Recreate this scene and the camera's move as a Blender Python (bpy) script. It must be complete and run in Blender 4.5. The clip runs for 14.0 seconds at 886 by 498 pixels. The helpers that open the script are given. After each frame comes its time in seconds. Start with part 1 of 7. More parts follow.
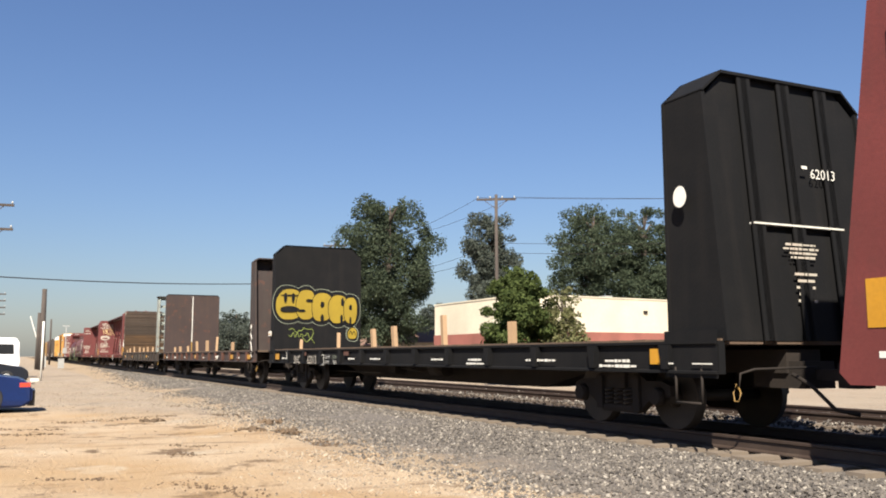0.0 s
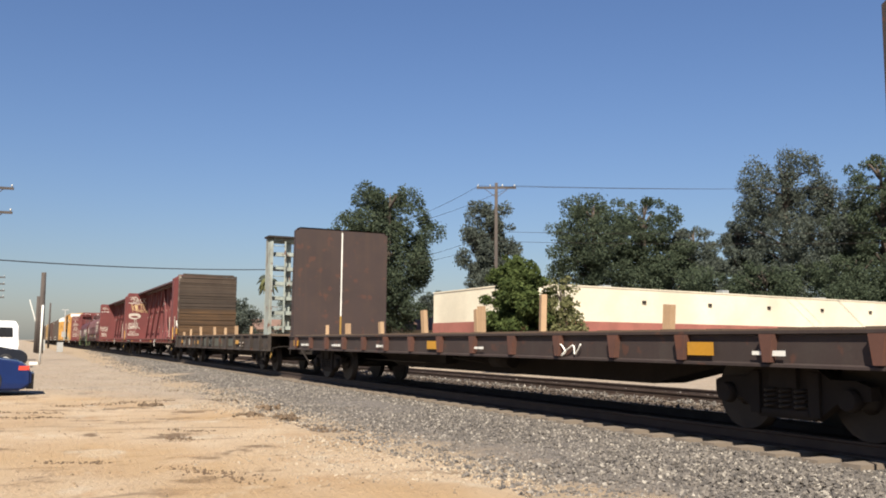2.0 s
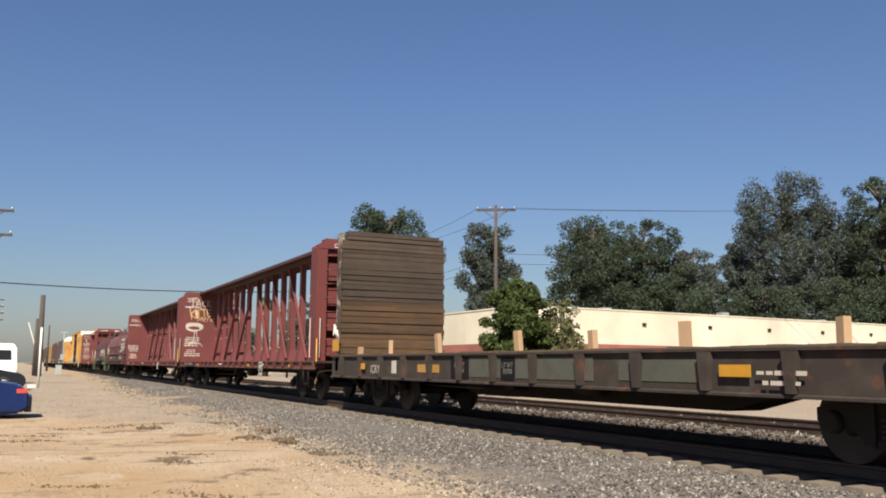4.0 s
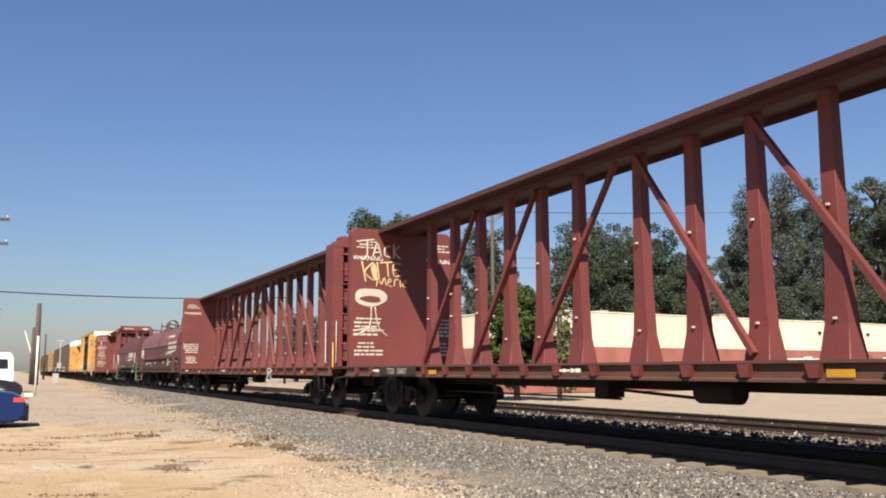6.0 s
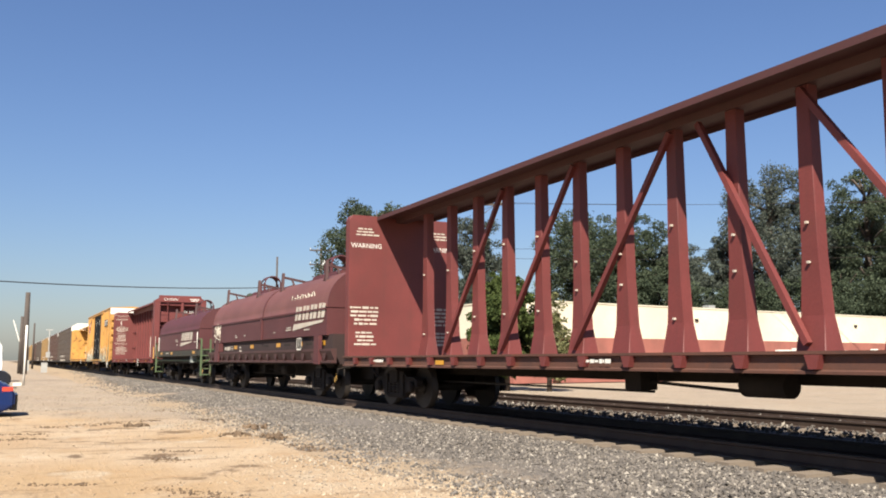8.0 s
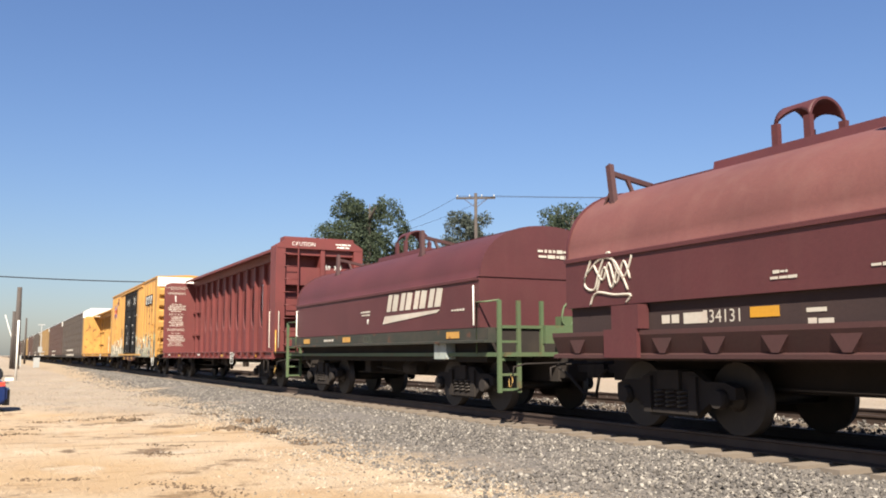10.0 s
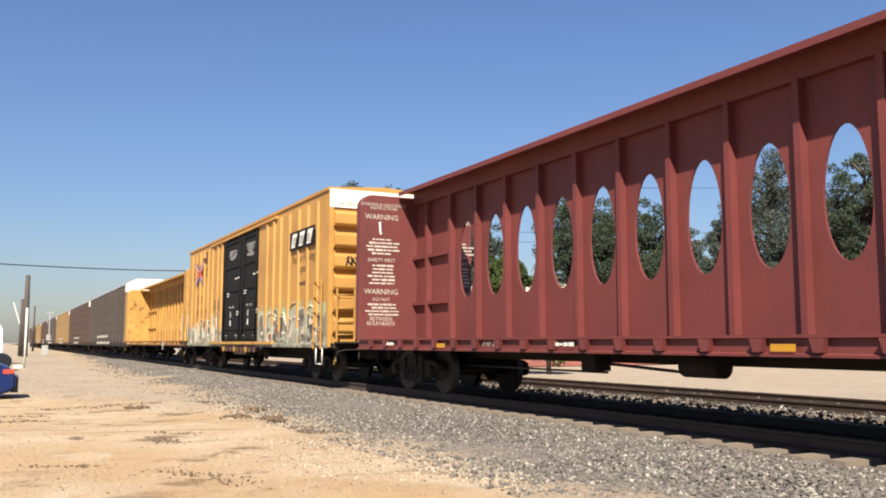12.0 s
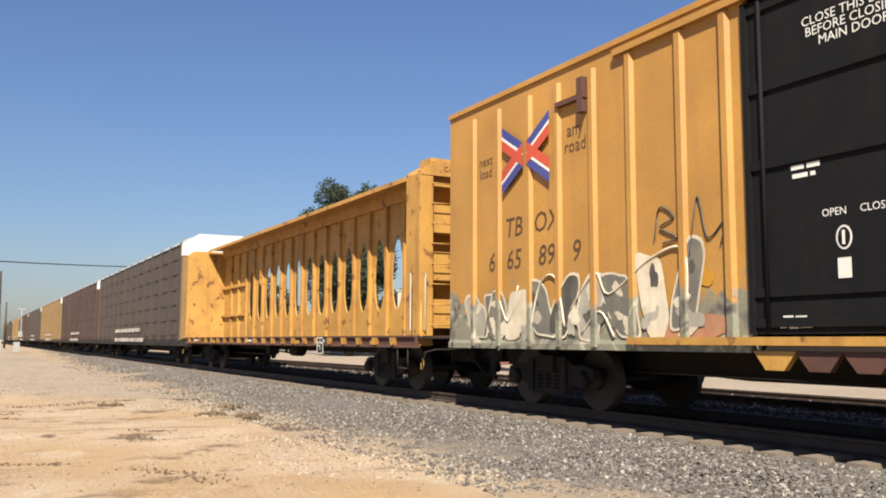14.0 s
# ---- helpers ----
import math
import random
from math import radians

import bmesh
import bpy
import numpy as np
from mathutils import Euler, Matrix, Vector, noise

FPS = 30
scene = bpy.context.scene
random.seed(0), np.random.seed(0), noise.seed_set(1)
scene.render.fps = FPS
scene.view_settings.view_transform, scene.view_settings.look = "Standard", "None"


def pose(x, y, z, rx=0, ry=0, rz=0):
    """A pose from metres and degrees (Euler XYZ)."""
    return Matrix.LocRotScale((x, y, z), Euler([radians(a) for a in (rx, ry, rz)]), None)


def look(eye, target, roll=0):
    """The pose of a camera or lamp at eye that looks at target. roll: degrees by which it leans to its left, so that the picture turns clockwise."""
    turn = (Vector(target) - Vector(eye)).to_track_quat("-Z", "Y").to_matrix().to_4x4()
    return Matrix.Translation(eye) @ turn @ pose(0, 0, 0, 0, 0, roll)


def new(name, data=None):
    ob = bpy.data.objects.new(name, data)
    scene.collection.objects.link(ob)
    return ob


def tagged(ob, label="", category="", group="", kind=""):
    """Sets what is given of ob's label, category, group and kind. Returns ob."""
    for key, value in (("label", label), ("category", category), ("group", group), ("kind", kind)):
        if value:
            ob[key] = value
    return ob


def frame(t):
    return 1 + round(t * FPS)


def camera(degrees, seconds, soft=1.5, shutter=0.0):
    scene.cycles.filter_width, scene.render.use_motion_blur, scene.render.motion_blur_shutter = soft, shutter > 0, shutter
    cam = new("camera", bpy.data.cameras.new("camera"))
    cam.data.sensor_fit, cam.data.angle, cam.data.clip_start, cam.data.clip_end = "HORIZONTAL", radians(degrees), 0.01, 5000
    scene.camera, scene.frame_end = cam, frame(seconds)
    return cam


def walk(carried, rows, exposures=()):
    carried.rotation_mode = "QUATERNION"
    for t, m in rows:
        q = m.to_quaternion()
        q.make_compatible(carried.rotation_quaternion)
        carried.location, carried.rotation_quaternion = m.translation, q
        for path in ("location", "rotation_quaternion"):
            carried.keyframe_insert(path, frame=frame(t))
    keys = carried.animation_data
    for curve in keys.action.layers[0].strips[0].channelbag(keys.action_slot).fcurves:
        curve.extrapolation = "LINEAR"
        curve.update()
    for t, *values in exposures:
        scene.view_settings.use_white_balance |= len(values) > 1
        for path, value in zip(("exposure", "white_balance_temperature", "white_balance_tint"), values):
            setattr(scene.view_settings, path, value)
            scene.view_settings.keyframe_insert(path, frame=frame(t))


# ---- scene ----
# The camera: a phone held at eye level by someone standing beside the line.
cam = camera(53.44, 14.0, 1.9)
EYE = (0.0, 0.0, 1.32)
TURN = [
    (0.0, 64.31, 6.89, 0.10), (0.5, 64.32, 6.66, 0.08), (1.0, 64.27, 6.48, -0.20), (1.5, 64.32, 6.22, -0.25), (2.0, 64.21, 6.10, -0.50),
    (4.5, 64.28, 7.84, -0.25), (5.0, 64.37, 7.89, 0.04), (5.5, 64.29, 7.86, 0.15), (6.0, 64.05, 7.83, 0.12), (6.5, 63.87, 7.84, 0.0),
    (7.0, 63.81, 7.65, -0.05), (9.5, 62.90, 6.79, 0.06), (10.0, 62.98, 6.79, 0.18), (10.5, 63.06, 6.64, 0.14), (11.0, 62.74, 6.31, 0.08),
    (11.5, 63.02, 6.08, -0.06), (12.0, 63.39, 6.12, -0.10), (12.5, 62.96, 6.39, -0.17), (13.0, 62.44, 6.47, -0.22), (13.5, 62.14, 6.09, -0.15),
    (14.0, 61.88, 5.95, -0.17),
]
# the phone's exposure drifts a little as the cars pass
EXPOSURE = [
    (0.0, 1.25), (0.5, 0.95), (1.0, 0.93), (1.5, 1.03), (2.0, 1.08), (4.5, 0.91), (5.0, 1.08), (5.5, 1.26), (6.0, 1.16), (7.0, 1.22),
    (9.5, 1.36), (10.5, 1.43), (11.0, 1.41), (11.5, 1.39), (12.0, 1.30), (12.5, 1.26), (13.0, 1.00), (13.5, 0.95), (14.0, 1.15),
]
walk(cam, [(t, pose(*EYE, 90 + pitch, roll, yaw)) for t, yaw, pitch, roll in TURN], EXPOSURE)

# Plan: the train runs along +x on a track at y = TRACK_Y; RAIL is the height of the rail head over the dirt, BASE the plane from which the car bodies are built.
TRACK_Y, RAIL, BASE = 9.05, 0.30, 0.22


def run(t):
    """How far the train has rolled, in metres, from where it stands at 7 s."""
    u = (t - 7) / 7
    return 87.32 * u - 0.204 * u ** 2 + 2.175 * u ** 3 + 0.445 * u ** 4


# ---- light
world = bpy.data.worlds.new("sky")
scene.world = world
world.use_nodes = True
wn, wl = world.node_tree.nodes, world.node_tree.links
sky = wn.new("ShaderNodeTexSky")
sky.sky_type, sky.sun_disc = "NISHITA", False
SUN_EL, SUN_AZ = 45.0, 57.0  # azimuth: degrees from the camera's side (-y) towards the train's heading (+x)
to_sun = Vector((math.cos(radians(SUN_EL)) * math.sin(radians(SUN_AZ)), -math.cos(radians(SUN_EL)) * math.cos(radians(SUN_AZ)), math.sin(radians(SUN_EL))))
sky.sun_elevation = radians(SUN_EL)
sky.sun_rotation = math.atan2(to_sun.x, to_sun.y)
sky.air_density, sky.dust_density, sky.ozone_density = 1.4, 0.7, 3.5
tint = wn.new("ShaderNodeMix")
tint.data_type, tint.blend_type = "RGBA", "MULTIPLY"
tint.inputs[0].default_value = 1.0
tint.inputs[7].default_value = (0.624, 0.693, 0.916, 1)
wl.new(sky.outputs[0], tint.inputs[6])
wl.new(tint.outputs[2], wn["Background"].inputs[0])
wn["Background"].inputs[1].default_value = 0.052
sun = new("sun", bpy.data.lights.new("sun", "SUN"))
sun.data.energy, sun.data.angle, sun.data.color = 5.0, radians(0.6), (1.0, 0.92, 0.79)
sun.matrix_world = look(to_sun * 50, (0, 0, 0))


# ---- materials
def paint(name, color, rough=0.6, metal=0.0, grime=0.35, dirt=(0.10, 0.075, 0.055), scale=1.0, streak=0.0, bump=0.15, rust=0.0):
    """A weathered surface: base colour, broad fading, fine grain, grime, run-down streaks and rust spots."""
    m = bpy.data.materials.new(name)
    m.use_nodes = True
    n, l = m.node_tree.nodes, m.node_tree.links
    b = n["Principled BSDF"]
    b.inputs["Roughness"].default_value, b.inputs["Metallic"].default_value = rough, metal
    co = n.new("ShaderNodeTexCoord")

    def noise_tex(size, detail, stretch=None):
        t = n.new("ShaderNodeTexNoise")
        t.inputs["Scale"].default_value, t.inputs["Detail"].default_value = size, detail
        if stretch:
            mp = n.new("ShaderNodeMapping")
            mp.inputs["Scale"].default_value = stretch
            l.new(co.outputs["Object"], mp.inputs[0])
            l.new(mp.outputs[0], t.inputs["Vector"])
        else:
            l.new(co.outputs["Object"], t.inputs["Vector"])
        return t

    def ramp(src, a, z, va=0.0, vz=1.0):
        r = n.new("ShaderNodeMapRange")
        r.inputs[1].default_value, r.inputs[2].default_value, r.inputs[3].default_value, r.inputs[4].default_value = a, z, va, vz
        l.new(src, r.inputs[0])
        return r.outputs[0]

    def mix(fac, a, c):
        x = n.new("ShaderNodeMix")
        x.data_type = "RGBA"
        l.new(fac, x.inputs[0])
        for sock, v in ((x.inputs[6], a), (x.inputs[7], c)):
            if isinstance(v, tuple):
                sock.default_value = (*v, 1)
            else:
                l.new(v, sock)
        return x.outputs[2]

    broad = noise_tex(0.7 * scale, 4)
    grain = noise_tex(22 * scale, 5)
    col = mix(ramp(broad.outputs[0], 0.3, 0.7), tuple(c * 0.82 for c in color), tuple(min(1, c * 1.15) for c in color))
    col = mix(ramp(grain.outputs[0], 0.35, 0.75, 0, 0.35), col, tuple(c * 0.7 for c in color))
    if grime:
        g = noise_tex(2.6 * scale, 8)
        col = mix(ramp(g.outputs[0], 0.48, 0.78, 0, grime), col, dirt)
    if streak:
        s = noise_tex(1.0, 5, (5.0 * scale, 5.0 * scale, 0.35 * scale))
        col = mix(ramp(s.outputs[0], 0.52, 0.72, 0, streak), col, dirt)
    if rust:
        s = noise_tex(3.4 * scale, 9)
        col = mix(ramp(s.outputs[0], 0.60, 0.66, 0, rust), col, (0.11, 0.035, 0.015))
    l.new(col, b.inputs["Base Color"])
    if bump:
        bp = n.new("ShaderNodeBump")
        bp.inputs["Strength"].default_value, bp.inputs["Distance"].default_value = bump, 0.02
        l.new(grain.outputs[0], bp.inputs["Height"])
        l.new(bp.outputs[0], b.inputs["Normal"])
    return m


def ground_mat(name, c1, c2, c3, speckle, bump, spread=0.0):
    """Loose ground: two tones mixed at large scale, a third in patches, and grit."""
    m = paint(name, c1, 0.95, 0, 0.0, bump=0)
    n, l = m.node_tree.nodes, m.node_tree.links
    b = n["Principled BSDF"]
    co = n.new("ShaderNodeTexCoord")

    def tex(size, detail, rough=0.6, stretch=None):
        t = n.new("ShaderNodeTexNoise")
        t.inputs["Scale"].default_value, t.inputs["Detail"].default_value, t.inputs["Roughness"].default_value = size, detail, rough
        if stretch:
            mp = n.new("ShaderNodeMapping")
            mp.inputs["Scale"].default_value = stretch
            l.new(co.outputs["Object"], mp.inputs[0])
            l.new(mp.outputs[0], t.inputs["Vector"])
        else:
            l.new(co.outputs["Object"], t.inputs["Vector"])
        return t.outputs[0]

    def layer(base, over, src, a, z, amount=1.0):
        r = n.new("ShaderNodeMapRange")
        r.inputs[1].default_value, r.inputs[2].default_value, r.inputs[4].default_value = a, z, amount
        l.new(src, r.inputs[0])
        x = n.new("ShaderNodeMix")
        x.data_type = "RGBA"
        l.new(r.outputs[0], x.inputs[0])
        for sock, v in ((x.inputs[6], base), (x.inputs[7], over)):
            if isinstance(v, tuple):
                sock.default_value = (*v, 1)
            else:
                l.new(v, sock)
        return x.outputs[2]

    col = layer(c1, c2, tex(0.35, 6), 0.40, 0.62)
    col = layer(col, c3, tex(1.3, 7), 0.56, 0.72, 0.7)
    col = layer(col, tuple(c * 0.55 for c in c1), tex(14, 6), 0.55, 0.75, speckle)
    col = layer(col, tuple(min(1, c * 1.5) for c in c1), tex(60, 3), 0.60, 0.72, speckle)
    if spread:
        col = layer(col, (0.115, 0.069, 0.035), tex(0.8, 9, 0.7), 0.55, 0.63, spread)
        col = layer(col, (0.123, 0.077, 0.042), tex(1.0, 7, 0.62, (2.2, 0.30, 1.0)), 0.57, 0.66, spread * 0.8)
        col = layer(col, (0.339, 0.216, 0.100), tex(0.22, 5, 0.6), 0.50, 0.62, spread * 0.6)
        col = layer(col, (0.440, 0.380, 0.290), tex(0.55, 8, 0.65), 0.57, 0.68, spread * 0.75)
        col = layer(col, (0.200, 0.130, 0.075), tex(4.5, 8, 0.7, (1.0, 0.45, 1.0)), 0.60, 0.70, spread * 0.6)
    l.new(col, b.inputs["Base Color"])
    bp = n.new("ShaderNodeBump")
    bp.inputs["Strength"].default_value, bp.inputs["Distance"].default_value = bump, 0.05
    l.new(tex(18, 8), bp.inputs["Height"])
    l.new(bp.outputs[0], b.inputs["Normal"])
    return m


DIRT = ground_mat("dry_dirt", (0.340, 0.235, 0.135), (0.411, 0.311, 0.205), (0.290, 0.171, 0.082), 0.6, 1.0, 0.95)
def fade_to_dirt(m):
    """The near edge of the bed runs out into tan dirt in uneven tongues."""
    n, l = m.node_tree.nodes, m.node_tree.links
    co, sep = n.new("ShaderNodeTexCoord"), n.new("ShaderNodeSeparateXYZ")
    l.new(co.outputs["Object"], sep.inputs[0])
    t = n.new("ShaderNodeTexNoise")
    t.inputs["Scale"].default_value, t.inputs["Detail"].default_value = 1.1, 9
    l.new(co.outputs["Object"], t.inputs["Vector"])
    add = n.new("ShaderNodeMath")
    add.operation = "MULTIPLY_ADD"
    add.inputs[1].default_value = 3.2
    l.new(t.outputs[0], add.inputs[0])
    l.new(sep.outputs[1], add.inputs[2])
    slope = n.new("ShaderNodeMath")
    slope.operation = "MULTIPLY_ADD"
    slope.inputs[1].default_value = 0.035
    l.new(sep.outputs[0], slope.inputs[0])
    l.new(add.outputs[0], slope.inputs[2])
    r = n.new("ShaderNodeMapRange")
    r.inputs[1].default_value, r.inputs[2].default_value = 5.9, 6.9
    l.new(slope.outputs[0], r.inputs[0])
    x = n.new("ShaderNodeMix")
    x.data_type = "RGBA"
    x.inputs[6].default_value = (0.285, 0.212, 0.135, 1)
    bc = n["Principled BSDF"].inputs["Base Color"]
    l.new(r.outputs[0], x.inputs[0])
    l.new(bc.links[0].from_socket, x.inputs[7])
    l.new(x.outputs[2], bc)
    return m


BALLAST = ground_mat("ballast_bed", (0.113, 0.098, 0.085), (0.139, 0.120, 0.104), (0.086, 0.073, 0.061), 0.7, 0.9)
fade_to_dirt(BALLAST)


def shade_strip(m, y0, y1, colour, ragged=0.5):
    """The train's shade, mixed with oil and brake dust, painted along the track from y0 to y1, with an uneven edge."""
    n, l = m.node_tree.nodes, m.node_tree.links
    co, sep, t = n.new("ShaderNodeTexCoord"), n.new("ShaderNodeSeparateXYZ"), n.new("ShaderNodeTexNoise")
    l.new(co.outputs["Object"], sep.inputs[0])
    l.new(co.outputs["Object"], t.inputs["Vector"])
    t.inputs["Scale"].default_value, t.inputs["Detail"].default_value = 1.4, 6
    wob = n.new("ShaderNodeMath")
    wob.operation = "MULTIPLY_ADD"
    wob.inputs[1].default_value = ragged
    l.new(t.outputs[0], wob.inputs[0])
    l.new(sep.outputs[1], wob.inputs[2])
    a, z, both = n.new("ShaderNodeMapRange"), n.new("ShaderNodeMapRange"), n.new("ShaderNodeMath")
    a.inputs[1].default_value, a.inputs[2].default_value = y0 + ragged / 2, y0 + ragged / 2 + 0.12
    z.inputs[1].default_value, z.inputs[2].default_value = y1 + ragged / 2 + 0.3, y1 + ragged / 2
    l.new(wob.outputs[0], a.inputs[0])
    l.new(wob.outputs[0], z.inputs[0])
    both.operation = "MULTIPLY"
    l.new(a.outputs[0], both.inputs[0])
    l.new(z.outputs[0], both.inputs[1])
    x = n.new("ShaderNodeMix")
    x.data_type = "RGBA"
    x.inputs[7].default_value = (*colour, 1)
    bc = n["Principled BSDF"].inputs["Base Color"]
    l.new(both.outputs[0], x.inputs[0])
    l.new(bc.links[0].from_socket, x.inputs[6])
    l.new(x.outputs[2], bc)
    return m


# train shade painted dark across the bed, from near tie ends past the rails
shade_strip(BALLAST, TRACK_Y - 1.15, TRACK_Y + 3.1, (0.050, 0.037, 0.029), 0.25)


def gravel_lot(m):
    """Beyond the tan dirt the lot turns to pale grey gravel, with a ragged border."""
    n, l = m.node_tree.nodes, m.node_tree.links
    co, sep, t, fine = n.new("ShaderNodeTexCoord"), n.new("ShaderNodeSeparateXYZ"), n.new("ShaderNodeTexNoise"), n.new("ShaderNodeTexNoise")
    l.new(co.outputs["Object"], sep.inputs[0])
    for q, sc in ((t, 0.55), (fine, 22.0)):
        l.new(co.outputs["Object"], q.inputs["Vector"])
        q.inputs["Scale"].default_value, q.inputs["Detail"].default_value, q.inputs["Roughness"].default_value = sc, 8, 0.7
    slope, wob = n.new("ShaderNodeMath"), n.new("ShaderNodeMath")
    slope.operation = wob.operation = "MULTIPLY_ADD"
    slope.inputs[1].default_value = 1.55
    l.new(sep.outputs[1], slope.inputs[0])
    back = n.new("ShaderNodeMath")
    back.operation = "MULTIPLY"
    back.inputs[1].default_value = -1.0
    l.new(sep.outputs[0], back.inputs[0])
    l.new(back.outputs[0], slope.inputs[2])
    wob.inputs[1].default_value = 9.0
    l.new(t.outputs[0], wob.inputs[0])
    l.new(slope.outputs[0], wob.inputs[2])
    r = n.new("ShaderNodeMapRange")
    r.inputs[1].default_value, r.inputs[2].default_value, r.inputs[4].default_value = 27.0, 32.5, 0.68
    l.new(wob.outputs[0], r.inputs[0])
    tone = n.new("ShaderNodeMix")
    tone.data_type = "RGBA"
    tone.inputs[6].default_value, tone.inputs[7].default_value = (0.150, 0.118, 0.088, 1), (0.350, 0.300, 0.240, 1)
    fr = n.new("ShaderNodeMapRange")
    fr.inputs[1].default_value, fr.inputs[2].default_value = 0.38, 0.62
    l.new(fine.outputs[0], fr.inputs[0])
    l.new(fr.outputs[0], tone.inputs[0])
    x = n.new("ShaderNodeMix")
    x.data_type = "RGBA"
    bc = n["Principled BSDF"].inputs["Base Color"]
    l.new(r.outputs[0], x.inputs[0])
    l.new(bc.links[0].from_socket, x.inputs[6])
    l.new(tone.outputs[2], x.inputs[7])
    l.new(x.outputs[2], bc)
    return m


gravel_lot(DIRT)
RAILSTEEL = paint("rail_steel", (0.045, 0.028, 0.021), 0.7, 0.2, 0.4)
TIE = paint("weathered_tie", (0.166, 0.131, 0.099), 0.9, 0, 0.5)
BLACK = paint("black_car_paint", (0.0042, 0.0042, 0.0048), 0.8, 0, 0.3, (0.013, 0.011, 0.010), streak=0.3)
BLACK.node_tree.nodes["Principled BSDF"].inputs["Specular IOR Level"].default_value = 0.22
BROWN = paint("brown_car_paint", (0.032, 0.020, 0.017), 0.75, 0, 0.45, (0.045, 0.035, 0.028), streak=0.45, rust=0.35)
DARKRED = paint("dark_red_plate", (0.050, 0.018, 0.016), 0.65, 0, 0.3, (0.036, 0.020, 0.016), streak=0.3)
PLATEBROWN = paint("rust_brown_plate", (0.034, 0.020, 0.017), 0.75, 0, 0.45, (0.050, 0.028, 0.018), streak=0.5, rust=0.3)
# chord paint: a darker maroon, with the shade under its plate painted in
CHORDRED = paint("shaded_maroon_paint", (0.058, 0.018, 0.018), 0.7, 0, 0.4, (0.035, 0.018, 0.016), streak=0.2)
RED = paint("red_car_paint", (0.123, 0.025, 0.022), 0.6, 0, 0.3, (0.069, 0.023, 0.018), streak=0.25)
COILRED = paint("coil_cover_red", (0.068, 0.0155, 0.0165), 0.62, 0, 0.25, (0.080, 0.028, 0.025), streak=0.2)
YELLOW = paint("yellow_car_paint", (0.385, 0.196, 0.042), 0.55, 0, 0.25, (0.262, 0.146, 0.054), streak=0.3)
RUSTYELLOW = paint("rusty_yellow_paint", (0.42, 0.225, 0.048), 0.6, 0, 0.45, (0.20, 0.08, 0.025), streak=0.5, rust=0.8)
WHITE = paint("white_paint", (0.66, 0.64, 0.58), 0.6, 0, 0.2, (0.4, 0.36, 0.3))
PALEROOF = paint("pale_red_roof_paint", (0.118, 0.043, 0.036), 0.6, 0, 0.35, (0.150, 0.075, 0.060), streak=0.2)
GREEN = paint("green_frame_paint", (0.065, 0.096, 0.042), 0.7, 0, 0.4, (0.085, 0.058, 0.031), rust=0.4)
UNDER = paint("dirty_running_gear", (0.024, 0.019, 0.016), 0.9, 0.0, 0.4, (0.042, 0.031, 0.024))
UNDER.node_tree.nodes["Principled BSDF"].inputs["Specular IOR Level"].default_value = 0.25
WHEELS = paint("wheel_steel", (0.030, 0.024, 0.020), 0.6, 0.4, 0.3)
PALEGREEN = paint("pale_grey_green_paint", (0.277, 0.308, 0.277), 0.7, 0, 0.5, (0.092, 0.054, 0.031), streak=0.5, rust=0.9)
FRESHWOOD = paint("pale_stake_wood", (0.354, 0.231, 0.131), 0.8, 0, 0.3, (0.231, 0.154, 0.092))
DECKWOOD = paint("deck_planks", (0.100, 0.065, 0.042), 0.9, 0, 0.4)
RACKGREY = paint("rack_panel_grey_brown", (0.062, 0.046, 0.036), 0.6, 0.1, 0.4, (0.045, 0.03, 0.022), streak=0.4)
RACKBROWN = paint("rack_panel_brown", (0.058, 0.028, 0.021), 0.6, 0.1, 0.3, streak=0.4)
RACKYELLOW = paint("rack_panel_tan", (0.223, 0.135, 0.048), 0.6, 0, 0.3, streak=0.4)
REFLECT = paint("yellow_reflector", (0.447, 0.216, 0.015), 0.4, 0, 0.2)
WORNYELLOW = paint("worn_yellow_handle", (0.26, 0.15, 0.03), 0.6, 0, 0.6, (0.08, 0.05, 0.03))
CREAM = paint("cream_wall", (0.62, 0.56, 0.43), 0.85, 0, 0.12, (0.52, 0.42, 0.3), scale=0.4)
BRICKRED = paint("red_base_band", (0.27, 0.095, 0.072), 0.85, 0, 0.2)
POLEWOOD = paint("pole_wood", (0.058, 0.046, 0.039), 0.9, 0, 0.4)


# ---- mesh helpers
def part(name, bm, material, parent=None, label="", smooth=False):
    me = bpy.data.meshes.new(name)
    if smooth:
        for f in bm.faces:
            f.smooth = True
    bmesh.ops.recalc_face_normals(bm, faces=bm.faces)
    bm.to_mesh(me)
    bm.free()
    for x in (material if isinstance(material, (list, tuple)) else (material,)):
        me.materials.append(x)
    ob = new(name, me)
    ob.parent = parent
    if label:
        tagged(ob, label)
    return ob


def thing(name, label, category, at=None, group="", kind=""):
    ob = new(name)
    ob.matrix_basis = at or Matrix()
    return tagged(ob, label, category, group, kind)


def box(bm, x0, x1, y0, y1, z0, z1, m=None, mi=0):
    vs = [bm.verts.new(p) for p in ((x0, y0, z0), (x1, y0, z0), (x1, y1, z0), (x0, y1, z0), (x0, y0, z1), (x1, y0, z1), (x1, y1, z1), (x0, y1, z1))]
    if m:
        for v in vs:
            v.co = m @ v.co
    for q in ((3, 2, 1, 0), (4, 5, 6, 7), (0, 1, 5, 4), (1, 2, 6, 5), (2, 3, 7, 6), (3, 0, 4, 7)):
        bm.faces.new([vs[i] for i in q]).material_index = mi
    return vs


def boxes(*rows):
    bm = bmesh.new()
    for r in rows:
        box(bm, *r)
    return bm


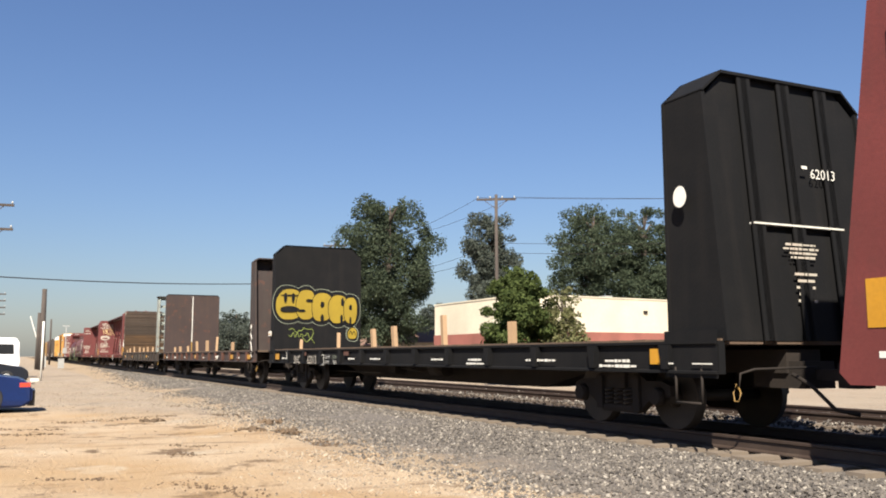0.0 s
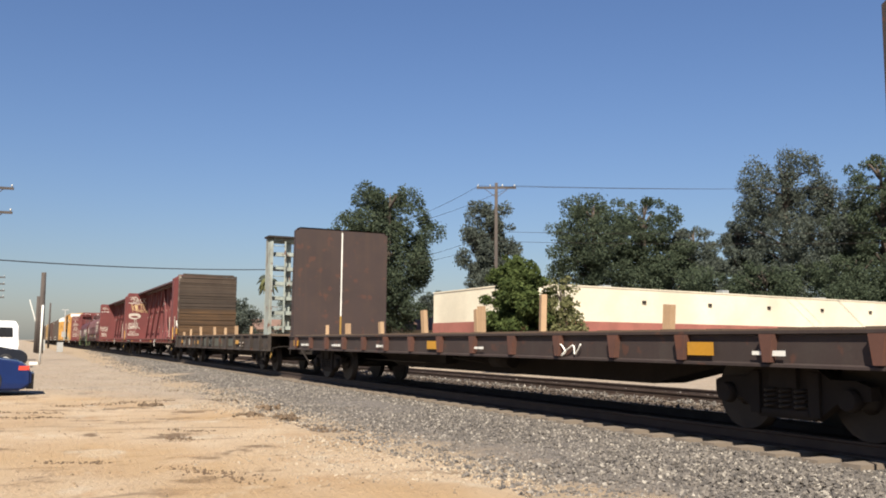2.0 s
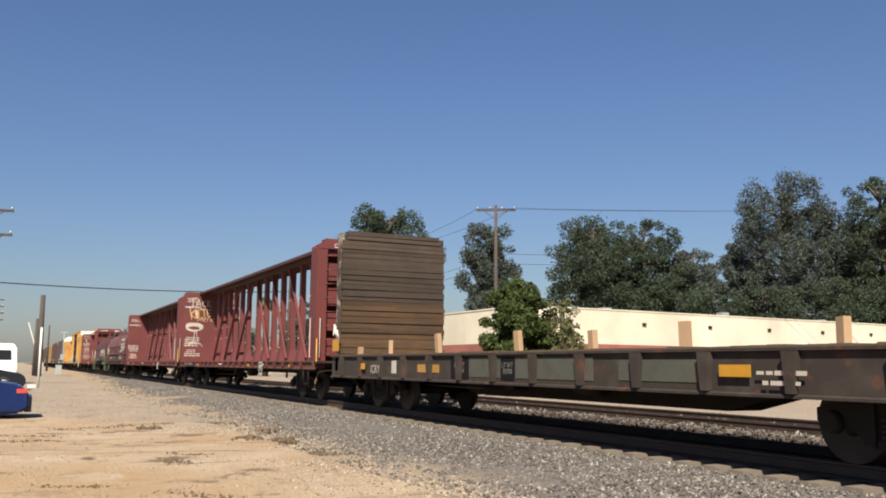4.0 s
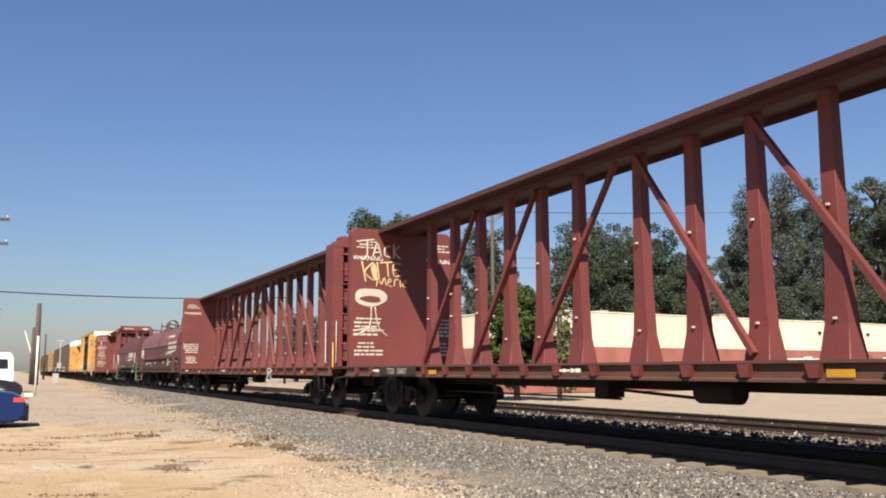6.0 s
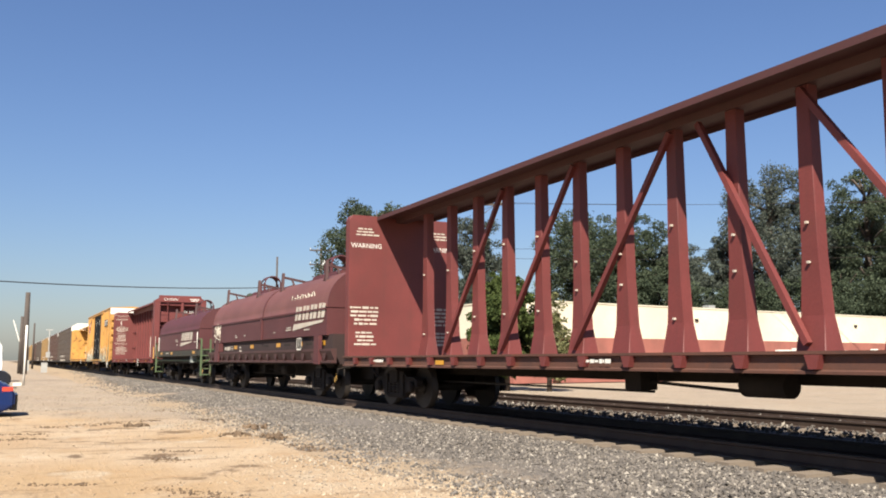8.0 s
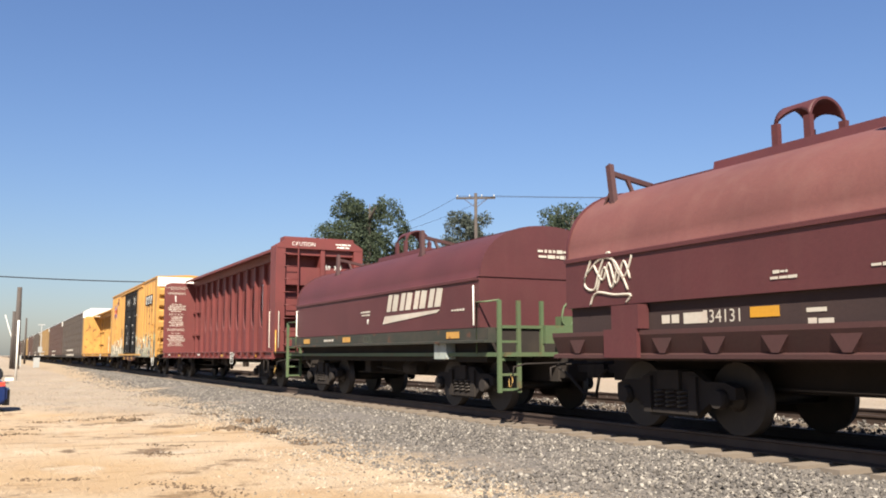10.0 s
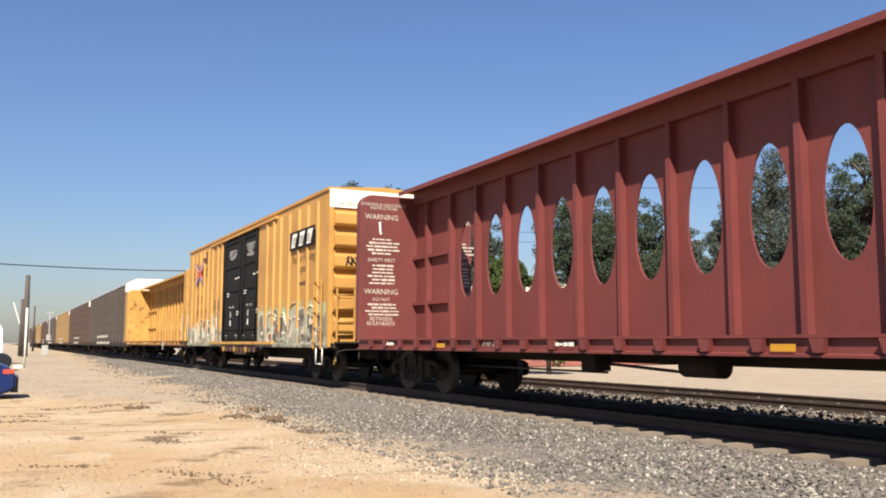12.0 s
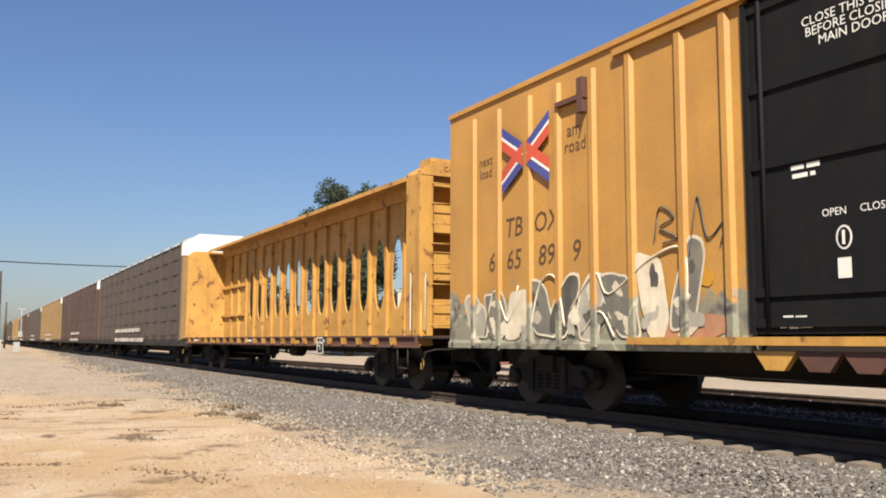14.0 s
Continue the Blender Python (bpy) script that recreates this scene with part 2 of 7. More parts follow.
def prism(bm, outline, axis, a, z, mi=0):
    """Extrude a 2D outline along an axis: 'x' takes (y, z), 'y' takes (x, z), 'z' takes (x, y)."""
    put = {"x": lambda p, d: (d, p[0], p[1]), "y": lambda p, d: (p[0], d, p[1]), "z": lambda p, d: (p[0], p[1], d)}[axis]
    lo, hi = [[bm.verts.new(put(p, d)) for p in outline] for d in (a, z)]
    bm.faces.new(lo).material_index = mi
    bm.faces.new(hi[::-1]).material_index = mi
    k = len(outline)
    for i in range(k):
        bm.faces.new((lo[i], lo[(i + 1) % k], hi[(i + 1) % k], hi[i])).material_index = mi


def bar(bm, p, q, w, d=None, up=(0, 0, 1), mi=0):
    """A straight square bar from p to q."""
    p, q = Vector(p), Vector(q)
    ax = (q - p).normalized()
    side = ax.cross(Vector(up))
    side = side.normalized() if side.length > 1e-4 else Vector((1, 0, 0))
    top = side.cross(ax)
    h, k = w / 2, (d or w) / 2
    rings = [[bm.verts.new(c + side * (sx * h) + top * (sy * k)) for sx, sy in ((-1, -1), (1, -1), (1, 1), (-1, 1))] for c in (p, q)]
    bm.faces.new(rings[0][::-1]).material_index = mi
    bm.faces.new(rings[1]).material_index = mi
    for i in range(4):
        bm.faces.new((rings[0][i], rings[0][(i + 1) % 4], rings[1][(i + 1) % 4], rings[1][i])).material_index = mi


def tube(bm, pts, r, seg=8, cap=True, mi=0):
    """A round bar through points, its radius a number or one for each point."""
    pts = [Vector(p) for p in pts]
    rings = []
    for i, c in enumerate(pts):
        ax = (pts[min(i + 1, len(pts) - 1)] - pts[max(i - 1, 0)]).normalized()
        ref = Vector((0, 0, 1)) if abs(ax.z) < 0.95 else Vector((1, 0, 0))
        u = ax.cross(ref).normalized()
        v = ax.cross(u)
        rr = r[i] if isinstance(r, (list, tuple)) else r
        rings.append([bm.verts.new(c + (u * math.cos(a) + v * math.sin(a)) * rr) for a in (2 * math.pi * k / seg for k in range(seg))])
    for a, b in zip(rings, rings[1:]):
        for k in range(seg):
            f = bm.faces.new((a[k], a[(k + 1) % seg], b[(k + 1) % seg], b[k]))
            f.smooth, f.material_index = True, mi
    if cap:
        bm.faces.new(rings[0][::-1]).material_index = mi
        bm.faces.new(rings[-1]).material_index = mi


# ---- ground and track
def height(x, y):
    """The lie of the dirt: gentle dips near the camera, flat far off."""
    near = max(0.0, 1.0 - math.hypot(x, y) / 60.0)
    return near * (0.05 * noise.noise(Vector((x * 0.25, y * 0.25, 0))) + 0.03 * noise.noise(Vector((x * 0.9, y * 0.9, 3))) + 0.022 * abs(noise.noise(Vector((x * 2.6, y * 2.6, 5)))))


def bed(y):
    """Height of the ballast bed over the dirt, across the track; below -1 where there is none."""
    d = abs(y - TRACK_Y)
    if y > TRACK_Y:
        d = max(0.0, d - 4.6)
    return 0.085 - max(0.0, d - 1.30) * 0.042


def grid_mesh(name, xs, ys, z, material):
    bm = bmesh.new()
    rows = [[bm.verts.new((x, y, z(x, y))) for x in xs] for y in ys]
    for a, b in zip(rows, rows[1:]):
        for i in range(len(xs) - 1):
            bm.faces.new((a[i], a[i + 1], b[i + 1], b[i])).smooth = True
    return part(name, bm, material)


def spaced(a, z, step):
    k = max(1, round((z - a) / step))
    return [a + (z - a) * i / k for i in range(k + 1)]


ground = grid_mesh("ground", [-2500, -900, -400, -220, -130] + spaced(-90, -32, 2.0) + spaced(-31.5, -3, 0.2) + [-2, 0, 3, 6, 10, 14, 25, 60, 150, 500, 2500],
                   [-2500, -600, -150, -50, -20, -10] + spaced(-7, 6.0, 0.2) + [7, 8, 9, 11, 14, 18, 25, 60, 150, 600, 2500],
                   lambda x, y: height(x, y) - (0.05 if y > 4 else 0), DIRT)
tagged(ground, "dry tan dirt lot with ruts, stones and sandy patches", "ground", kind="structure")
ballast = grid_mesh("ballast_bed", [-900, -500, -300, -200, -140] + spaced(-100, -40, 2.0) + spaced(-39.6, 12, 0.4) + [16, 30, 60, 120, 400],
                    spaced(3.7, TRACK_Y - 1.3, 0.25) + [TRACK_Y, TRACK_Y + 2, TRACK_Y + 5, TRACK_Y + 6.5, TRACK_Y + 9],
                    lambda x, y: bed(y) + (0.02 * noise.noise(Vector((x * 1.7, y * 1.7, 7))) if y < TRACK_Y else 0) + 0.045 * noise.noise(Vector((x * 0.35, y * 0.35, 11))) * (1 if y < 7 else 0), BALLAST)
tagged(ballast, "grey crushed-stone ballast bed sloping to the dirt", "ballast", kind="structure")


def rail_profile():
    return [(-0.07, -0.17), (0.07, -0.17), (0.07, -0.155), (0.012, -0.135), (0.012, -0.04), (0.036, -0.03), (0.036, 0), (-0.036, 0), (-0.036, -0.03), (-0.012, -0.04), (-0.012, -0.135), (-0.07, -0.155)]


def track(y, name, label):
    line = thing(name, label, "railway track", Matrix.Translation((0, y, RAIL)), kind="structure")
    for s in (-0.755, 0.755):
        bm = bmesh.new()
        prism(bm, [(a + s, b) for a, b in rail_profile()], "x", -900, 400)
        part("rail", bm, RAILSTEEL, line)
    me = None
    rng = random.Random(4)
    for i in range(150):
        x = -70 + i * 0.53
        bm = boxes((-0.115, 0.115, -1.34, 1.34, -0.33, -0.165))
        tie = part("tie", bm, TIE, line) if me is None else new("tie", me)
        me = tie.data
        tie.parent = line
        tie.location = (x, rng.uniform(-0.05, 0.05), rng.uniform(-0.01, 0.006))
        tie.rotation_euler = (0, 0, rng.uniform(-0.02, 0.02))
    return line


track(TRACK_Y, "near_track", "brown steel rails on weathered wooden ties")
track(TRACK_Y + 4.6, "far_track", "empty second track of rusty rails on wooden ties")
# ---- the train: every car stands on the rail head, its leading end towards +x, its near side towards -y
TRAIN = []
WHEELSETS = []
MID = {}


def car_thing(name, lead, trail, label, category="freight car"):
    """A car whose body spans from lead to trail (metres along the track as the train stands at 7 s). Returns it and half its length."""
    mid = (lead + trail) / 2
    ob = thing(name, label, category, Matrix.Translation((mid, TRACK_Y, BASE)), "cars of the passing freight train")
    TRAIN.append((ob, mid))
    MID[ob] = mid
    return ob, (lead - trail) / 2


def wheelset_mesh():
    bm = bmesh.new()
    for s in (-1, 1):
        y = s * 0.755
        tube(bm, [(0, y - s * 0.07, 0), (0, y - s * 0.045, 0), (0, y - s * 0.04, 0), (0, y + s * 0.065, 0)], [0.475, 0.475, 0.455, 0.45], 32)
        tube(bm, [(0, y + s * 0.066, 0), (0, y + s * 0.05, 0)], [0.40, 0.36], 32, False)
        tube(bm, [(0, y + s * 0.066, 0), (0, y + s * 0.10, 0), (0, y + s * 0.22, 0)], [0.16, 0.12, 0.085], 16)
    tube(bm, [(0, -0.75, 0), (0, 0.75, 0)], 0.085, 12)
    return bm


def side_frame_mesh(y):
    bm = bmesh.new()
    out = [(-1.12, 0.46), (-1.12, 0.60), (-0.95, 0.66), (-0.62, 0.66), (-0.42, 0.78), (0.42, 0.78), (0.62, 0.66), (0.95, 0.66), (1.12, 0.60), (1.12, 0.46), (0.72, 0.42), (0.40, 0.20), (-0.40, 0.20), (-0.72, 0.42)]
    prism(bm, out, "y", y - 0.07, y + 0.07)
    s = -1 if y < 0 else 1
    for x in (-0.89, 0.89):
        tube(bm, [(x, y + s * 0.06, 0.455), (x, y + s * 0.17, 0.455)], [0.13, 0.11], 14)
    box(bm, -0.34, 0.34, y + s * 0.07, y + s * 0.11, 0.24, 0.30)
    box(bm, -0.50, -0.36, y + s * 0.07, y + s * 0.12, 0.24, 0.72)
    box(bm, 0.36, 0.50, y + s * 0.07, y + s * 0.12, 0.24, 0.72)
    return bm


def spring_mesh(y):
    bm = bmesh.new()
    for x in (-0.22, 0.0, 0.22):
        pts = [(x + 0.075 * math.cos(a), y + 0.075 * math.sin(a), 0.30 + 0.26 * k / 36) for k, a in ((k, k * math.pi / 4) for k in range(37))]
        tube(bm, pts, 0.018, 5)
    return bm


TRUCK_PARTS = {}


def truck(car, x):
    def shared(key, name, make, material, parent, label=""):
        if key not in TRUCK_PARTS:
            ob = part(name, make(), material, parent, label)
            TRUCK_PARTS[key] = ob.data
            return ob
        ob = new(name, TRUCK_PARTS[key])
        ob.parent = parent
        return tagged(ob, label)

    frame_ob = shared("bolster", "truck", lambda: boxes((-0.2, 0.2, -1.15, 1.15, 0.55, 0.80), (-0.3, 0.3, -0.35, 0.35, 0.78, 0.95)), UNDER, car, "dark two-axle truck under the car")
    frame_ob.location = (x, 0, RAIL - BASE)
    for y in (-1.02, 1.02):
        shared(("frame", y), "side_frame", lambda: side_frame_mesh(y), UNDER, frame_ob)
        shared(("spring", y), "spring", lambda: spring_mesh(y * 1.06), WHEELS, frame_ob)
    for dx in (-0.89, 0.89):
        w = shared("wheels", "wheelset", wheelset_mesh, WHEELS, frame_ob, "steel wheelset with worn treads")
        w.location = (dx, 0, 0.455)
        WHEELSETS.append((w, dx))


def coupler(car, x, s):
    """Draft gear, knuckle coupler and hose at one end; s is +1 at the leading end."""
    bm = bmesh.new()
    box(bm, min(x - s * 0.7, x + s * 0.15), max(x - s * 0.7, x + s * 0.15), -0.26, 0.26, 0.68, 1.02)
    box(bm, min(x, x + s * 0.62), max(x, x + s * 0.62), -0.07, 0.07, 0.78, 0.92)
    prism(bm, [(x + s * 0.55, -0.16), (x + s * 0.80, -0.19), (x + s * 0.86, 0.02), (x + s * 0.72, 0.06), (x + s * 0.80, 0.17), (x + s * 0.60, 0.18)], "z", 0.70, 1.0)
    part("coupler", bm, UNDER, car)
    bm = bmesh.new()
    tube(bm, [(x + s * 0.1, -0.42, 0.86), (x + s * 0.35, -0.40, 0.74), (x + s * 0.6, -0.28, 0.45), (x + s * 0.85, -0.18, 0.40)], 0.025, 8)
    part("air_hose", bm, UNDER, car)
    bm = bmesh.new()
    tube(bm, [(x + s * 0.22, -1.42, 0.70), (x + s * 0.24, -1.40, 0.88), (x + s * 0.26, -1.2, 0.93), (x + s * 0.28, -0.2, 0.95)], 0.016, 6)
    part("cut_lever", bm, UNDER, car)
    if s > 0:
        bm = bmesh.new()
        tube(bm, [(x + 0.20, -1.43, 0.76), (x + 0.17, -1.46, 0.66), (x + 0.20, -1.47, 0.56), (x + 0.27, -1.47, 0.56), (x + 0.29, -1.46, 0.66), (x + 0.24, -1.44, 0.72)], 0.010, 6)
        part("lever_handle", bm, WORNYELLOW, car, "worn yellow uncoupling handle")


def running_gear(car, half, inset=2.0, sill=(0.55, 0.95), belly=True):
    for s in (-1, 1):
        truck(car, s * (half - inset))
        coupler(car, s * half, s)
    bm = bmesh.new()
    z0, z1 = sill
    h = half - 0.1
    if belly:
        prism(bm, [(-h, z1), (h, z1), (h, z1 - 0.3), (h - inset - 1.6, z1 - 0.32), (h - inset - 3.2, z0), (-h + inset + 3.2, z0), (-h + inset + 1.6, z1 - 0.32), (-h, z1 - 0.3)], "y", -0.3, 0.3)
    else:
        box(bm, -h, h, -0.3, 0.3, z0, z1)
    part("center_sill", bm, UNDER, car)
    bm = bmesh.new()
    tube(bm, [(1.5, -0.75, 0.80), (0.8, -0.75, 0.80)], 0.15, 14)
    tube(bm, [(0.7, -0.75, 0.72), (-1.0, -0.75, 0.80)], 0.025, 6)
    box(bm, -1.4, -1.05, -0.9, -0.6, 0.68, 0.95)
    tube(bm, [(-1.0, -0.7, 0.66), (-half + inset, -0.45, 0.66)], 0.02, 6)
    part("brake_rigging", bm, UNDER, car)


def ladder(bm, x, y0, y1, z0, z1, rungs, r=0.014):
    for y in (y0, y1):
        bar(bm, (x, y, z0), (x, y, z1), 0.05, 0.02, (1, 0, 0))
    for i in range(rungs):
        z = z0 + (z1 - z0) * (i + 0.5) / rungs
        tube(bm, [(x, y0, z), (x, y1, z)], r, 6)


def side_sill(car, half, z0, z1, material, y=1.5, pockets=0, pocket_mat=None):
    """Deck edge channels on both sides with stake pockets."""
    for s in (-1, 1):
        bm = bmesh.new()
        prism(bm, [(s * (y - 0.1), z1), (s * (y + 0.05), z1), (s * (y + 0.05), z1 - 0.035), (s * y, z1 - 0.05), (s * y, z0 + 0.045), (s * (y + 0.05), z0 + 0.03), (s * (y + 0.05), z0), (s * (y - 0.1), z0)], "x", -half, half)
        part("side_sill", bm, material, car)
        if pockets:
            for i in range(pockets):
                x = -half + 0.9 + (2 * half - 1.8) * i / (pockets - 1)
                bm = bmesh.new()
                prism(bm, [(x - 0.10, z1 - 0.04), (x + 0.10, z1 - 0.04), (x + 0.05, z0 + 0.05), (x - 0.05, z0 + 0.05)], "y", s * y, s * (y + 0.09))
                part("stake_pocket", bm, pocket_mat or material, car)


def deck(car, half, z, y=1.45, material=None):
    bm = bmesh.new()
    n = int(2 * half / 0.28)
    rng = random.Random(n)
    for i in range(n):
        x = -half + 2 * half * i / n
        d = rng.uniform(-0.008, 0.008)
        box(bm, x, x + 2 * half / n - 0.012, -y, y, z - 0.07, z + d)
    tagged(part("deck", bm, material or DECKWOOD, car, "worn wooden deck boards"), kind="stuff")


def bulkhead(car, x, s, z0, z1, material, y=1.5, deep=(0.75, 1.05), chamfer=0.34, ribs=4, name="bulkhead", label="", sheet=0.0):
    """An end wall: a smooth plate towards the load and tapering ribs towards the coupler. x: the plate's inner face; s: +1 at the leading end."""
    out = [(-y, z0), (y, z0), (y, z1 - chamfer * 0.9), (y - chamfer, z1), (-y + chamfer, z1), (-y, z1 - chamfer * 0.9)]
    bm = bmesh.new()
    prism(bm, out, "x", x, x + s * 0.06)
    plate = part(name, bm, material, car, label)
    for i in range(ribs):
        yy = -y + 0.04 + (2 * y - 0.08) * i / (ribs - 1)
        top = z1 - (chamfer * 0.85 if i in (0, ribs - 1) else 0.02)
        w = 0.03 if i in (0, ribs - 1) else 0.05
        bm = bmesh.new()
        prism(bm, [(x + s * 0.06, z0), (x + s * deep[1], z0), (x + s * deep[0], top), (x + s * 0.06, top)], "y", yy - w, yy + w)
        if 0 < i < ribs - 1:
            prism(bm, [(x + s * (deep[1] - 0.02), z0), (x + s * deep[1], z0), (x + s * deep[0], top), (x + s * (deep[0] - 0.02), top)], "y", yy - 0.11, yy + 0.11)
        part("rib", bm, material, plate)
    bm = bmesh.new()
    prism(bm, [(-y + chamfer, z1), (y - chamfer, z1), (y - chamfer, z1 - 0.04), (-y + chamfer, z1 - 0.04)], "x", x, x + s * (deep[0] + 0.02))
    for k in (-1, 1):
        prism(bm, [(k * y, z1 - chamfer * 0.9), (k * (y - chamfer), z1), (k * (y - chamfer), z1 - 0.04), (k * (y - 0.04), z1 - chamfer * 0.9)], "x", x, x + s * (deep[0] + 0.02))
    part("cap", bm, material, plate)
    if sheet:
        bm = bmesh.new()
        d = 0.20 if sheet > 0.2 else 0.09
        e = chamfer if sheet < chamfer else 0.0
        rim = [(-y + 0.07, z0), (y - 0.07, z0), (y - 0.07, z1 - sheet - e), (y - 0.07 - e, z1 - sheet), (-y + 0.07 + e, z1 - sheet), (-y + 0.07, z1 - sheet - e)]
        if not e:
            rim = rim[:3] + rim[5:]
        prism(bm, rim, "x", 0.0, 0.02)
        for v in bm.verts:
            v.co.x = x + s * (deep[1] + (deep[0] - deep[1]) * (v.co.z - z0) / (z1 - z0) - d + v.co.x)
        part("face_sheet", bm, material, plate)
    for f in (0.25, 0.5, 0.75):
        z = z0 + (z1 - z0) * f
        part("brace", boxes((min(x + s * 0.06, x + s * 0.3), max(x + s * 0.06, x + s * 0.3), -y + 0.07, y - 0.07, z - 0.06, z + 0.06)), material, plate)
    return plate


def stakes(car, spots, z, y=-1.35):
    """Loose wooden stakes left standing in the deck pockets."""
    rng = random.Random(9)
    for x, h in spots:
        x -= MID[car]
        bm = boxes((-0.07, 0.07, -0.045, 0.045, 0, h))
        ob = part("wooden_stake", bm, FRESHWOOD, car, "pale sawn wooden stake")
        ob.location, ob.rotation_euler = (x, y, z - 0.02), (rng.uniform(-0.05, 0.05), rng.uniform(-0.08, 0.08), rng.uniform(-0.4, 0.4))




# ---- lettering and paint marks on the cars
def lettering(car, text, s, z, size, material, face="side", off=None, align="CENTER", shear=0.0, parent=None):
    """Painted writing. On the near side, s is the place along the track; on an end or bulkhead face ("end"), s is across the car and off the face's local x."""
    cu = bpy.data.curves.new("lettering", "FONT")
    cu.body, cu.size, cu.align_x, cu.align_y, cu.shear = text, size, align, "CENTER", shear
    cu.resolution_u, cu.space_line = 2, 0.85
    tmp = bpy.data.objects.new("lettering", cu)
    me = bpy.data.meshes.new_from_object(tmp)
    bpy.data.objects.remove(tmp)
    me.materials.clear()
    me.materials.append(material)
    ob = new("lettering", me)
    ob.parent = car
    if face == "side":
        ob.matrix_basis = pose(s - MID[car], off if off is not None else -1.56, z, 90, 0, 0)
    else:
        ob.matrix_basis = pose(off + 0.006, s, z, 90, 0, 90)
    return ob


def bars(car, s, z, width, lines, pitch, material, face="side", off=None, seed=1, weight=0.6):
    """Small stencilled writing too worn to read: short uneven bars, line under line."""
    rng = random.Random(seed)
    bm = bmesh.new()
    for i in range(lines):
        w = width * rng.uniform(0.55, 1.0)
        a = -w / 2
        while a < w / 2:
            b = a + pitch * rng.uniform(0.5, 2.2)
            c = rng.uniform(0.35, weight) * pitch
            zz = -i * pitch
            if face == "side":
                box(bm, a, b, -0.001, 0.001, zz - c / 2, zz + c / 2)
            else:
                box(bm, -0.001, 0.001, a, b, zz - c / 2, zz + c / 2)
            a = b + pitch * rng.uniform(0.12, 0.4)
    ob = tagged(part("stencil", bm, material, car), kind="stuff")
    ob.location = (s - MID[car], off if off is not None else -1.558, z) if face == "side" else (off + 0.005, s, z)
    return ob


def decal(car, s0, s1, z0, z1, material, y=-1.556, name="placard", label=""):
    x = MID[car]
    return part(name, boxes((s0 - x, s1 - x, y - 0.003, y + 0.003, z0, z1)), material, car, label)


def blob(car, off, cy, cz, ry, rz, material, seed=0, square=2.4, wob=0.06, name="graffiti", layer=0, lean=0.0, face="end"):
    """A flat painted bubble shape on a face."""
    rng = random.Random(seed)
    ph = [rng.uniform(0, 6.3) for _ in range(4)]
    out = []
    for k in range(40):
        a = 2 * math.pi * k / 40
        w = 1 + wob * (math.sin(2 * a + ph[0]) + 0.8 * math.sin(3 * a + ph[1]) + 0.5 * math.sin(5 * a + ph[2]))
        c, d = math.cos(a), math.sin(a)
        u = math.copysign(abs(c) ** (2 / square), c) * ry * w
        v = math.copysign(abs(d) ** (2 / square), d) * rz * w
        out.append((cy + u + lean * v, cz + v))
    bm = bmesh.new()
    d = 0.003 + 0.0025 * layer
    if face == "end":
        prism(bm, out, "x", off + d, off + d + 0.002)
    else:
        prism(bm, [(p[0] - MID[car], p[1]) for p in out], "y", off - d - 0.002, off - d)
    return part(name, bm, material, car)


def stroke(car, pts, r, material, face="end", off=0.0, name="graffiti"):
    """A thin painted line through points on a face."""
    bm = bmesh.new()
    q = []
    for i in range(len(pts) - 1):
        for k in range(5):
            p0, p1, p2, p3 = (Vector(pts[max(0, min(len(pts) - 1, i + j))]) for j in (-1, 0, 1, 2))
            t = k / 5
            q.append(0.5 * ((2 * p1) + (p2 - p0) * t + (2 * p0 - 5 * p1 + 4 * p2 - p3) * t * t + (3 * p1 - p0 - 3 * p2 + p3) * t ** 3))
    q.append(Vector(pts[-1]))
    if face == "end":
        q = [(off, p[0], p[1]) for p in q]
    else:
        q = [(p[0] - MID[car], off, p[1]) for p in q]
    tube(bm, q, r, 4)
    return part(name, bm, material, car)


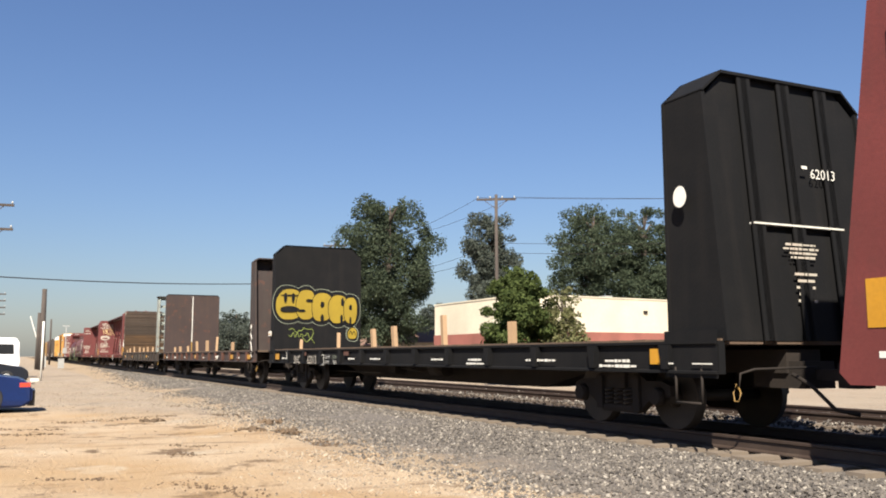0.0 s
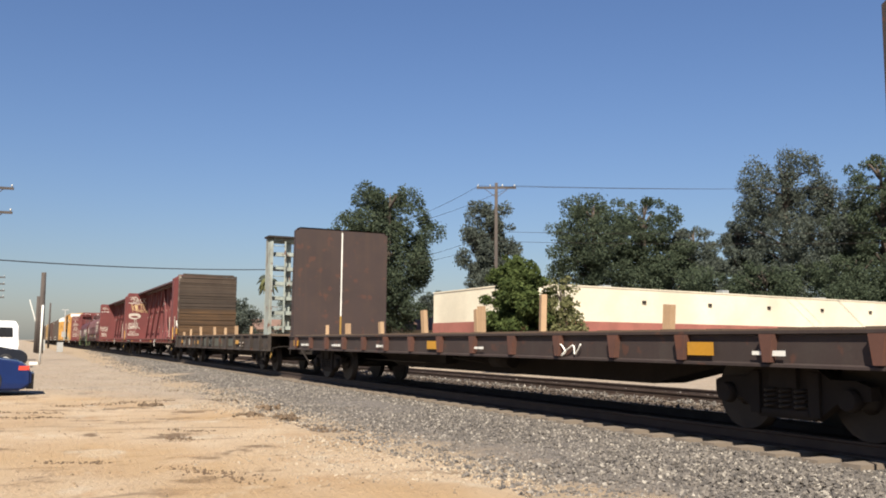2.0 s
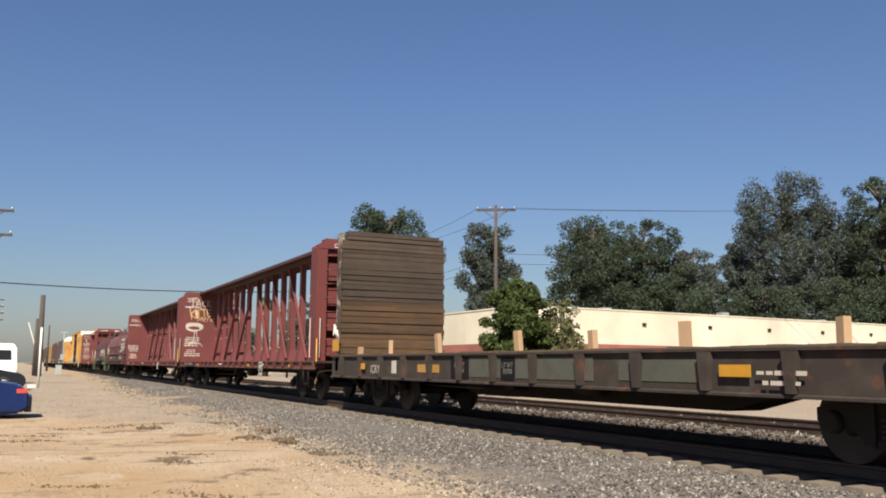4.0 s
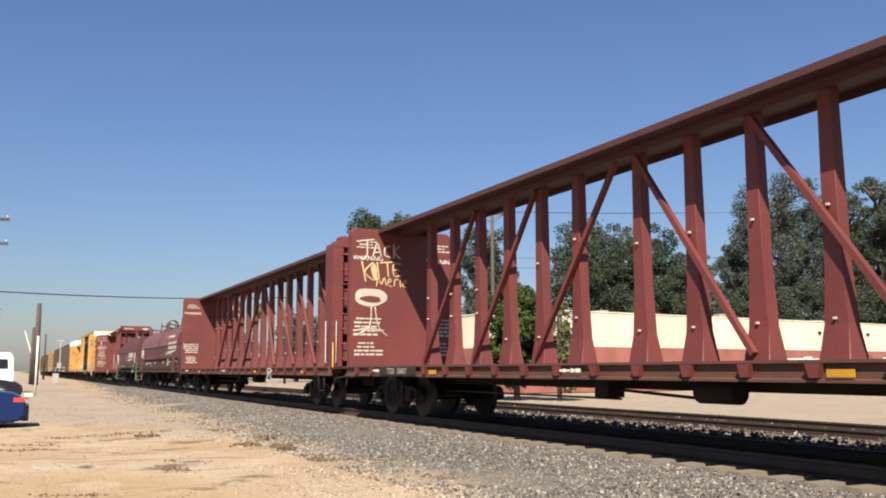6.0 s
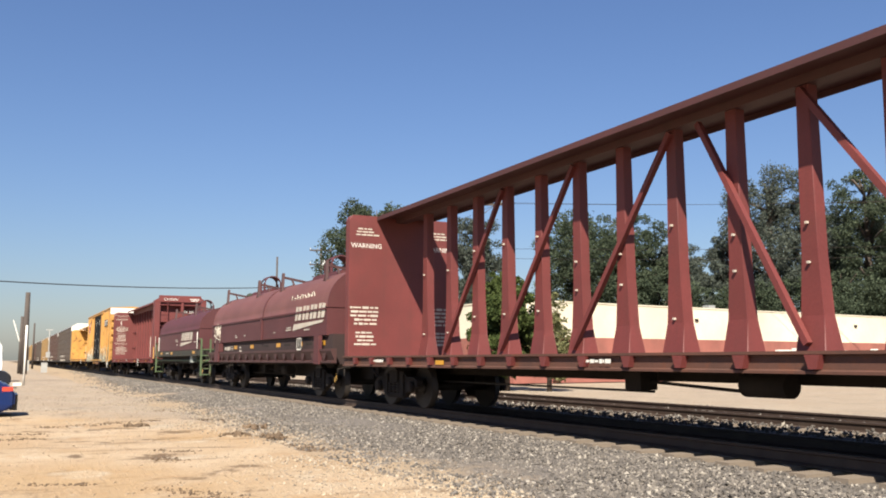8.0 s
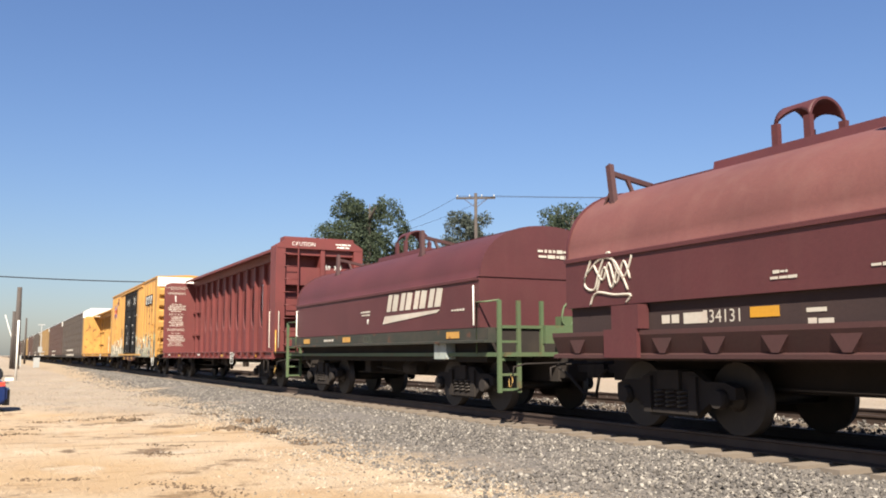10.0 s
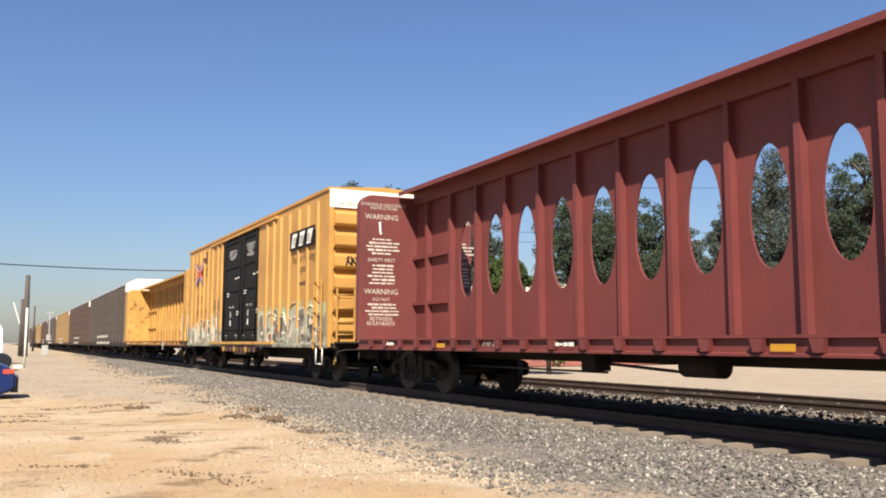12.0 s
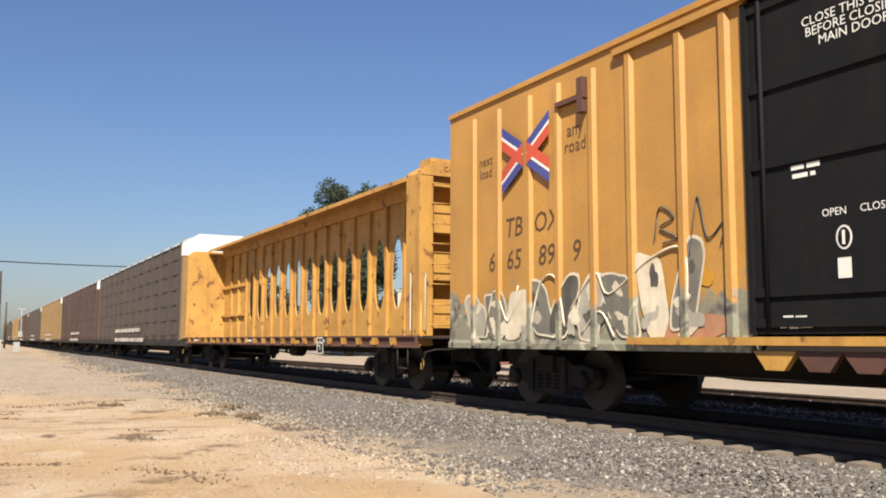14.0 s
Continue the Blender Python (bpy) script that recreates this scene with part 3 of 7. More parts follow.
def channel_bulkhead(car, h, z0, z1, material, rows=5, depth=0.6, chamfer=0.3):
    """A leading end wall of stacked channels in a frame, with a ladder, as on the lumber cars."""
    x1 = h
    x0 = h - depth
    y = 1.42
    bm = bmesh.new()
    prism(bm, [(-y, z0), (y, z0), (y, z1 - chamfer * 0.6), (y - chamfer, z1), (-y + chamfer, z1), (-y, z1 - chamfer * 0.6)], "x", x0, x0 + 0.05)
    plate = part("bulkhead", bm, material, car)
    for k in (-1, 1):
        a, b = sorted((k * y, k * (y - 0.30)))
        bm = bmesh.new()
        prism(bm, [(a, z0 - 0.2), (b, z0 - 0.2), (b, z1 - chamfer * (0.6 if k > 0 else 0.0) - 0.05), (a, z1 - chamfer * (0.6 if k < 0 else 0.0) - 0.05)], "x", x0 + 0.05, x1)
        part("corner_post", bm, material, plate)
    part("center_post", boxes((x0 + 0.05, x1 - 0.02, 0.02, 0.16, z0, z1 - 0.2)), material, plate)
    bm = bmesh.new()
    prism(bm, [(-y, z1 - chamfer * 0.6), (-y + 0.02, z1 - 0.26), (y - 0.02, z1 - 0.26), (y, z1 - chamfer * 0.6), (y - chamfer, z1), (-y + chamfer, z1)], "x", x1 - 0.10, x1 + 0.012)
    part("header", bm, material, plate)
    part("cap", boxes((x0, x1, -y + chamfer, y - chamfer, z1, z1 + 0.03)), material, plate)
    for yy in (-0.45, 0.35):
        bm = bmesh.new()
        prism(bm, [(yy - 0.14, z1 + 0.03), (yy + 0.14, z1 + 0.03), (yy, z1 + 0.12)], "x", x1 - 0.06, x1 - 0.03)
        part("tab", bm, material, plate)
    bm = bmesh.new()
    tube(bm, [(x1 - 0.02, -1.38, z0 - 0.1), (x1 + 0.05, -1.40, z0 - 0.1), (x1 + 0.05, -1.40, z0 + 0.62), (x1 - 0.02, -1.38, z0 + 0.62)], 0.02, 6)
    part("grab_iron", bm, REFLECT, plate, "yellow-painted grab iron")
    for i in range(rows):
        z = z0 + 0.15 + (z1 - 0.6 - z0) * i / (rows - 1)
        bm = bmesh.new()
        a = (z1 - 0.6 - z0) / (rows - 1)
        box(bm, x0 + 0.05, x1 - 0.10, -y + 0.28, y - 0.28, z, z + a * (0.70 if rows > 4 else 0.6))
        part("channel", bm, material, plate)
    bm = bmesh.new()
    for yy in (-0.72,):
        bar(bm, (x1 + 0.03, yy, z0), (x1 + 0.03, yy, z1 - 0.1), 0.035, 0.035, (1, 0, 0))
    for i in range(8):
        z = z0 + 0.2 + i * 0.40
        tube(bm, [(x1 - 0.03, -1.16, z), (x1 + 0.05, -1.14, z), (x1 + 0.05, -0.74, z)], 0.012, 5)
    part("ladder", bm, material, plate)
    bm = bmesh.new()
    for yy, za, zb in ((-1.47, z0 + 0.1, z0 + 1.2),):
        tube(bm, [(x1 - 0.1, yy - 0.03, za), (x1 - 0.1, yy - 0.09, za), (x1 - 0.1, yy - 0.09, zb), (x1 - 0.1, yy - 0.03, zb)], 0.014, 5)
    tube(bm, [(x1, -1.32, z0 + 0.1), (x1 + 0.07, -1.32, z0 + 0.1), (x1 + 0.07, -1.32, z0 + 1.2), (x1, -1.32, z0 + 1.2)], 0.014, 5)
    part("grab_iron", bm, CHALK, plate)
    # brake gear on the end
    bm = bmesh.new()
    box(bm, x1 - 0.05, x1 + 0.22, 0.30, 0.75, z0 + 0.5, z0 + 1.05)
    tube(bm, [(x1 + 0.26 + 0.02 * math.sin(a), 0.55 + 0.28 * math.cos(a), z0 + 0.95 + 0.28 * math.sin(a)) for a in (2 * math.pi * k / 20 for k in range(21))], 0.018, 6, False)
    for k in range(3):
        a = 2 * math.pi * k / 3
        tube(bm, [(x1 + 0.26, 0.55, z0 + 0.95), (x1 + 0.26, 0.55 + 0.28 * math.cos(a), z0 + 0.95 + 0.28 * math.sin(a))], 0.012, 5)
    tube(bm, [(x1 + 0.12, 0.42, z0 + 0.5), (x1 + 0.12, 0.42, z0 + 0.05), (x1 + 0.05, 0.25, z0 - 0.15)], 0.03, 6)
    tube(bm, [(x1 + 0.02, 0.30, z0 + 0.30), (x1 + 0.02, 1.05, z0 + 0.30)], 0.10, 12)
    part("brake_wheel", bm, RUSTSILL, plate, "rusty hand brake with wheel and chain housing")
    part("crossover_step", boxes((x1, x1 + 0.25, -1.45, 1.45, z0 - 0.06, z0 - 0.02)), UNDER, car)
    bm = bmesh.new()
    for a, b in (((h - 0.75, -1.52, 0.95), (h - 0.75, -1.52, 0.55)), ((h - 0.28, -1.52, 0.95), (h - 0.28, -1.52, 0.55)), ((h - 0.75, -1.52, 0.56), (h - 0.28, -1.52, 0.56))):
        tube(bm, [a, b], 0.016, 5)
    part("sill_step", bm, UNDER, car)
    return plate


def trailing_plate(car, h, z0, z1, material, thick=0.25, corner=0.22, y=1.5, name="bulkhead"):
    """A flat end wall seen from the load's side, its upper corners rounded; its inner face at -h."""
    out = [(-y, z0), (y, z0)]
    for k in range(7):
        a = math.pi / 2 * k / 6
        out.append((y - corner + corner * math.cos(a), z1 - corner + corner * math.sin(a)))
    for k in range(7):
        a = math.pi / 2 + math.pi / 2 * k / 6
        out.append((-y + corner + corner * math.cos(a), z1 - corner + corner * math.sin(a)))
    bm = bmesh.new()
    prism(bm, out, "x", -h - thick, -h)
    bmesh.ops.bevel(bm, geom=[e for e in bm.edges if abs(e.verts[0].co.x - e.verts[1].co.x) < 1e-5 and e.verts[0].co.z + e.verts[1].co.z > 2 * z0 + 0.1], offset=0.015, segments=1, affect="EDGES")
    return part(name, bm, material, car)


def chord(car, a, b, material, top=4.70, half=0.58, deep=0.30):
    """The top chord: a wide plate with turned-down lips, on a box girder."""
    bm = bmesh.new()
    prism(bm, [(-half, top), (half, top), (half, top - 0.10), (half - 0.012, top - 0.10), (half - 0.012, top - 0.014), (0.16, top - 0.014), (0.14, top - deep),
               (-0.14, top - deep), (-0.16, top - 0.014), (-half + 0.012, top - 0.014), (-half + 0.012, top - 0.10), (-half, top - 0.10)], "x", a, b)
    return part("top_chord", bm, material, car)


def lumber_frame(lead, trail, label, material, sill_mat, z_deck=1.20, z_sill=0.96):
    car, h = car_thing("centerbeam_car", lead, trail, label)
    running_gear(car, h, 2.2, (0.80, 1.0), False)
    side_sill(car, h, z_sill, z_deck, sill_mat, 1.5, 22, material)
    part("deck", boxes((-h, h, -1.42, 1.42, z_deck - 0.06, z_deck - 0.005)), sill_mat, car, "flat steel deck")
    m = MID[car]
    decal(car, m + h * 0.495, m + h * 0.495 + 0.42, 0.78, 1.16, UNDER, -1.60, "placard", "black stencil panel with white border")
    for dx, dz, w, hh in ((0, 0.37, 0.42, 0.02), (0, 0, 0.42, 0.02), (0, 0, 0.02, 0.39), (0.40, 0, 0.02, 0.39), (0.2, 0.1, 0.015, 0.25), (0.05, 0.25, 0.1, 0.03), (0.05, 0.18, 0.1, 0.03), (0.25, 0.25, 0.12, 0.03)):
        decal(car, m + h * 0.495 + dx, m + h * 0.495 + dx + w, 0.78 + dz, 0.78 + dz + hh, WHITE, -1.605, "stencil")
    for k in (-0.55, 0.32, 0.8):
        decal(car, m + h * k, m + h * k + 0.34, 1.02, 1.10, REFLECT, -1.556, "reflector", "yellow reflector strip")
    for k in (-0.8, -0.1, 0.5):
        bars(car, m + h * k, 1.09, 0.9, 1, 0.07, WHITE, seed=int(k * 10) + 40, weight=0.9)
    return car, h


def truss_car(lead, trail, label, posts, braces, seed):
    car, h = lumber_frame(lead, trail, label, RED, RUSTSILL)
    channel_bulkhead(car, h, 1.20, 4.67, RED)
    trailing_plate(car, h, 1.20, 4.72, RED, corner=0.14, y=1.41)
    chord(car, -h, h - 0.6, CHORDRED, 4.71, 0.68, 0.13)
    m = MID[car]
    xs = [s - m for s in posts]
    for x in xs:
        bm = bmesh.new()
        out = [(x - 0.23, 1.20), (x + 0.23, 1.20), (x + 0.165, 1.65), (x + 0.125, 2.4), (x + 0.10, 4.59), (x - 0.10, 4.59), (x - 0.125, 2.4), (x - 0.165, 1.65)]
        prism(bm, out, "y", -0.09, 0.09)
        for v in bm.verts:
            if v.co.z < 1.5:
                v.co.y *= 1.9
        bmesh.ops.bevel(bm, geom=list(bm.edges), offset=0.012, segments=1, affect="EDGES")
        part("post", bm, RED, car)
        for k in range(2):
            z = 1.7 + 1.1 * k + 0.3 * ((seed + k * 7 + int(x * 10)) % 3)
            part("tie_down", boxes((x - 0.015, x + 0.02, -0.14, -0.10, z, z + 0.03)), CHALK, car)
    for a, b in ((p - m, q - m) for p, q in braces):
        bm = bmesh.new()
        bar(bm, (a, -0.13, 4.53), (b, -0.20, 1.30), 0.085, 0.085, (0, 1, 0))
        part("diagonal", bm, RED, car)
    lettering(car, "CAUTION", -0.55, 4.50, 0.17, WHITE, "end", h + 0.014)
    bars(car, 0.75, 4.54, 0.5, 2, 0.09, WHITE, "end", h + 0.014, seed)
    bars(car, 0.65, 3.3, 0.5, 2, 0.09, WHITE, "end", h - 0.09, seed + 1)
    bars(car, 0.65, 2.7, 0.5, 3, 0.09, WHITE, "end", h - 0.09, seed + 2)
    for yy in (-1.0, 1.05):
        lettering(car, "WARNING", yy + 0.05, 3.95, 0.17, WHITE, "end", -h)
        bars(car, yy, 4.38, 0.6, 3, 0.075, CHALK, "end", -h, seed + 3)
        bars(car, yy, 2.40, 0.75, 5, 0.10, CHALK, "end", -h, seed + 4)
        bars(car, yy, 1.78, 0.62, 4, 0.095, CHALK, "end", -h, seed + 5)
    return car, h


CHALK = paint("white_chalk_paint", (0.424, 0.385, 0.323), 0.8, 0, 0.3, (0.308, 0.154, 0.115), bump=0)
RUSTSILL = paint("rusty_sill", (0.085, 0.035, 0.023), 0.75, 0, 0.5, (0.027, 0.019, 0.015), rust=0.5)

# maroon car whose trailing end is just leaving
car0, h0 = lumber_frame(106.1, 83.65, "maroon centre-beam lumber car with stencilled end", RED, RED)
trailing_plate(car0, h0, 1.20, 4.65, RED, 0.15)
chord(car0, -h0, h0, RED)
bm = bmesh.new()
prism(bm, [(-h0 - 0.74, 0.92), (-h0 - 0.62, 0.80), (-h0 + 1.4, 0.80), (-h0 + 1.2, 2.5), (-h0 + 0.75, 4.62), (-h0 - 0.17, 4.62)], "y", -1.56, -1.50)
part("side_gusset", bm, RED, car0)
for k in range(10):
    part("post", boxes((-h0 + 2.6 + 2 * k, -h0 + 2.85 + 2 * k, -0.1, 0.1, 1.2, 4.42)), RED, car0)
for rail_x in (83.75, 84.35):
    part("rib", boxes((rail_x - MID[car0] - 0.03, rail_x - MID[car0] + 0.03, -1.60, -1.56, 0.9, 4.3)), RED, car0)
decal(car0, 83.28, 83.68, 1.36, 1.84, REFLECT, -1.565, "reflector", "orange-yellow reflector plate")
bars(car0, 83.6, 1.10, 0.7, 1, 0.12, WHITE, off=-1.565)

# black bulkhead flat car
PALELINE = paint("pale_spray_line", (0.231, 0.254, 0.185), 0.6, 0, 0.1, bump=0)
SPRAY = paint("yellow_spray_paint", (0.27, 0.185, 0.010), 0.6, 0, 0.45, (0.19, 0.13, 0.012), streak=0.3, bump=0)
SPRAYGREEN = paint("green_spray_paint", (0.169, 0.208, 0.039), 0.6, 0, 0.1, bump=0)


def flat_car(name_label, lead, trail, sill, z_deck, z_sill, pockets, pocket_mat=None):
    car, h = car_thing("bulkhead_flat_car", lead, trail, name_label)
    running_gear(car, h, 2.5, (0.52, z_deck - 0.1))
    side_sill(car, h, z_sill, z_deck, sill, 1.5, pockets, pocket_mat)
    deck(car, h, z_deck + 0.03)
    bm = bmesh.new()
    for a, b in (((h - 0.75, -1.52, 0.95), (h - 0.75, -1.52, 0.5)), ((h - 0.28, -1.52, 0.95), (h - 0.28, -1.52, 0.5)), ((h - 0.75, -1.52, 0.51), (h - 0.28, -1.52, 0.51))):
        tube(bm, [a, b], 0.018, 5)
    part("sill_step", bm, UNDER, car)
    return car, h


car1, h1 = flat_car("black steel bulkhead flat car, empty deck, graffiti on bulkhead", 81.15, 60.3, BLACK, 1.27, 0.87, 13)
m1 = MID[car1]
bulkhead(car1, h1 - 0.98, 1, 1.27, 4.74, BLACK, y=1.43, ribs=5, sheet=0.03)
decal(car1, m1 + h1 - 0.95, m1 + h1, 0.82, 1.4, BLACK, -1.52, "sill_plate")
inner1 = 60.82 - m1
bulkhead(car1, inner1, -1, 1.27, 4.75, BLACK, deep=(0.35, 0.52), ribs=5)
lettering(car1, "62013", 0.52, 3.47, 0.19, WHITE, "end", h1 - 0.10)
bars(car1, 0.18, 3.55, 0.14, 1, 0.07, WHITE, "end", h1 - 0.10, 3, 0.9)
decal(car1, 79.95, 80.28, 0.98, 1.18, REFLECT, -1.56, "reflector", "yellow reflector plate")
part("line", boxes((h1 - 0.16, h1 - 0.045, -0.79, 0.81, 2.74, 2.762)), WHITE, car1, "thin white painted line")
bars(car1, -0.05, 2.50, 0.62, 4, 0.055, CHALK, "end", h1 - 0.02, 5, 0.6)
bars(car1, 0.0, 2.12, 0.42, 5, 0.085, CHALK, "end", h1 - 0.0, 6, 0.42)
ob = blob(car1, -1.535, m1 + h1 - 0.55, 3.10, 0.12, 0.14, WHITE, 3, 2.0, 0.02, "marker", 0, 0, "side")
for s0, s1 in ((80.75, 81.1), (80.1, 80.4)):
    decal(car1, s0, s1, 0.985, 1.0, WHITE, -1.56, "stencil")
for s0, n, wd in ((62.3, 1, 0.5), (68.4, 1, 0.5), (73.4, 1, 0.8), (75.0, 2, 0.7), (77.2, 1, 0.9), (79.2, 2, 0.8), (70.0, 1, 0.6)):
    bars(car1, s0, 1.02, wd, n, 0.07, WHITE, seed=int(s0), off=-1.556)
decal(car1, 61.2, 61.7, 0.98, 1.16, REFLECT, -1.556, "reflector", "yellow reflector plate")
decal(car1, 62.55, 62.75, 1.0, 1.22, WHITE, -1.556)
lettering(car1, "SNC", 63.70, 0.97, 0.34, CHALK)
lettering(car1, "62013", 65.15, 0.97, 0.34, CHALK)
decal(car1, 65.96, 66.23, 0.84, 1.12, WHITE, -1.556, "placard", "small white-edged black square")
decal(car1, 65.975, 66.215, 0.855, 1.105, BLACK, -1.560, "placard")
lettering(car1, "LD LMT", 66.56, 1.06, 0.12, WHITE)
lettering(car1, "212500", 67.11, 1.06, 0.12, PALELINE)
lettering(car1, "LT WT", 66.53, 0.92, 0.12, WHITE)
lettering(car1, "73500", 67.14, 0.92, 0.12, WHITE)
for s0 in (64.25, 67.85):
    decal(car1, s0, s0 + 0.36, 1.10, 1.20, RUSTSILL, -1.556, "reflector", "faded brown reflector plate")
decal(car1, 60.35, 60.72, 1.75, 1.90, WHITE, -1.56, "placard", "small white and red placard")
decal(car1, 60.40, 60.67, 1.79, 1.82, REFLECT, -1.566, "stencil")
# sprayed bubble shapes on the trailing bulkhead
DY, DZ = -0.15, -0.08
letters = [(a + DY, b + DZ, c, d * 0.93) for a, b, c, d in [(-0.86, 2.86, 0.44, 0.53), (-0.30, 2.86, 0.31, 0.54), (0.27, 2.80, 0.36, 0.50), (0.82, 2.74, 0.33, 0.50), (1.27, 2.70, 0.24, 0.46)]]
for i, (cy, cz, ry, rz) in enumerate(letters):
    blob(car1, inner1, cy, cz, ry + 0.13, rz + 0.15, PALELINE, 50 + i, 2.3, 0.02, layer=0.12 * i)
for i, (cy, cz, ry, rz) in enumerate(letters):
    blob(car1, inner1, cy, cz, ry + 0.115, rz + 0.135, BLACK, 50 + i, 2.3, 0.02, layer=1 + 0.12 * i)
for i, (cy, cz, ry, rz) in enumerate(letters):
    blob(car1, inner1, cy, cz, ry + 0.02, rz + 0.02, BLACK, 20 + i, 2.6, 0.03, layer=2 + 2 * i)
    blob(car1, inner1, cy, cz, ry, rz, SPRAY, 20 + i, 2.6, 0.03, layer=3 + 2 * i)
for cy, cz, ry, rz, k in ((-1.0, 3.08, 0.05, 0.17, 0), (-0.74, 3.08, 0.05, 0.17, 0), (-0.86, 2.70, 0.33, 0.10, 0), (-0.86, 3.16, 0.30, 0.025, 0), (-0.18, 3.0, 0.13, 0.05, 2), (-0.44, 2.66, 0.13, 0.045, 2), (0.27, 2.88, 0.07, 0.10, 4), (0.27, 2.42, 0.06, 0.13, 4), (0.98, 2.98, 0.05, 0.15, 6), (0.95, 2.40, 0.05, 0.15, 6), (1.27, 2.80, 0.05, 0.10, 8), (1.27, 2.36, 0.04, 0.12, 8)):
    blob(car1, inner1, cy + DY, cz + DZ, ry, rz, BLACK, int(cz * 100), 2.2, 0.05, layer=12.5 + 0.2 * cy)
blob(car1, inner1, 1.28 + DY * 0.5, 1.82, 0.22, 0.27, PALELINE, 71, 2.2, 0.04, layer=0)
blob(car1, inner1, 1.28 + DY * 0.5, 1.82, 0.20, 0.25, BLACK, 71, 2.2, 0.04, layer=1)
blob(car1, inner1, 1.28 + DY * 0.5, 1.84, 0.16, 0.19, SPRAY, 72, 2.2, 0.05, layer=2)
stroke(car1, [(1.08, 1.80), (1.14, 1.93), (1.20, 1.80), (1.26, 1.92), (1.32, 1.78)], 0.012, BLACK, "end", inner1 + 0.012)
rng = random.Random(12)
for row in (1.95, 1.78):
    stroke(car1, [(-1.0 + 0.07 * k, row + rng.uniform(-0.09, 0.09)) for k in range(13)], 0.012, SPRAYGREEN, "end", inner1 + 0.004)
stroke(car1, [(-0.55, 1.72), (-0.40, 1.55), (-0.25, 1.66), (-0.12, 1.5)], 0.014, SPRAYGREEN, "end", inner1 + 0.004)
stakes(car1, [(66.84, 0.42), (69.44, 0.45), (70.75, 0.48), (73.32, 0.62), (76.02, 0.40), (63.4, 0.3)], 1.3)

# brown bulkhead flat car
car2, h2 = flat_car("brown steel bulkhead flat car with an empty deck", 58.2, 36.75, BROWN, 1.27, 0.87, 15, RUSTSILL)
m2 = MID[car2]
bulkhead(car2, h2 - 0.75, 1, 1.27, 4.60, BROWN, deep=(0.5, 0.85), chamfer=0.14, ribs=5, sheet=0.45)
inner2 = 37.15 - m2
bulkhead(car2, inner2, -1, 1.27, 4.60, PLATEBROWN, deep=(0.25, 0.4), chamfer=0.12, ribs=4)
part("weld_seam", boxes((inner2, inner2 + 0.006, -0.035, 0.005, 1.9, 4.5)), WHITE, car2, "pale vertical streak down the plate")
part("rust_streak", boxes((inner2, inner2 + 0.006, -0.045, 0.01, 1.28, 1.9)), WORNYELLOW, car2)
bars(car2, 1.1, 4.50, 0.5, 1, 0.16, WHITE, "end", h2 - 0.2, 8)
stroke(car2, [(57.72, 2.05), (57.80, 2.2), (57.86, 2.05), (57.74, 1.9), (57.86, 1.8), (57.90, 1.68), (57.78, 1.6), (57.88, 1.45), (57.92, 1.25), (57.84, 1.15), (57.94, 1.05)], 0.014, WHITE, "side", -1.535)
bm = bmesh.new()
box(bm, h2 - 0.3, h2 - 0.02, 0.2, 0.6, 2.0, 2.5)
tube(bm, [(h2 + 0.03, 0.35 + 0.26 * math.cos(a), 2.45 + 0.26 * math.sin(a)) for a in (2 * math.pi * k / 20 for k in range(21))], 0.02, 6, False)
part("brake_wheel", bm, UNDER, car2)
part("end_platform", boxes((h2 - 0.2, h2 + 0.2, -0.5, 1.4, 1.62, 1.66)), BROWN, car2)
for s0 in (38.5, 41.2, 44.4, 55.9, 49.0):
    bars(car2, s0, 1.02, 0.8, 1, 0.11, WHITE, seed=int(s0), off=-1.556)
for s0 in (37.4, 46.9, 54.6, 57.4):
    decal(car2, s0, s0 + 0.45, 0.98, 1.14, REFLECT, -1.556, "reflector", "yellow reflector plate")
stroke(car2, [(51.6, 1.0), (51.75, 1.1), (51.9, 0.98), (51.78, 0.93), (52.1, 1.08), (52.15, 0.95), (52.3, 1.1)], 0.014, WHITE, "side", -1.556)
stakes(car2, [(39.9, 0.28), (43.91, 0.3), (46.35, 0.50), (48.7, 0.45), (48.85, 0.5), (50.93, 0.62), (54.01, 0.35), (41.6, 0.3)], 1.3)

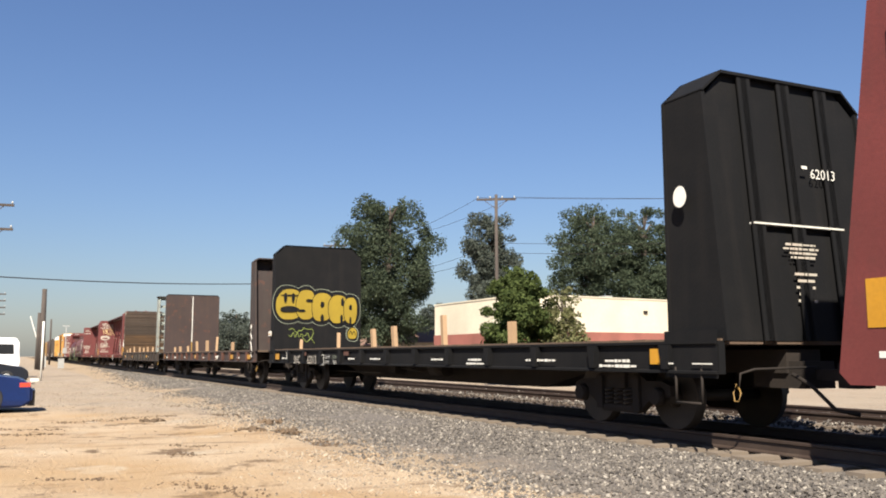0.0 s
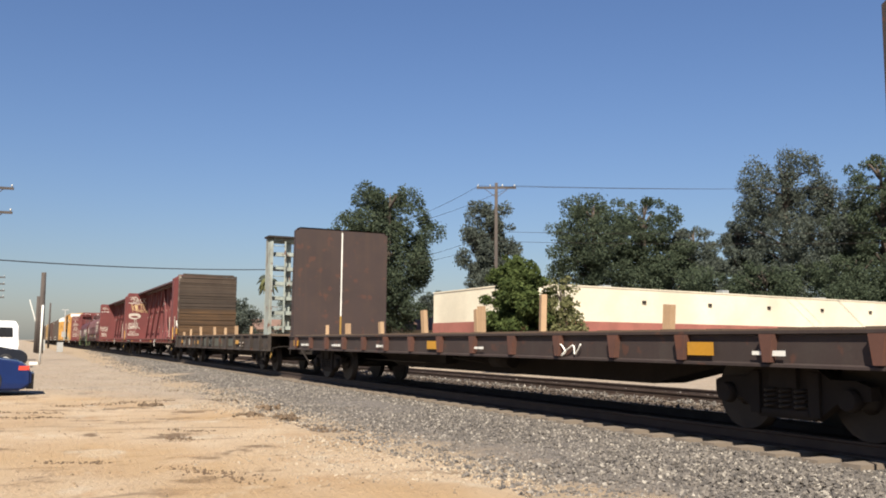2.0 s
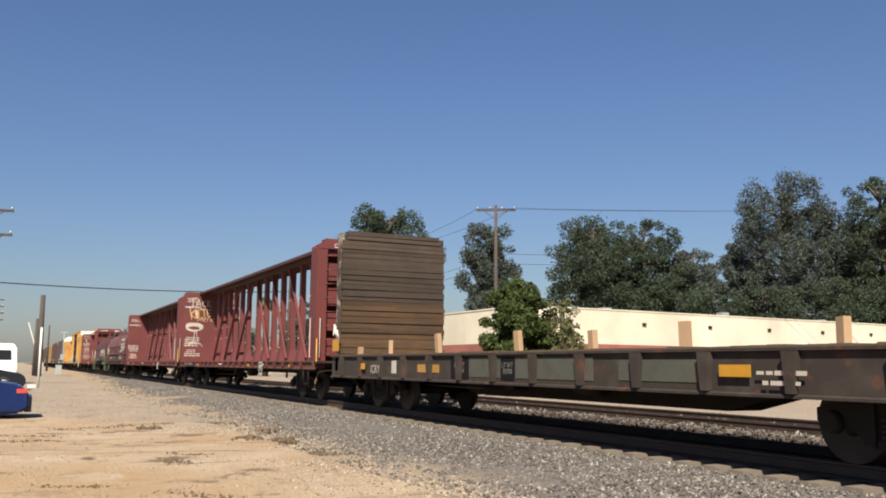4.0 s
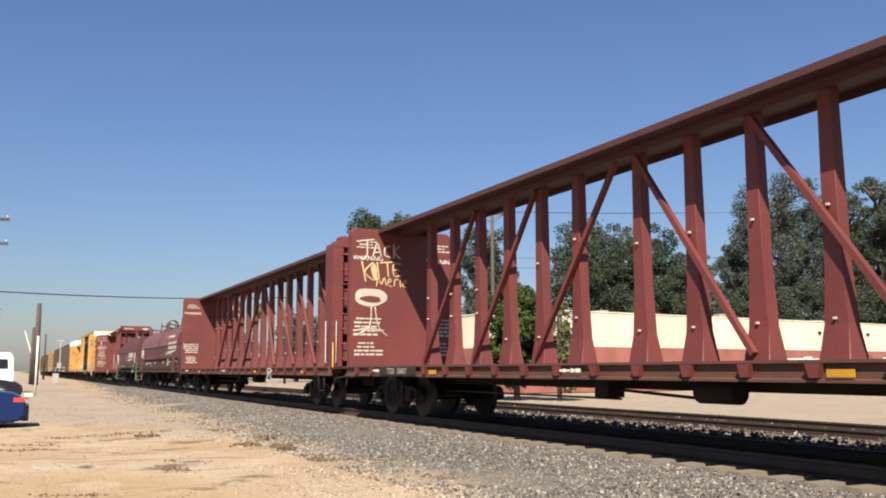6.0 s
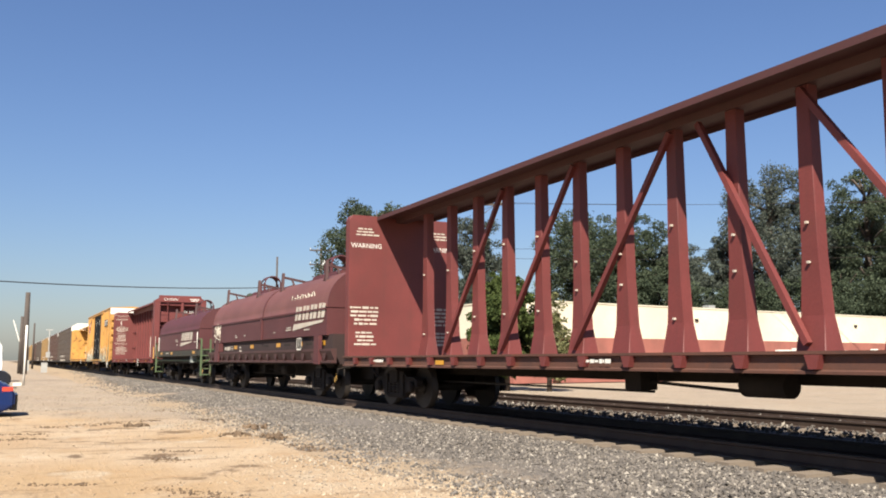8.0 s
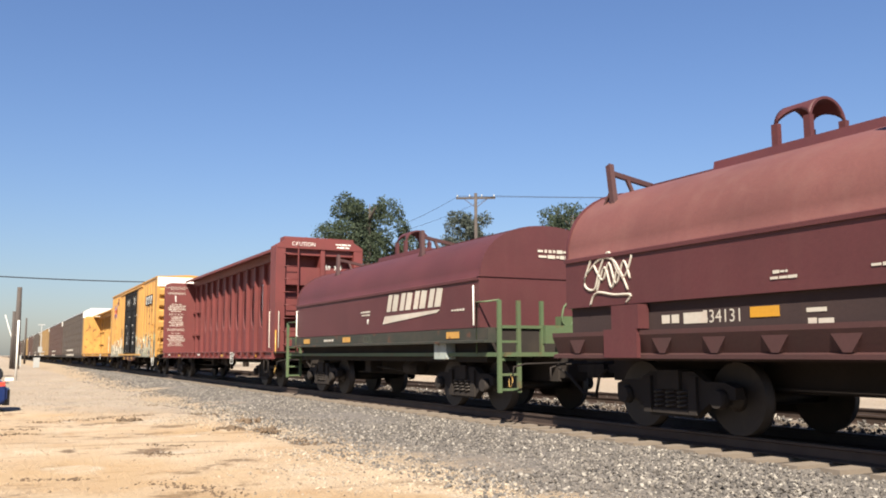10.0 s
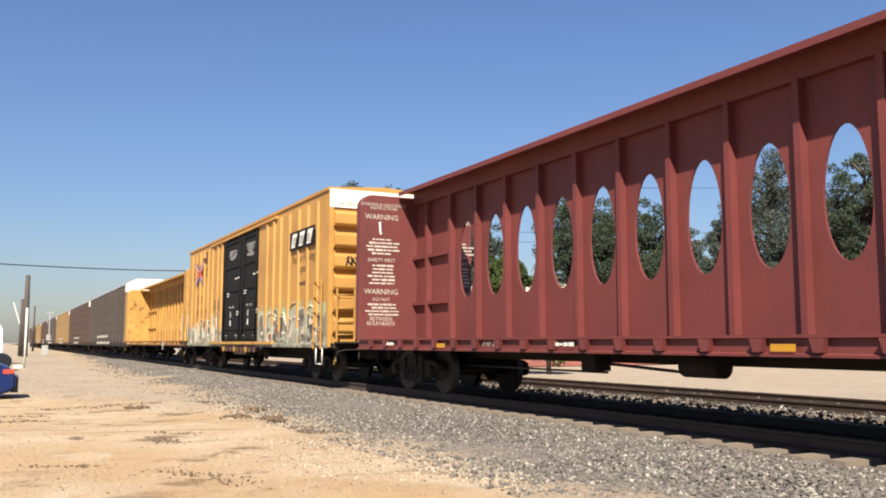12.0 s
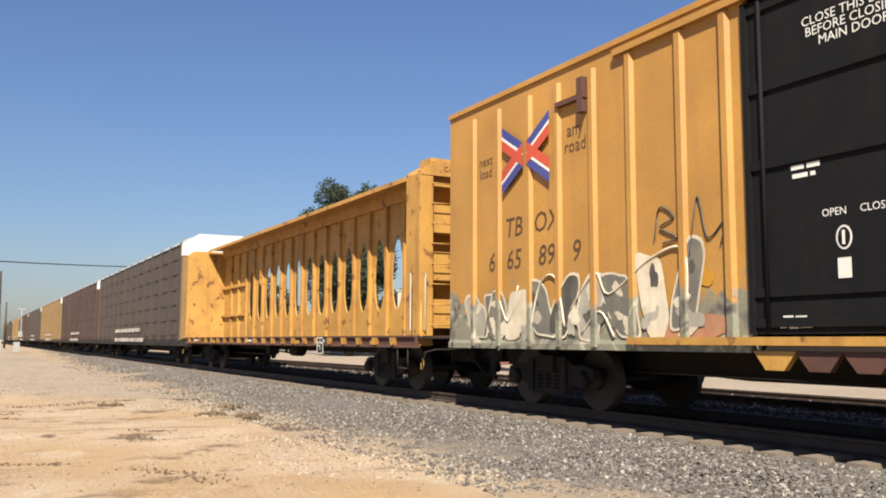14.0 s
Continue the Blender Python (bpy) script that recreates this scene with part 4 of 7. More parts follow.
# old flat car with a plank bulkhead
OLDSILL = paint("old_patched_sill", (0.028, 0.019, 0.014), 0.85, 0, 0.5, (0.075, 0.062, 0.048), rust=0.5)
PLANK_TOP = paint("grey_weathered_plank", (0.046, 0.031, 0.021), 0.9, 0, 0.5, (0.068, 0.052, 0.037), scale=1.4)
PLANK_LOW = paint("tan_weathered_plank", (0.074, 0.038, 0.014), 0.9, 0, 0.5, (0.038, 0.021, 0.009), scale=1.4)
for mt in (PLANK_TOP, PLANK_LOW):
    n, l = mt.node_tree.nodes, mt.node_tree.links
    co, mp, gr, gm, gx = (n.new("ShaderNode" + k) for k in ("TexCoord", "Mapping", "TexNoise", "MapRange", "Mix"))
    mp.inputs["Scale"].default_value = (6, 0.7, 26)
    gr.inputs["Scale"].default_value, gr.inputs["Detail"].default_value = 1.6, 8
    gm.inputs[1].default_value, gm.inputs[2].default_value, gm.inputs[4].default_value = 0.46, 0.64, 0.85
    gx.data_type = "RGBA"
    gx.inputs[7].default_value = (0.035, 0.022, 0.014, 1)
    bb = n["Principled BSDF"].inputs["Base Color"]
    l.new(co.outputs["Object"], mp.inputs[0])
    l.new(mp.outputs[0], gr.inputs["Vector"])
    l.new(gr.outputs[0], gm.inputs[0])
    l.new(gm.outputs[0], gx.inputs[0])
    l.new(bb.links[0].from_socket, gx.inputs[6])
    l.new(gx.outputs[2], bb)
    info, hs = n.new("ShaderNodeObjectInfo"), n.new("ShaderNodeHueSaturation")
    r = n.new("ShaderNodeMapRange")
    r.inputs[3].default_value, r.inputs[4].default_value = 0.75, 1.22
    l.new(info.outputs["Random"], r.inputs[0])
    l.new(r.outputs[0], hs.inputs["Value"])
    b = n["Principled BSDF"].inputs["Base Color"]
    l.new(b.links[0].from_socket, hs.inputs["Color"])
    l.new(hs.outputs[0], b)
car3, h3 = flat_car("old flat car with weathered plank bulkhead and patched sill", 34.2, 15.3, OLDSILL, 1.33, 0.78, 14, OLDSILL)
m3 = MID[car3]
frame3 = part("bulkhead_frame", boxes((h3 - 0.65, h3 - 0.45, -1.5, 1.5, 4.45, 4.6)), PALEGREEN, car3, "pale peeling steel bulkhead frame with ladder")
part("upright", boxes((h3 - 0.65, h3 - 0.45, 1.3, 1.5, 1.33, 4.45)), PALEGREEN, frame3)
part("upright", boxes((h3 - 0.65, h3 - 0.05, -1.5, -1.40, 1.33, 4.45)), PALEGREEN, frame3)
for k in range(7):
    part("cross_beam", boxes((h3 - 0.62, h3 - 0.3, -1.3, 1.3, 1.5 + 0.5 * k, 1.62 + 0.5 * k)), PALEGREEN, frame3)
for y in (-0.75, 0.0, 0.75):
    part("upright", boxes((h3 - 0.6, h3 - 0.48, y - 0.08, y + 0.08, 1.33, 4.6)), PALEGREEN, frame3)
part("cap", boxes((h3 - 0.7, h3 - 0.1, -1.55, 1.55, 4.6, 4.66)), UNDER, frame3)
bm = bmesh.new()
ladder(bm, h3 - 0.2, -1.40, -0.95, 1.4, 4.5, 9)
part("ladder", bm, PALEGREEN, frame3)
inner3 = 15.88 - m3
FLAKING = paint("flaking_white_on_rust", (0.05, 0.03, 0.02), 0.8, 0, 1.0, (0.50, 0.45, 0.38), scale=1.2, rust=0.5)
wall3 = part("bulkhead_backing", boxes((inner3 - 0.34, inner3 - 0.12, -1.50, -1.38, 0.95, 4.55)), FLAKING, car3, "rusty steel posts with flaking white paint")
part("post", boxes((inner3 - 0.34, inner3 - 0.12, 1.38, 1.5, 0.95, 4.55)), OLDSILL, wall3)
part("post", boxes((inner3 - 0.3, inner3 - 0.14, -0.1, 0.1, 1.33, 4.5)), OLDSILL, wall3)
rng = random.Random(5)
z, i = 1.40, 0
while z < 4.58:
    w = rng.uniform(0.105, 0.165)
    cut = 0.0 if z < 4.35 else 0.10 + (z - 4.35) * 0.4
    a, b = -1.48 + rng.uniform(-0.02, 0.03) + cut, 1.48 + rng.uniform(-0.04, 0.03) - cut
    bm = bmesh.new()
    d = rng.uniform(-0.018, 0.018)
    box(bm, inner3 - 0.11, inner3 + d, a, b, z, z + w - 0.010)
    for v in bm.verts:
        v.co.z += rng.uniform(-0.012, 0.012)
        v.co.x += rng.uniform(-0.008, 0.008)
    part("plank", bm, PLANK_TOP if z > 2.75 + rng.uniform(-0.15, 0.15) else PLANK_LOW, wall3)
    z, i = z + w, i + 1
part("backing_board", boxes((inner3 - 0.13, inner3 - 0.115, -1.40, 1.40, 1.36, 4.48)), OLDSILL, wall3)
SILLGREY = paint("faded_grey_green_patch", (0.062, 0.064, 0.049), 0.85, 0, 0.6, (0.035, 0.026, 0.02), rust=0.4)
STENCILGREY = paint("dull_grey_stencil", (0.20, 0.19, 0.16), 0.85, 0, 0.4, bump=0)
for s0, s1, z0, z1, mt, words in ((22.36, 23.10, 0.86, 1.26, BLACK, "LD LMT\n193000"), (24.30, 24.76, 0.86, 1.26, BLACK, "LT WT\n70700"), (23.12, 24.28, 0.90, 1.24, SILLGREY, ""), (24.80, 27.0, 0.90, 1.24, SILLGREY, ""), (20.8, 21.84, 0.96, 1.12, RUSTYELLOW, ""), (19.40, 19.66, 0.92, 1.20, CHALK, ""), (27.6, 29.2, 0.92, 1.2, SILLGREY, "")):
    decal(car3, s0, s1, z0, z1, mt, -1.506, "paint_patch")
    if words:
        lettering(car3, words, (s0 + s1) / 2, (z0 + z1) / 2, 0.125, STENCILGREY, off=-1.512)
lettering(car3, "ICRY", 18.63, 1.0, 0.27, CHALK, off=-1.6)
for s0, w in ((17.46, 0.4), (29.6, 0.5)):
    decal(car3, s0, s0 + w, 1.0, 1.14, REFLECT, -1.556, "reflector", "faded orange reflector plate")
for s0, n, w in ((30.5, 2, 0.8),):
    bars(car3, s0, 1.05, w, n, 0.11, CHALK, seed=int(s0), off=-1.556, weight=0.45)
decal(car3, 15.35, 15.85, 1.45, 1.75, REFLECT, -1.52, "reflector", "faded orange reflector plate")
stroke(car3, [(15.4, 1.85), (15.46, 2.15), (15.5, 1.9), (15.56, 2.1), (15.6, 1.85), (15.68, 2.0), (15.74, 1.82)], 0.018, WHITE, "side", -1.515)
stakes(car3, [(18.95, 0.32), (21.5, 0.40), (24.65, 0.36), (26.8, 0.3), (28.8, 0.35), (31.2, 0.3), (17.0, 0.2)], 1.36)

# the two red truss cars
car4, h4 = truss_car(13.55, -8.54, "red centre-beam lumber car with open truss and white graffiti", [-6.69 + 1.24 * k for k in range(6)] + [1.25 + 1.24 * k for k in range(9)],
                     [(1.3, 3.73), (3.79, 6.21), (6.21, 8.69), (8.69, 11.17), (0.78, -1.73), (-1.73, -4.21), (-4.21, -6.69)], 3)
car5, h5 = truss_car(-9.95, -32.95, "red centre-beam lumber car with a close truss spine", [-31.33 + 1.24 * k for k in range(16)],
                     [(-15.21, -12.73), (-17.69, -15.21), (-20.17, -17.69), (-22.0, -20.17), (-22.6, -25.13), (-25.13, -27.61), (-27.61, -30.09)], 11)
decal(car4, -6.1, -4.1, 0.985, 1.165, UNDER, -1.60, "stencil_panel", "black panel with white car number")
lettering(car4, "TTZX   556837", -5.1, 1.075, 0.17, CHALK, off=-1.606)
TANLINE = paint("tan_paint_line", (0.539, 0.385, 0.193), 0.8, 0, 0.2, bump=0)
JACK = ([(-1.18, 4.38), (-0.78, 4.44)], [(-0.98, 4.41), (-0.98, 4.02), (-1.10, 3.90), (-1.22, 3.98)], [(-0.82, 3.98), (-0.70, 4.34), (-0.58, 3.98)], [(-0.78, 4.10), (-0.62, 4.12)],
        [(-0.34, 4.30), (-0.48, 4.24), (-0.48, 4.04), (-0.32, 4.00)], [(-0.24, 4.36), (-0.24, 3.98)], [(-0.08, 4.32), (-0.22, 4.16), (-0.06, 3.98)])
KITE = ([(-1.12, 3.86), (-1.00, 3.30)], [(-0.82, 3.84), (-1.04, 3.58), (-0.78, 3.36)], [(-0.70, 3.86), (-0.64, 3.40)], [(-0.62, 3.84), (-0.22, 3.88)], [(-0.42, 3.86), (-0.38, 3.46)], [(-0.04, 3.84), (-0.24, 3.82), (-0.22, 3.52), (-0.02, 3.54)], [(-0.24, 3.67), (-0.08, 3.68)])
SMALL = ([(-0.72, 3.22), (-0.66, 3.46), (-0.58, 3.28), (-0.50, 3.46), (-0.44, 3.24)], [(-0.40, 3.34), (-0.30, 3.38), (-0.36, 3.44), (-0.40, 3.28), (-0.28, 3.24)], [(-0.22, 3.24), (-0.20, 3.42), (-0.10, 3.42)], [(-0.06, 3.40), (-0.04, 3.22)], [(0.02, 3.32), (0.12, 3.36), (0.06, 3.42), (0.02, 3.26), (0.14, 3.22)])
for word, mt, r in ((JACK, CHALK, 0.026), (KITE, TANLINE, 0.024), (SMALL, TANLINE, 0.018)):
    for pts in word:
        stroke(car4, pts, r, mt, "end", -h4 + 0.004)
blob(car4, -h4, -0.78, 3.62, 0.08, 0.22, TANLINE, 2, 2.0, 0.1, lean=-0.2)
blob(car4, -h4, -0.87, 2.95, 0.42, 0.24, CHALK, 4, 2.2, 0.05)
blob(car4, -h4, -0.87, 2.90, 0.30, 0.08, RED, 5, 2.0, 0.08, layer=2)
for pts in ([(-0.85, 2.7), (-0.9, 2.2), (-1.2, 2.0)], [(-0.75, 2.7), (-0.65, 2.2), (-0.4, 1.95)], [(-1.25, 2.1), (-0.95, 2.15), (-0.5, 2.1)]):
    stroke(car4, pts, 0.02, CHALK, "end", -h4 + 0.004)


# ---- covered coil cars
def hood(car, a, b, z0, shoulder, top, roof, name="hood", half=1.43):
    """An arched steel cover with a shoulder seam and end flanges, from a to b along the car."""
    out = [(-half, z0), (-half, shoulder - 0.05), (-half - 0.03, shoulder - 0.05), (-half - 0.03, shoulder), (-half + 0.03, shoulder + 0.02)]
    for k in range(1, 24):
        t = math.pi * k / 24
        c, d = -math.cos(t), math.sin(t)
        out.append((math.copysign(abs(c) ** 0.92, c) * (half - 0.03), shoulder + 0.02 + (top - shoulder - 0.02) * d ** 0.92))
    out += [(-p[0], p[1]) for p in out[:5][::-1]]
    bm = bmesh.new()
    rings = [[bm.verts.new((x, p[0], p[1])) for p in out] for x in spaced(a, b, 0.5)]
    for p, q in zip(rings, rings[1:]):
        for k in range(len(out)):
            f = bm.faces.new((p[k], p[(k + 1) % len(out)], q[(k + 1) % len(out)], q[k]))
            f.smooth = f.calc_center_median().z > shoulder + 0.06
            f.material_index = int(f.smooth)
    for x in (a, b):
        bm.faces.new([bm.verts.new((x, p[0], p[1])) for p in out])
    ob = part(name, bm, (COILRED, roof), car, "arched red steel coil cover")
    for x in (a, b):
        bm = bmesh.new()
        big = [(p[0] * 1.012, z0 + (p[1] - z0) * 1.012) for p in out[3:-3]]
        prism(bm, big, "x", x - 0.035 if x == b else x - 0.02, x + 0.02 if x == b else x + 0.035)
        part("end_flange", bm, COILRED, ob)
    part("ridge_plate", boxes((a + 0.5, b - 0.5, -0.22, 0.22, top - 0.02, top + 0.05)), COILRED, ob)
    return ob


def guide(ob, x, shoulder, top):
    """Stacking guides on both flanks of a cover: a leaning post, an arm running in to the ridge, a strut and a foot."""
    for k in (-1, 1):
        bm = bmesh.new()
        bar(bm, (x, k * 1.02, top - 0.52), (x - 0.24, k * 0.92, top + 0.30), 0.10, 0.08, (0, 1, 0))
        bar(bm, (x - 0.20, k * 0.92, top + 0.17), (x - 0.20, k * 0.04, top + 0.02), 0.07, 0.07)
        bar(bm, (x - 0.20, k * 0.64, top + 0.12), (x - 0.14, k * 0.56, top - 0.14), 0.05, 0.05, (1, 0, 0))
        bar(bm, (x + 0.03, k * 1.05, top - 0.50), (x - 0.40, k * 1.05, top - 0.46), 0.08, 0.05)
        bar(bm, (x - 0.36, k * 1.02, top - 0.45), (x - 0.13, k * 0.97, top - 0.08), 0.04, 0.03)
        part("stacking_guide", bm, DARKRED, ob)


def lift_lug(ob, x, top, w=0.28):
    """A lifting saddle on the ridge: a half-round plate scalloped between four legs, on a raised bar."""
    bm = bmesh.new()
    n, m, r, z = 14, 10, 0.33, top + 0.28
    skins = []
    for rr in (r, r - 0.035):
        rows = []
        for i in range(m + 1):
            f = i / m
            low = 0.10 - 0.62 * math.sin(math.pi * f) ** 0.7
            a0 = math.radians(12) - low * 0.9
            rows.append([bm.verts.new((x - w + 2 * w * f, -rr * math.cos(a0 + (math.pi - 2 * a0) * k / n), z + rr * math.sin(a0 + (math.pi - 2 * a0) * k / n))) for k in range(n + 1)])
        for p, q in zip(rows, rows[1:]):
            for k in range(n):
                bm.faces.new((p[k], p[k + 1], q[k + 1], q[k])).smooth = True
        skins.append(rows)
    for i in range(m):
        for k in (0, n):
            bm.faces.new((skins[0][i][k], skins[0][i + 1][k], skins[1][i + 1][k], skins[1][i][k]))
    for i in (0, m):
        for k in range(n):
            bm.faces.new((skins[0][i][k], skins[0][i][k + 1], skins[1][i][k + 1], skins[1][i][k]))
    part("lifting_saddle", bm, COILRED, ob)
    for dx in (-w + 0.03, w - 0.03):
        for y in (-r + 0.015, r - 0.015):
            part("lifting_leg", boxes((x + dx - 0.05, x + dx + 0.05, y - 0.035, y + 0.035, top - 0.05, z + 0.06)), COILRED, ob)
    bm = bmesh.new()
    prism(bm, [(-0.40, top - 0.12), (-0.36, top + 0.06), (0.36, top + 0.06), (0.40, top - 0.12)], "x", x - 1.3, x + 1.3)
    part("lifting_bracket", bm, COILRED, ob)


def swoosh(car, s0, s1, z0, z1):
    """A company mark as plain slanted blocks over a tapering bar."""
    x = MID[car]
    n, w = 4, (s1 - s0) * 0.97 / 4
    for i in range(n):
        a = s0 - x + 0.12 * (s1 - s0) / 3 + i * w
        lean = (z1 - z0) * 0.35
        zb = z0 + (z1 - z0) * 0.42
        bm = bmesh.new()
        prism(bm, [(a, zb), (a + w * 0.30, zb), (a + w * 0.30 + lean * 0.58, z1), (a + lean * 0.58, z1)], "y", -1.442, -1.436)
        prism(bm, [(a + w * 0.42, zb), (a + w * 0.80, zb), (a + w * 0.86, zb + 0.12), (a + w * 0.80 + lean * 0.5, z1 - 0.02), (a + w * 0.42 + lean * 0.58, z1)], "y", -1.442, -1.436)
        part("company_mark", bm, CHALK, car)
    bm = bmesh.new()
    prism(bm, [(s0 - x - 0.1, z0), (s0 - x + 0.02, z0 + (z1 - z0) * 0.27), (s1 - x - 0.1, z0 + (z1 - z0) * 0.33), (s1 - x - 0.25, z0 + (z1 - z0) * 0.24)], "y", -1.442, -1.436)
    part("company_mark", bm, CHALK, car)


car6, h6 = car_thing("coil_car", -33.9, -48.7, "long red coil steel car with two arched covers")
running_gear(car6, h6, 2.1, (0.6, 1.0), False)
m6 = MID[car6]
x0, x1, seam = -48.45 - m6, -34.5 - m6, -40.9 - m6
# grimy paint, its base darkened for the shade below the hoods
DARKTROUGH = paint("grimy_shaded_trough_paint", (0.024, 0.011, 0.010), 0.85, 0, 0.4, (0.040, 0.022, 0.017), streak=0.3)
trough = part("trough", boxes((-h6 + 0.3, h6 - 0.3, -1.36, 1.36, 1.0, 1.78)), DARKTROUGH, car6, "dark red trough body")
for k in (-1, 1):
    bm = bmesh.new()
    prism(bm, [(k * 1.36, 1.40), (k * 1.52, 1.40), (k * 1.52, 1.34), (k * 1.42, 1.10), (k * 1.50, 1.08), (k * 1.50, 1.03), (k * 1.36, 1.03)], "x", -h6, h6)
    part("side_sill", bm, DARKRED, car6)
    for i in range(16):
        x = -h6 + 0.6 + i * (2 * h6 - 1.2) / 15
        bm = bmesh.new()
        prism(bm, [(x - 0.22, 1.335), (x + 0.22, 1.335), (x + 0.05, 1.10), (x - 0.05, 1.10)], "y", k * 1.40, k * 1.50)
        part("gusset", bm, DARKRED, car6)
hA = hood(car6, x0, seam - 0.02, 1.76, 2.48, 3.60, PALEROOF)
hB = hood(car6, seam + 0.02, x1, 1.76, 2.48, 3.60, PALEROOF)
part("joint_cover", boxes((seam - 0.06, seam + 0.06, -1.48, -1.43, 1.76, 2.5)), COILRED, car6)
for ob, xs in ((hA, (-47.75, -43.05)), (hB, (-40.1, -35.8))):
    for s_ in xs:
        guide(ob, s_ - m6, 2.48, 3.60)
lift_lug(hA, -45.12 - m6, 3.64)
lift_lug(hB, -37.66 - m6, 3.64)
swoosh(car6, -37.4, -34.6, 1.95, 2.62)
for s0, z, w, n in ((-37.9, 2.05, 0.55, 2), (-39.4, 1.95, 0.3, 1), (-43.2, 1.95, 0.3, 1), (-44.4, 1.98, 0.3, 2), (-36.2, 1.95, 0.6, 1)):
    bars(car6, s0, z, w, n, 0.065, CHALK, off=-1.44, seed=int(-s0))
for s0 in (-44.93, -42.6, -39.4, -37.2, -35.2):
    decal(car6, s0, s0 + 0.42, 1.50, 1.62, REFLECT, -1.366, "reflector", "yellow reflector plate")
lettering(car6, "534131", -45.37, 1.53, 0.22, CHALK, off=-1.366)
bars(car6, -46.22, 1.53, 0.62, 1, 0.22, CHALK, off=-1.366, seed=4, weight=0.7)
bars(car6, -44.0, 1.55, 0.45, 2, 0.12, CHALK, off=-1.366, seed=8)
part("jacking_bracket", boxes((-47.40 - m6, -46.70 - m6, -1.56, -1.50, 1.04, 1.42), (-47.22 - m6, -46.66 - m6, -1.56, -1.38, 1.42, 1.74)), COILRED, car6)
for s0 in (-40.6, -38.3, -36.2):
    bars(car6, s0, 1.56, 0.7, 1, 0.12, UNDER, off=-1.365, seed=int(-s0))
decal(car6, -36.75, -36.35, 1.38, 1.72, UNDER, -1.53, "placard", "black stencil panel with white border")
for a, b, c, d in ((-36.75, -36.35, 1.70, 1.72), (-36.75, -36.35, 1.38, 1.42), (-36.75, -36.73, 1.38, 1.72), (-36.37, -36.35, 1.38, 1.72), (-36.56, -36.54, 1.45, 1.70)):
    decal(car6, a, b, c, d, WHITE, -1.535, "stencil")
for pts in ([(-47.8, 2.45), (-47.98, 2.1), (-47.75, 2.0), (-47.6, 2.3), (-47.4, 2.5), (-47.2, 2.2), (-47.05, 2.15), (-46.9, 2.42)], [(-47.85, 1.78), (-47.7, 1.95), (-47.3, 1.9), (-46.95, 1.88), (-47.05, 1.78)], [(-47.7, 1.95), (-47.5, 2.3), (-47.35, 2.0), (-47.2, 2.25), (-47.0, 1.95)], [(-47.75, 2.35), (-47.55, 2.12), (-47.4, 2.35), (-47.25, 2.05), (-47.08, 2.35), (-46.95, 2.1)], [(-47.9, 2.25), (-47.6, 2.42), (-47.3, 2.38), (-47.1, 2.1)]):
    stroke(car6, pts, 0.020, CHALK, "side", -1.436)
for k in range(9):
    stroke(car6, [(-38.0 + k * 0.25, 2.85 + 0.05 * (k % 3)), (-37.9 + k * 0.25, 2.98 - 0.06 * (k % 2)), (-37.95 + k * 0.27, 2.80), (-37.8 + k * 0.25, 2.86 + 0.04 * (k % 4))], 0.015, CHALK, "side", -1.33)
for k in (-1, 1):
    part("brace", boxes((h6 - 1.3, h6 - 0.9, k * 1.5 - 0.05, k * 1.5 + 0.05, 1.0, 1.75)), COILRED, car6)

OLIVE_LETTER = paint("faded_green_lettering", (0.055, 0.065, 0.045), 0.8, 0, 0.4, bump=0)
OLIVESILL = paint("dark_olive_sill", (0.020, 0.021, 0.014), 0.8, 0, 0.5, (0.058, 0.039, 0.027), rust=0.5)
car7, h7 = car_thing("coil_car", -50.25, -62.4, "red arched coil steel car on a faded green frame")
running_gear(car7, h7, 2.1, (0.62, 1.1), False)
m7 = MID[car7]
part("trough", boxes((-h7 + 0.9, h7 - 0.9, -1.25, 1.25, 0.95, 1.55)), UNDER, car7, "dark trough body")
for k in (-1, 1):
    bm = bmesh.new()
    prism(bm, [(k * 1.30, 1.55), (k * 1.46, 1.55), (k * 1.46, 1.34), (k * 1.54, 1.33), (k * 1.54, 1.29), (k * 1.30, 1.29)], "x", -h7 + 0.5, h7 - 0.5)
    part("side_sill", bm, OLIVESILL, car7)
part("deck_plate", boxes((-h7, h7, -1.4, 1.4, 1.05, 1.12)), GREEN, car7)
hC = hood(car7, -61.6 - m7, -51.1 - m7, 1.56, 2.45, 3.42, COILRED)
for s_ in (-59.4, -54.25):
    guide(hC, s_ - m7, 2.45, 3.42)
lift_lug(hC, -56.9 - m7, 3.46)
swoosh(car7, -55.3, -52.5, 1.74, 2.36)
for s0, z, w, n in ((-56.4, 2.05, 0.6, 2), (-51.9, 1.9, 0.75, 1)):
    bars(car7, s0, z, w, n, 0.07, CHALK, off=-1.44, seed=int(-s0))
bm = bmesh.new()
prism(bm, [(-56.32 - m7, 1.88), (-56.2 - m7, 1.88), (-56.26 - m7, 1.76)], "y", -1.442, -1.436)
part("stencil", bm, WHITE, car7)
xe = -51.1 - m7
bars(car7, 0.15, 2.97, 0.95, 2, 0.10, CHALK, "end", xe + 0.03, 9, 0.75)
for s0 in (-52.3, -57.8, -60.8):
    decal(car7, s0, s0 + 0.5, 1.38, 1.50, RUSTYELLOW, -1.466, "reflector", "faded rusty orange reflector plate")
lettering(car7, "COIL", -56.2, 1.42, 0.24, OLIVE_LETTER, off=-1.466)
bars(car7, -58.8, 1.44, 0.8, 1, 0.12, CHALK, off=-1.466, seed=6, weight=0.5)
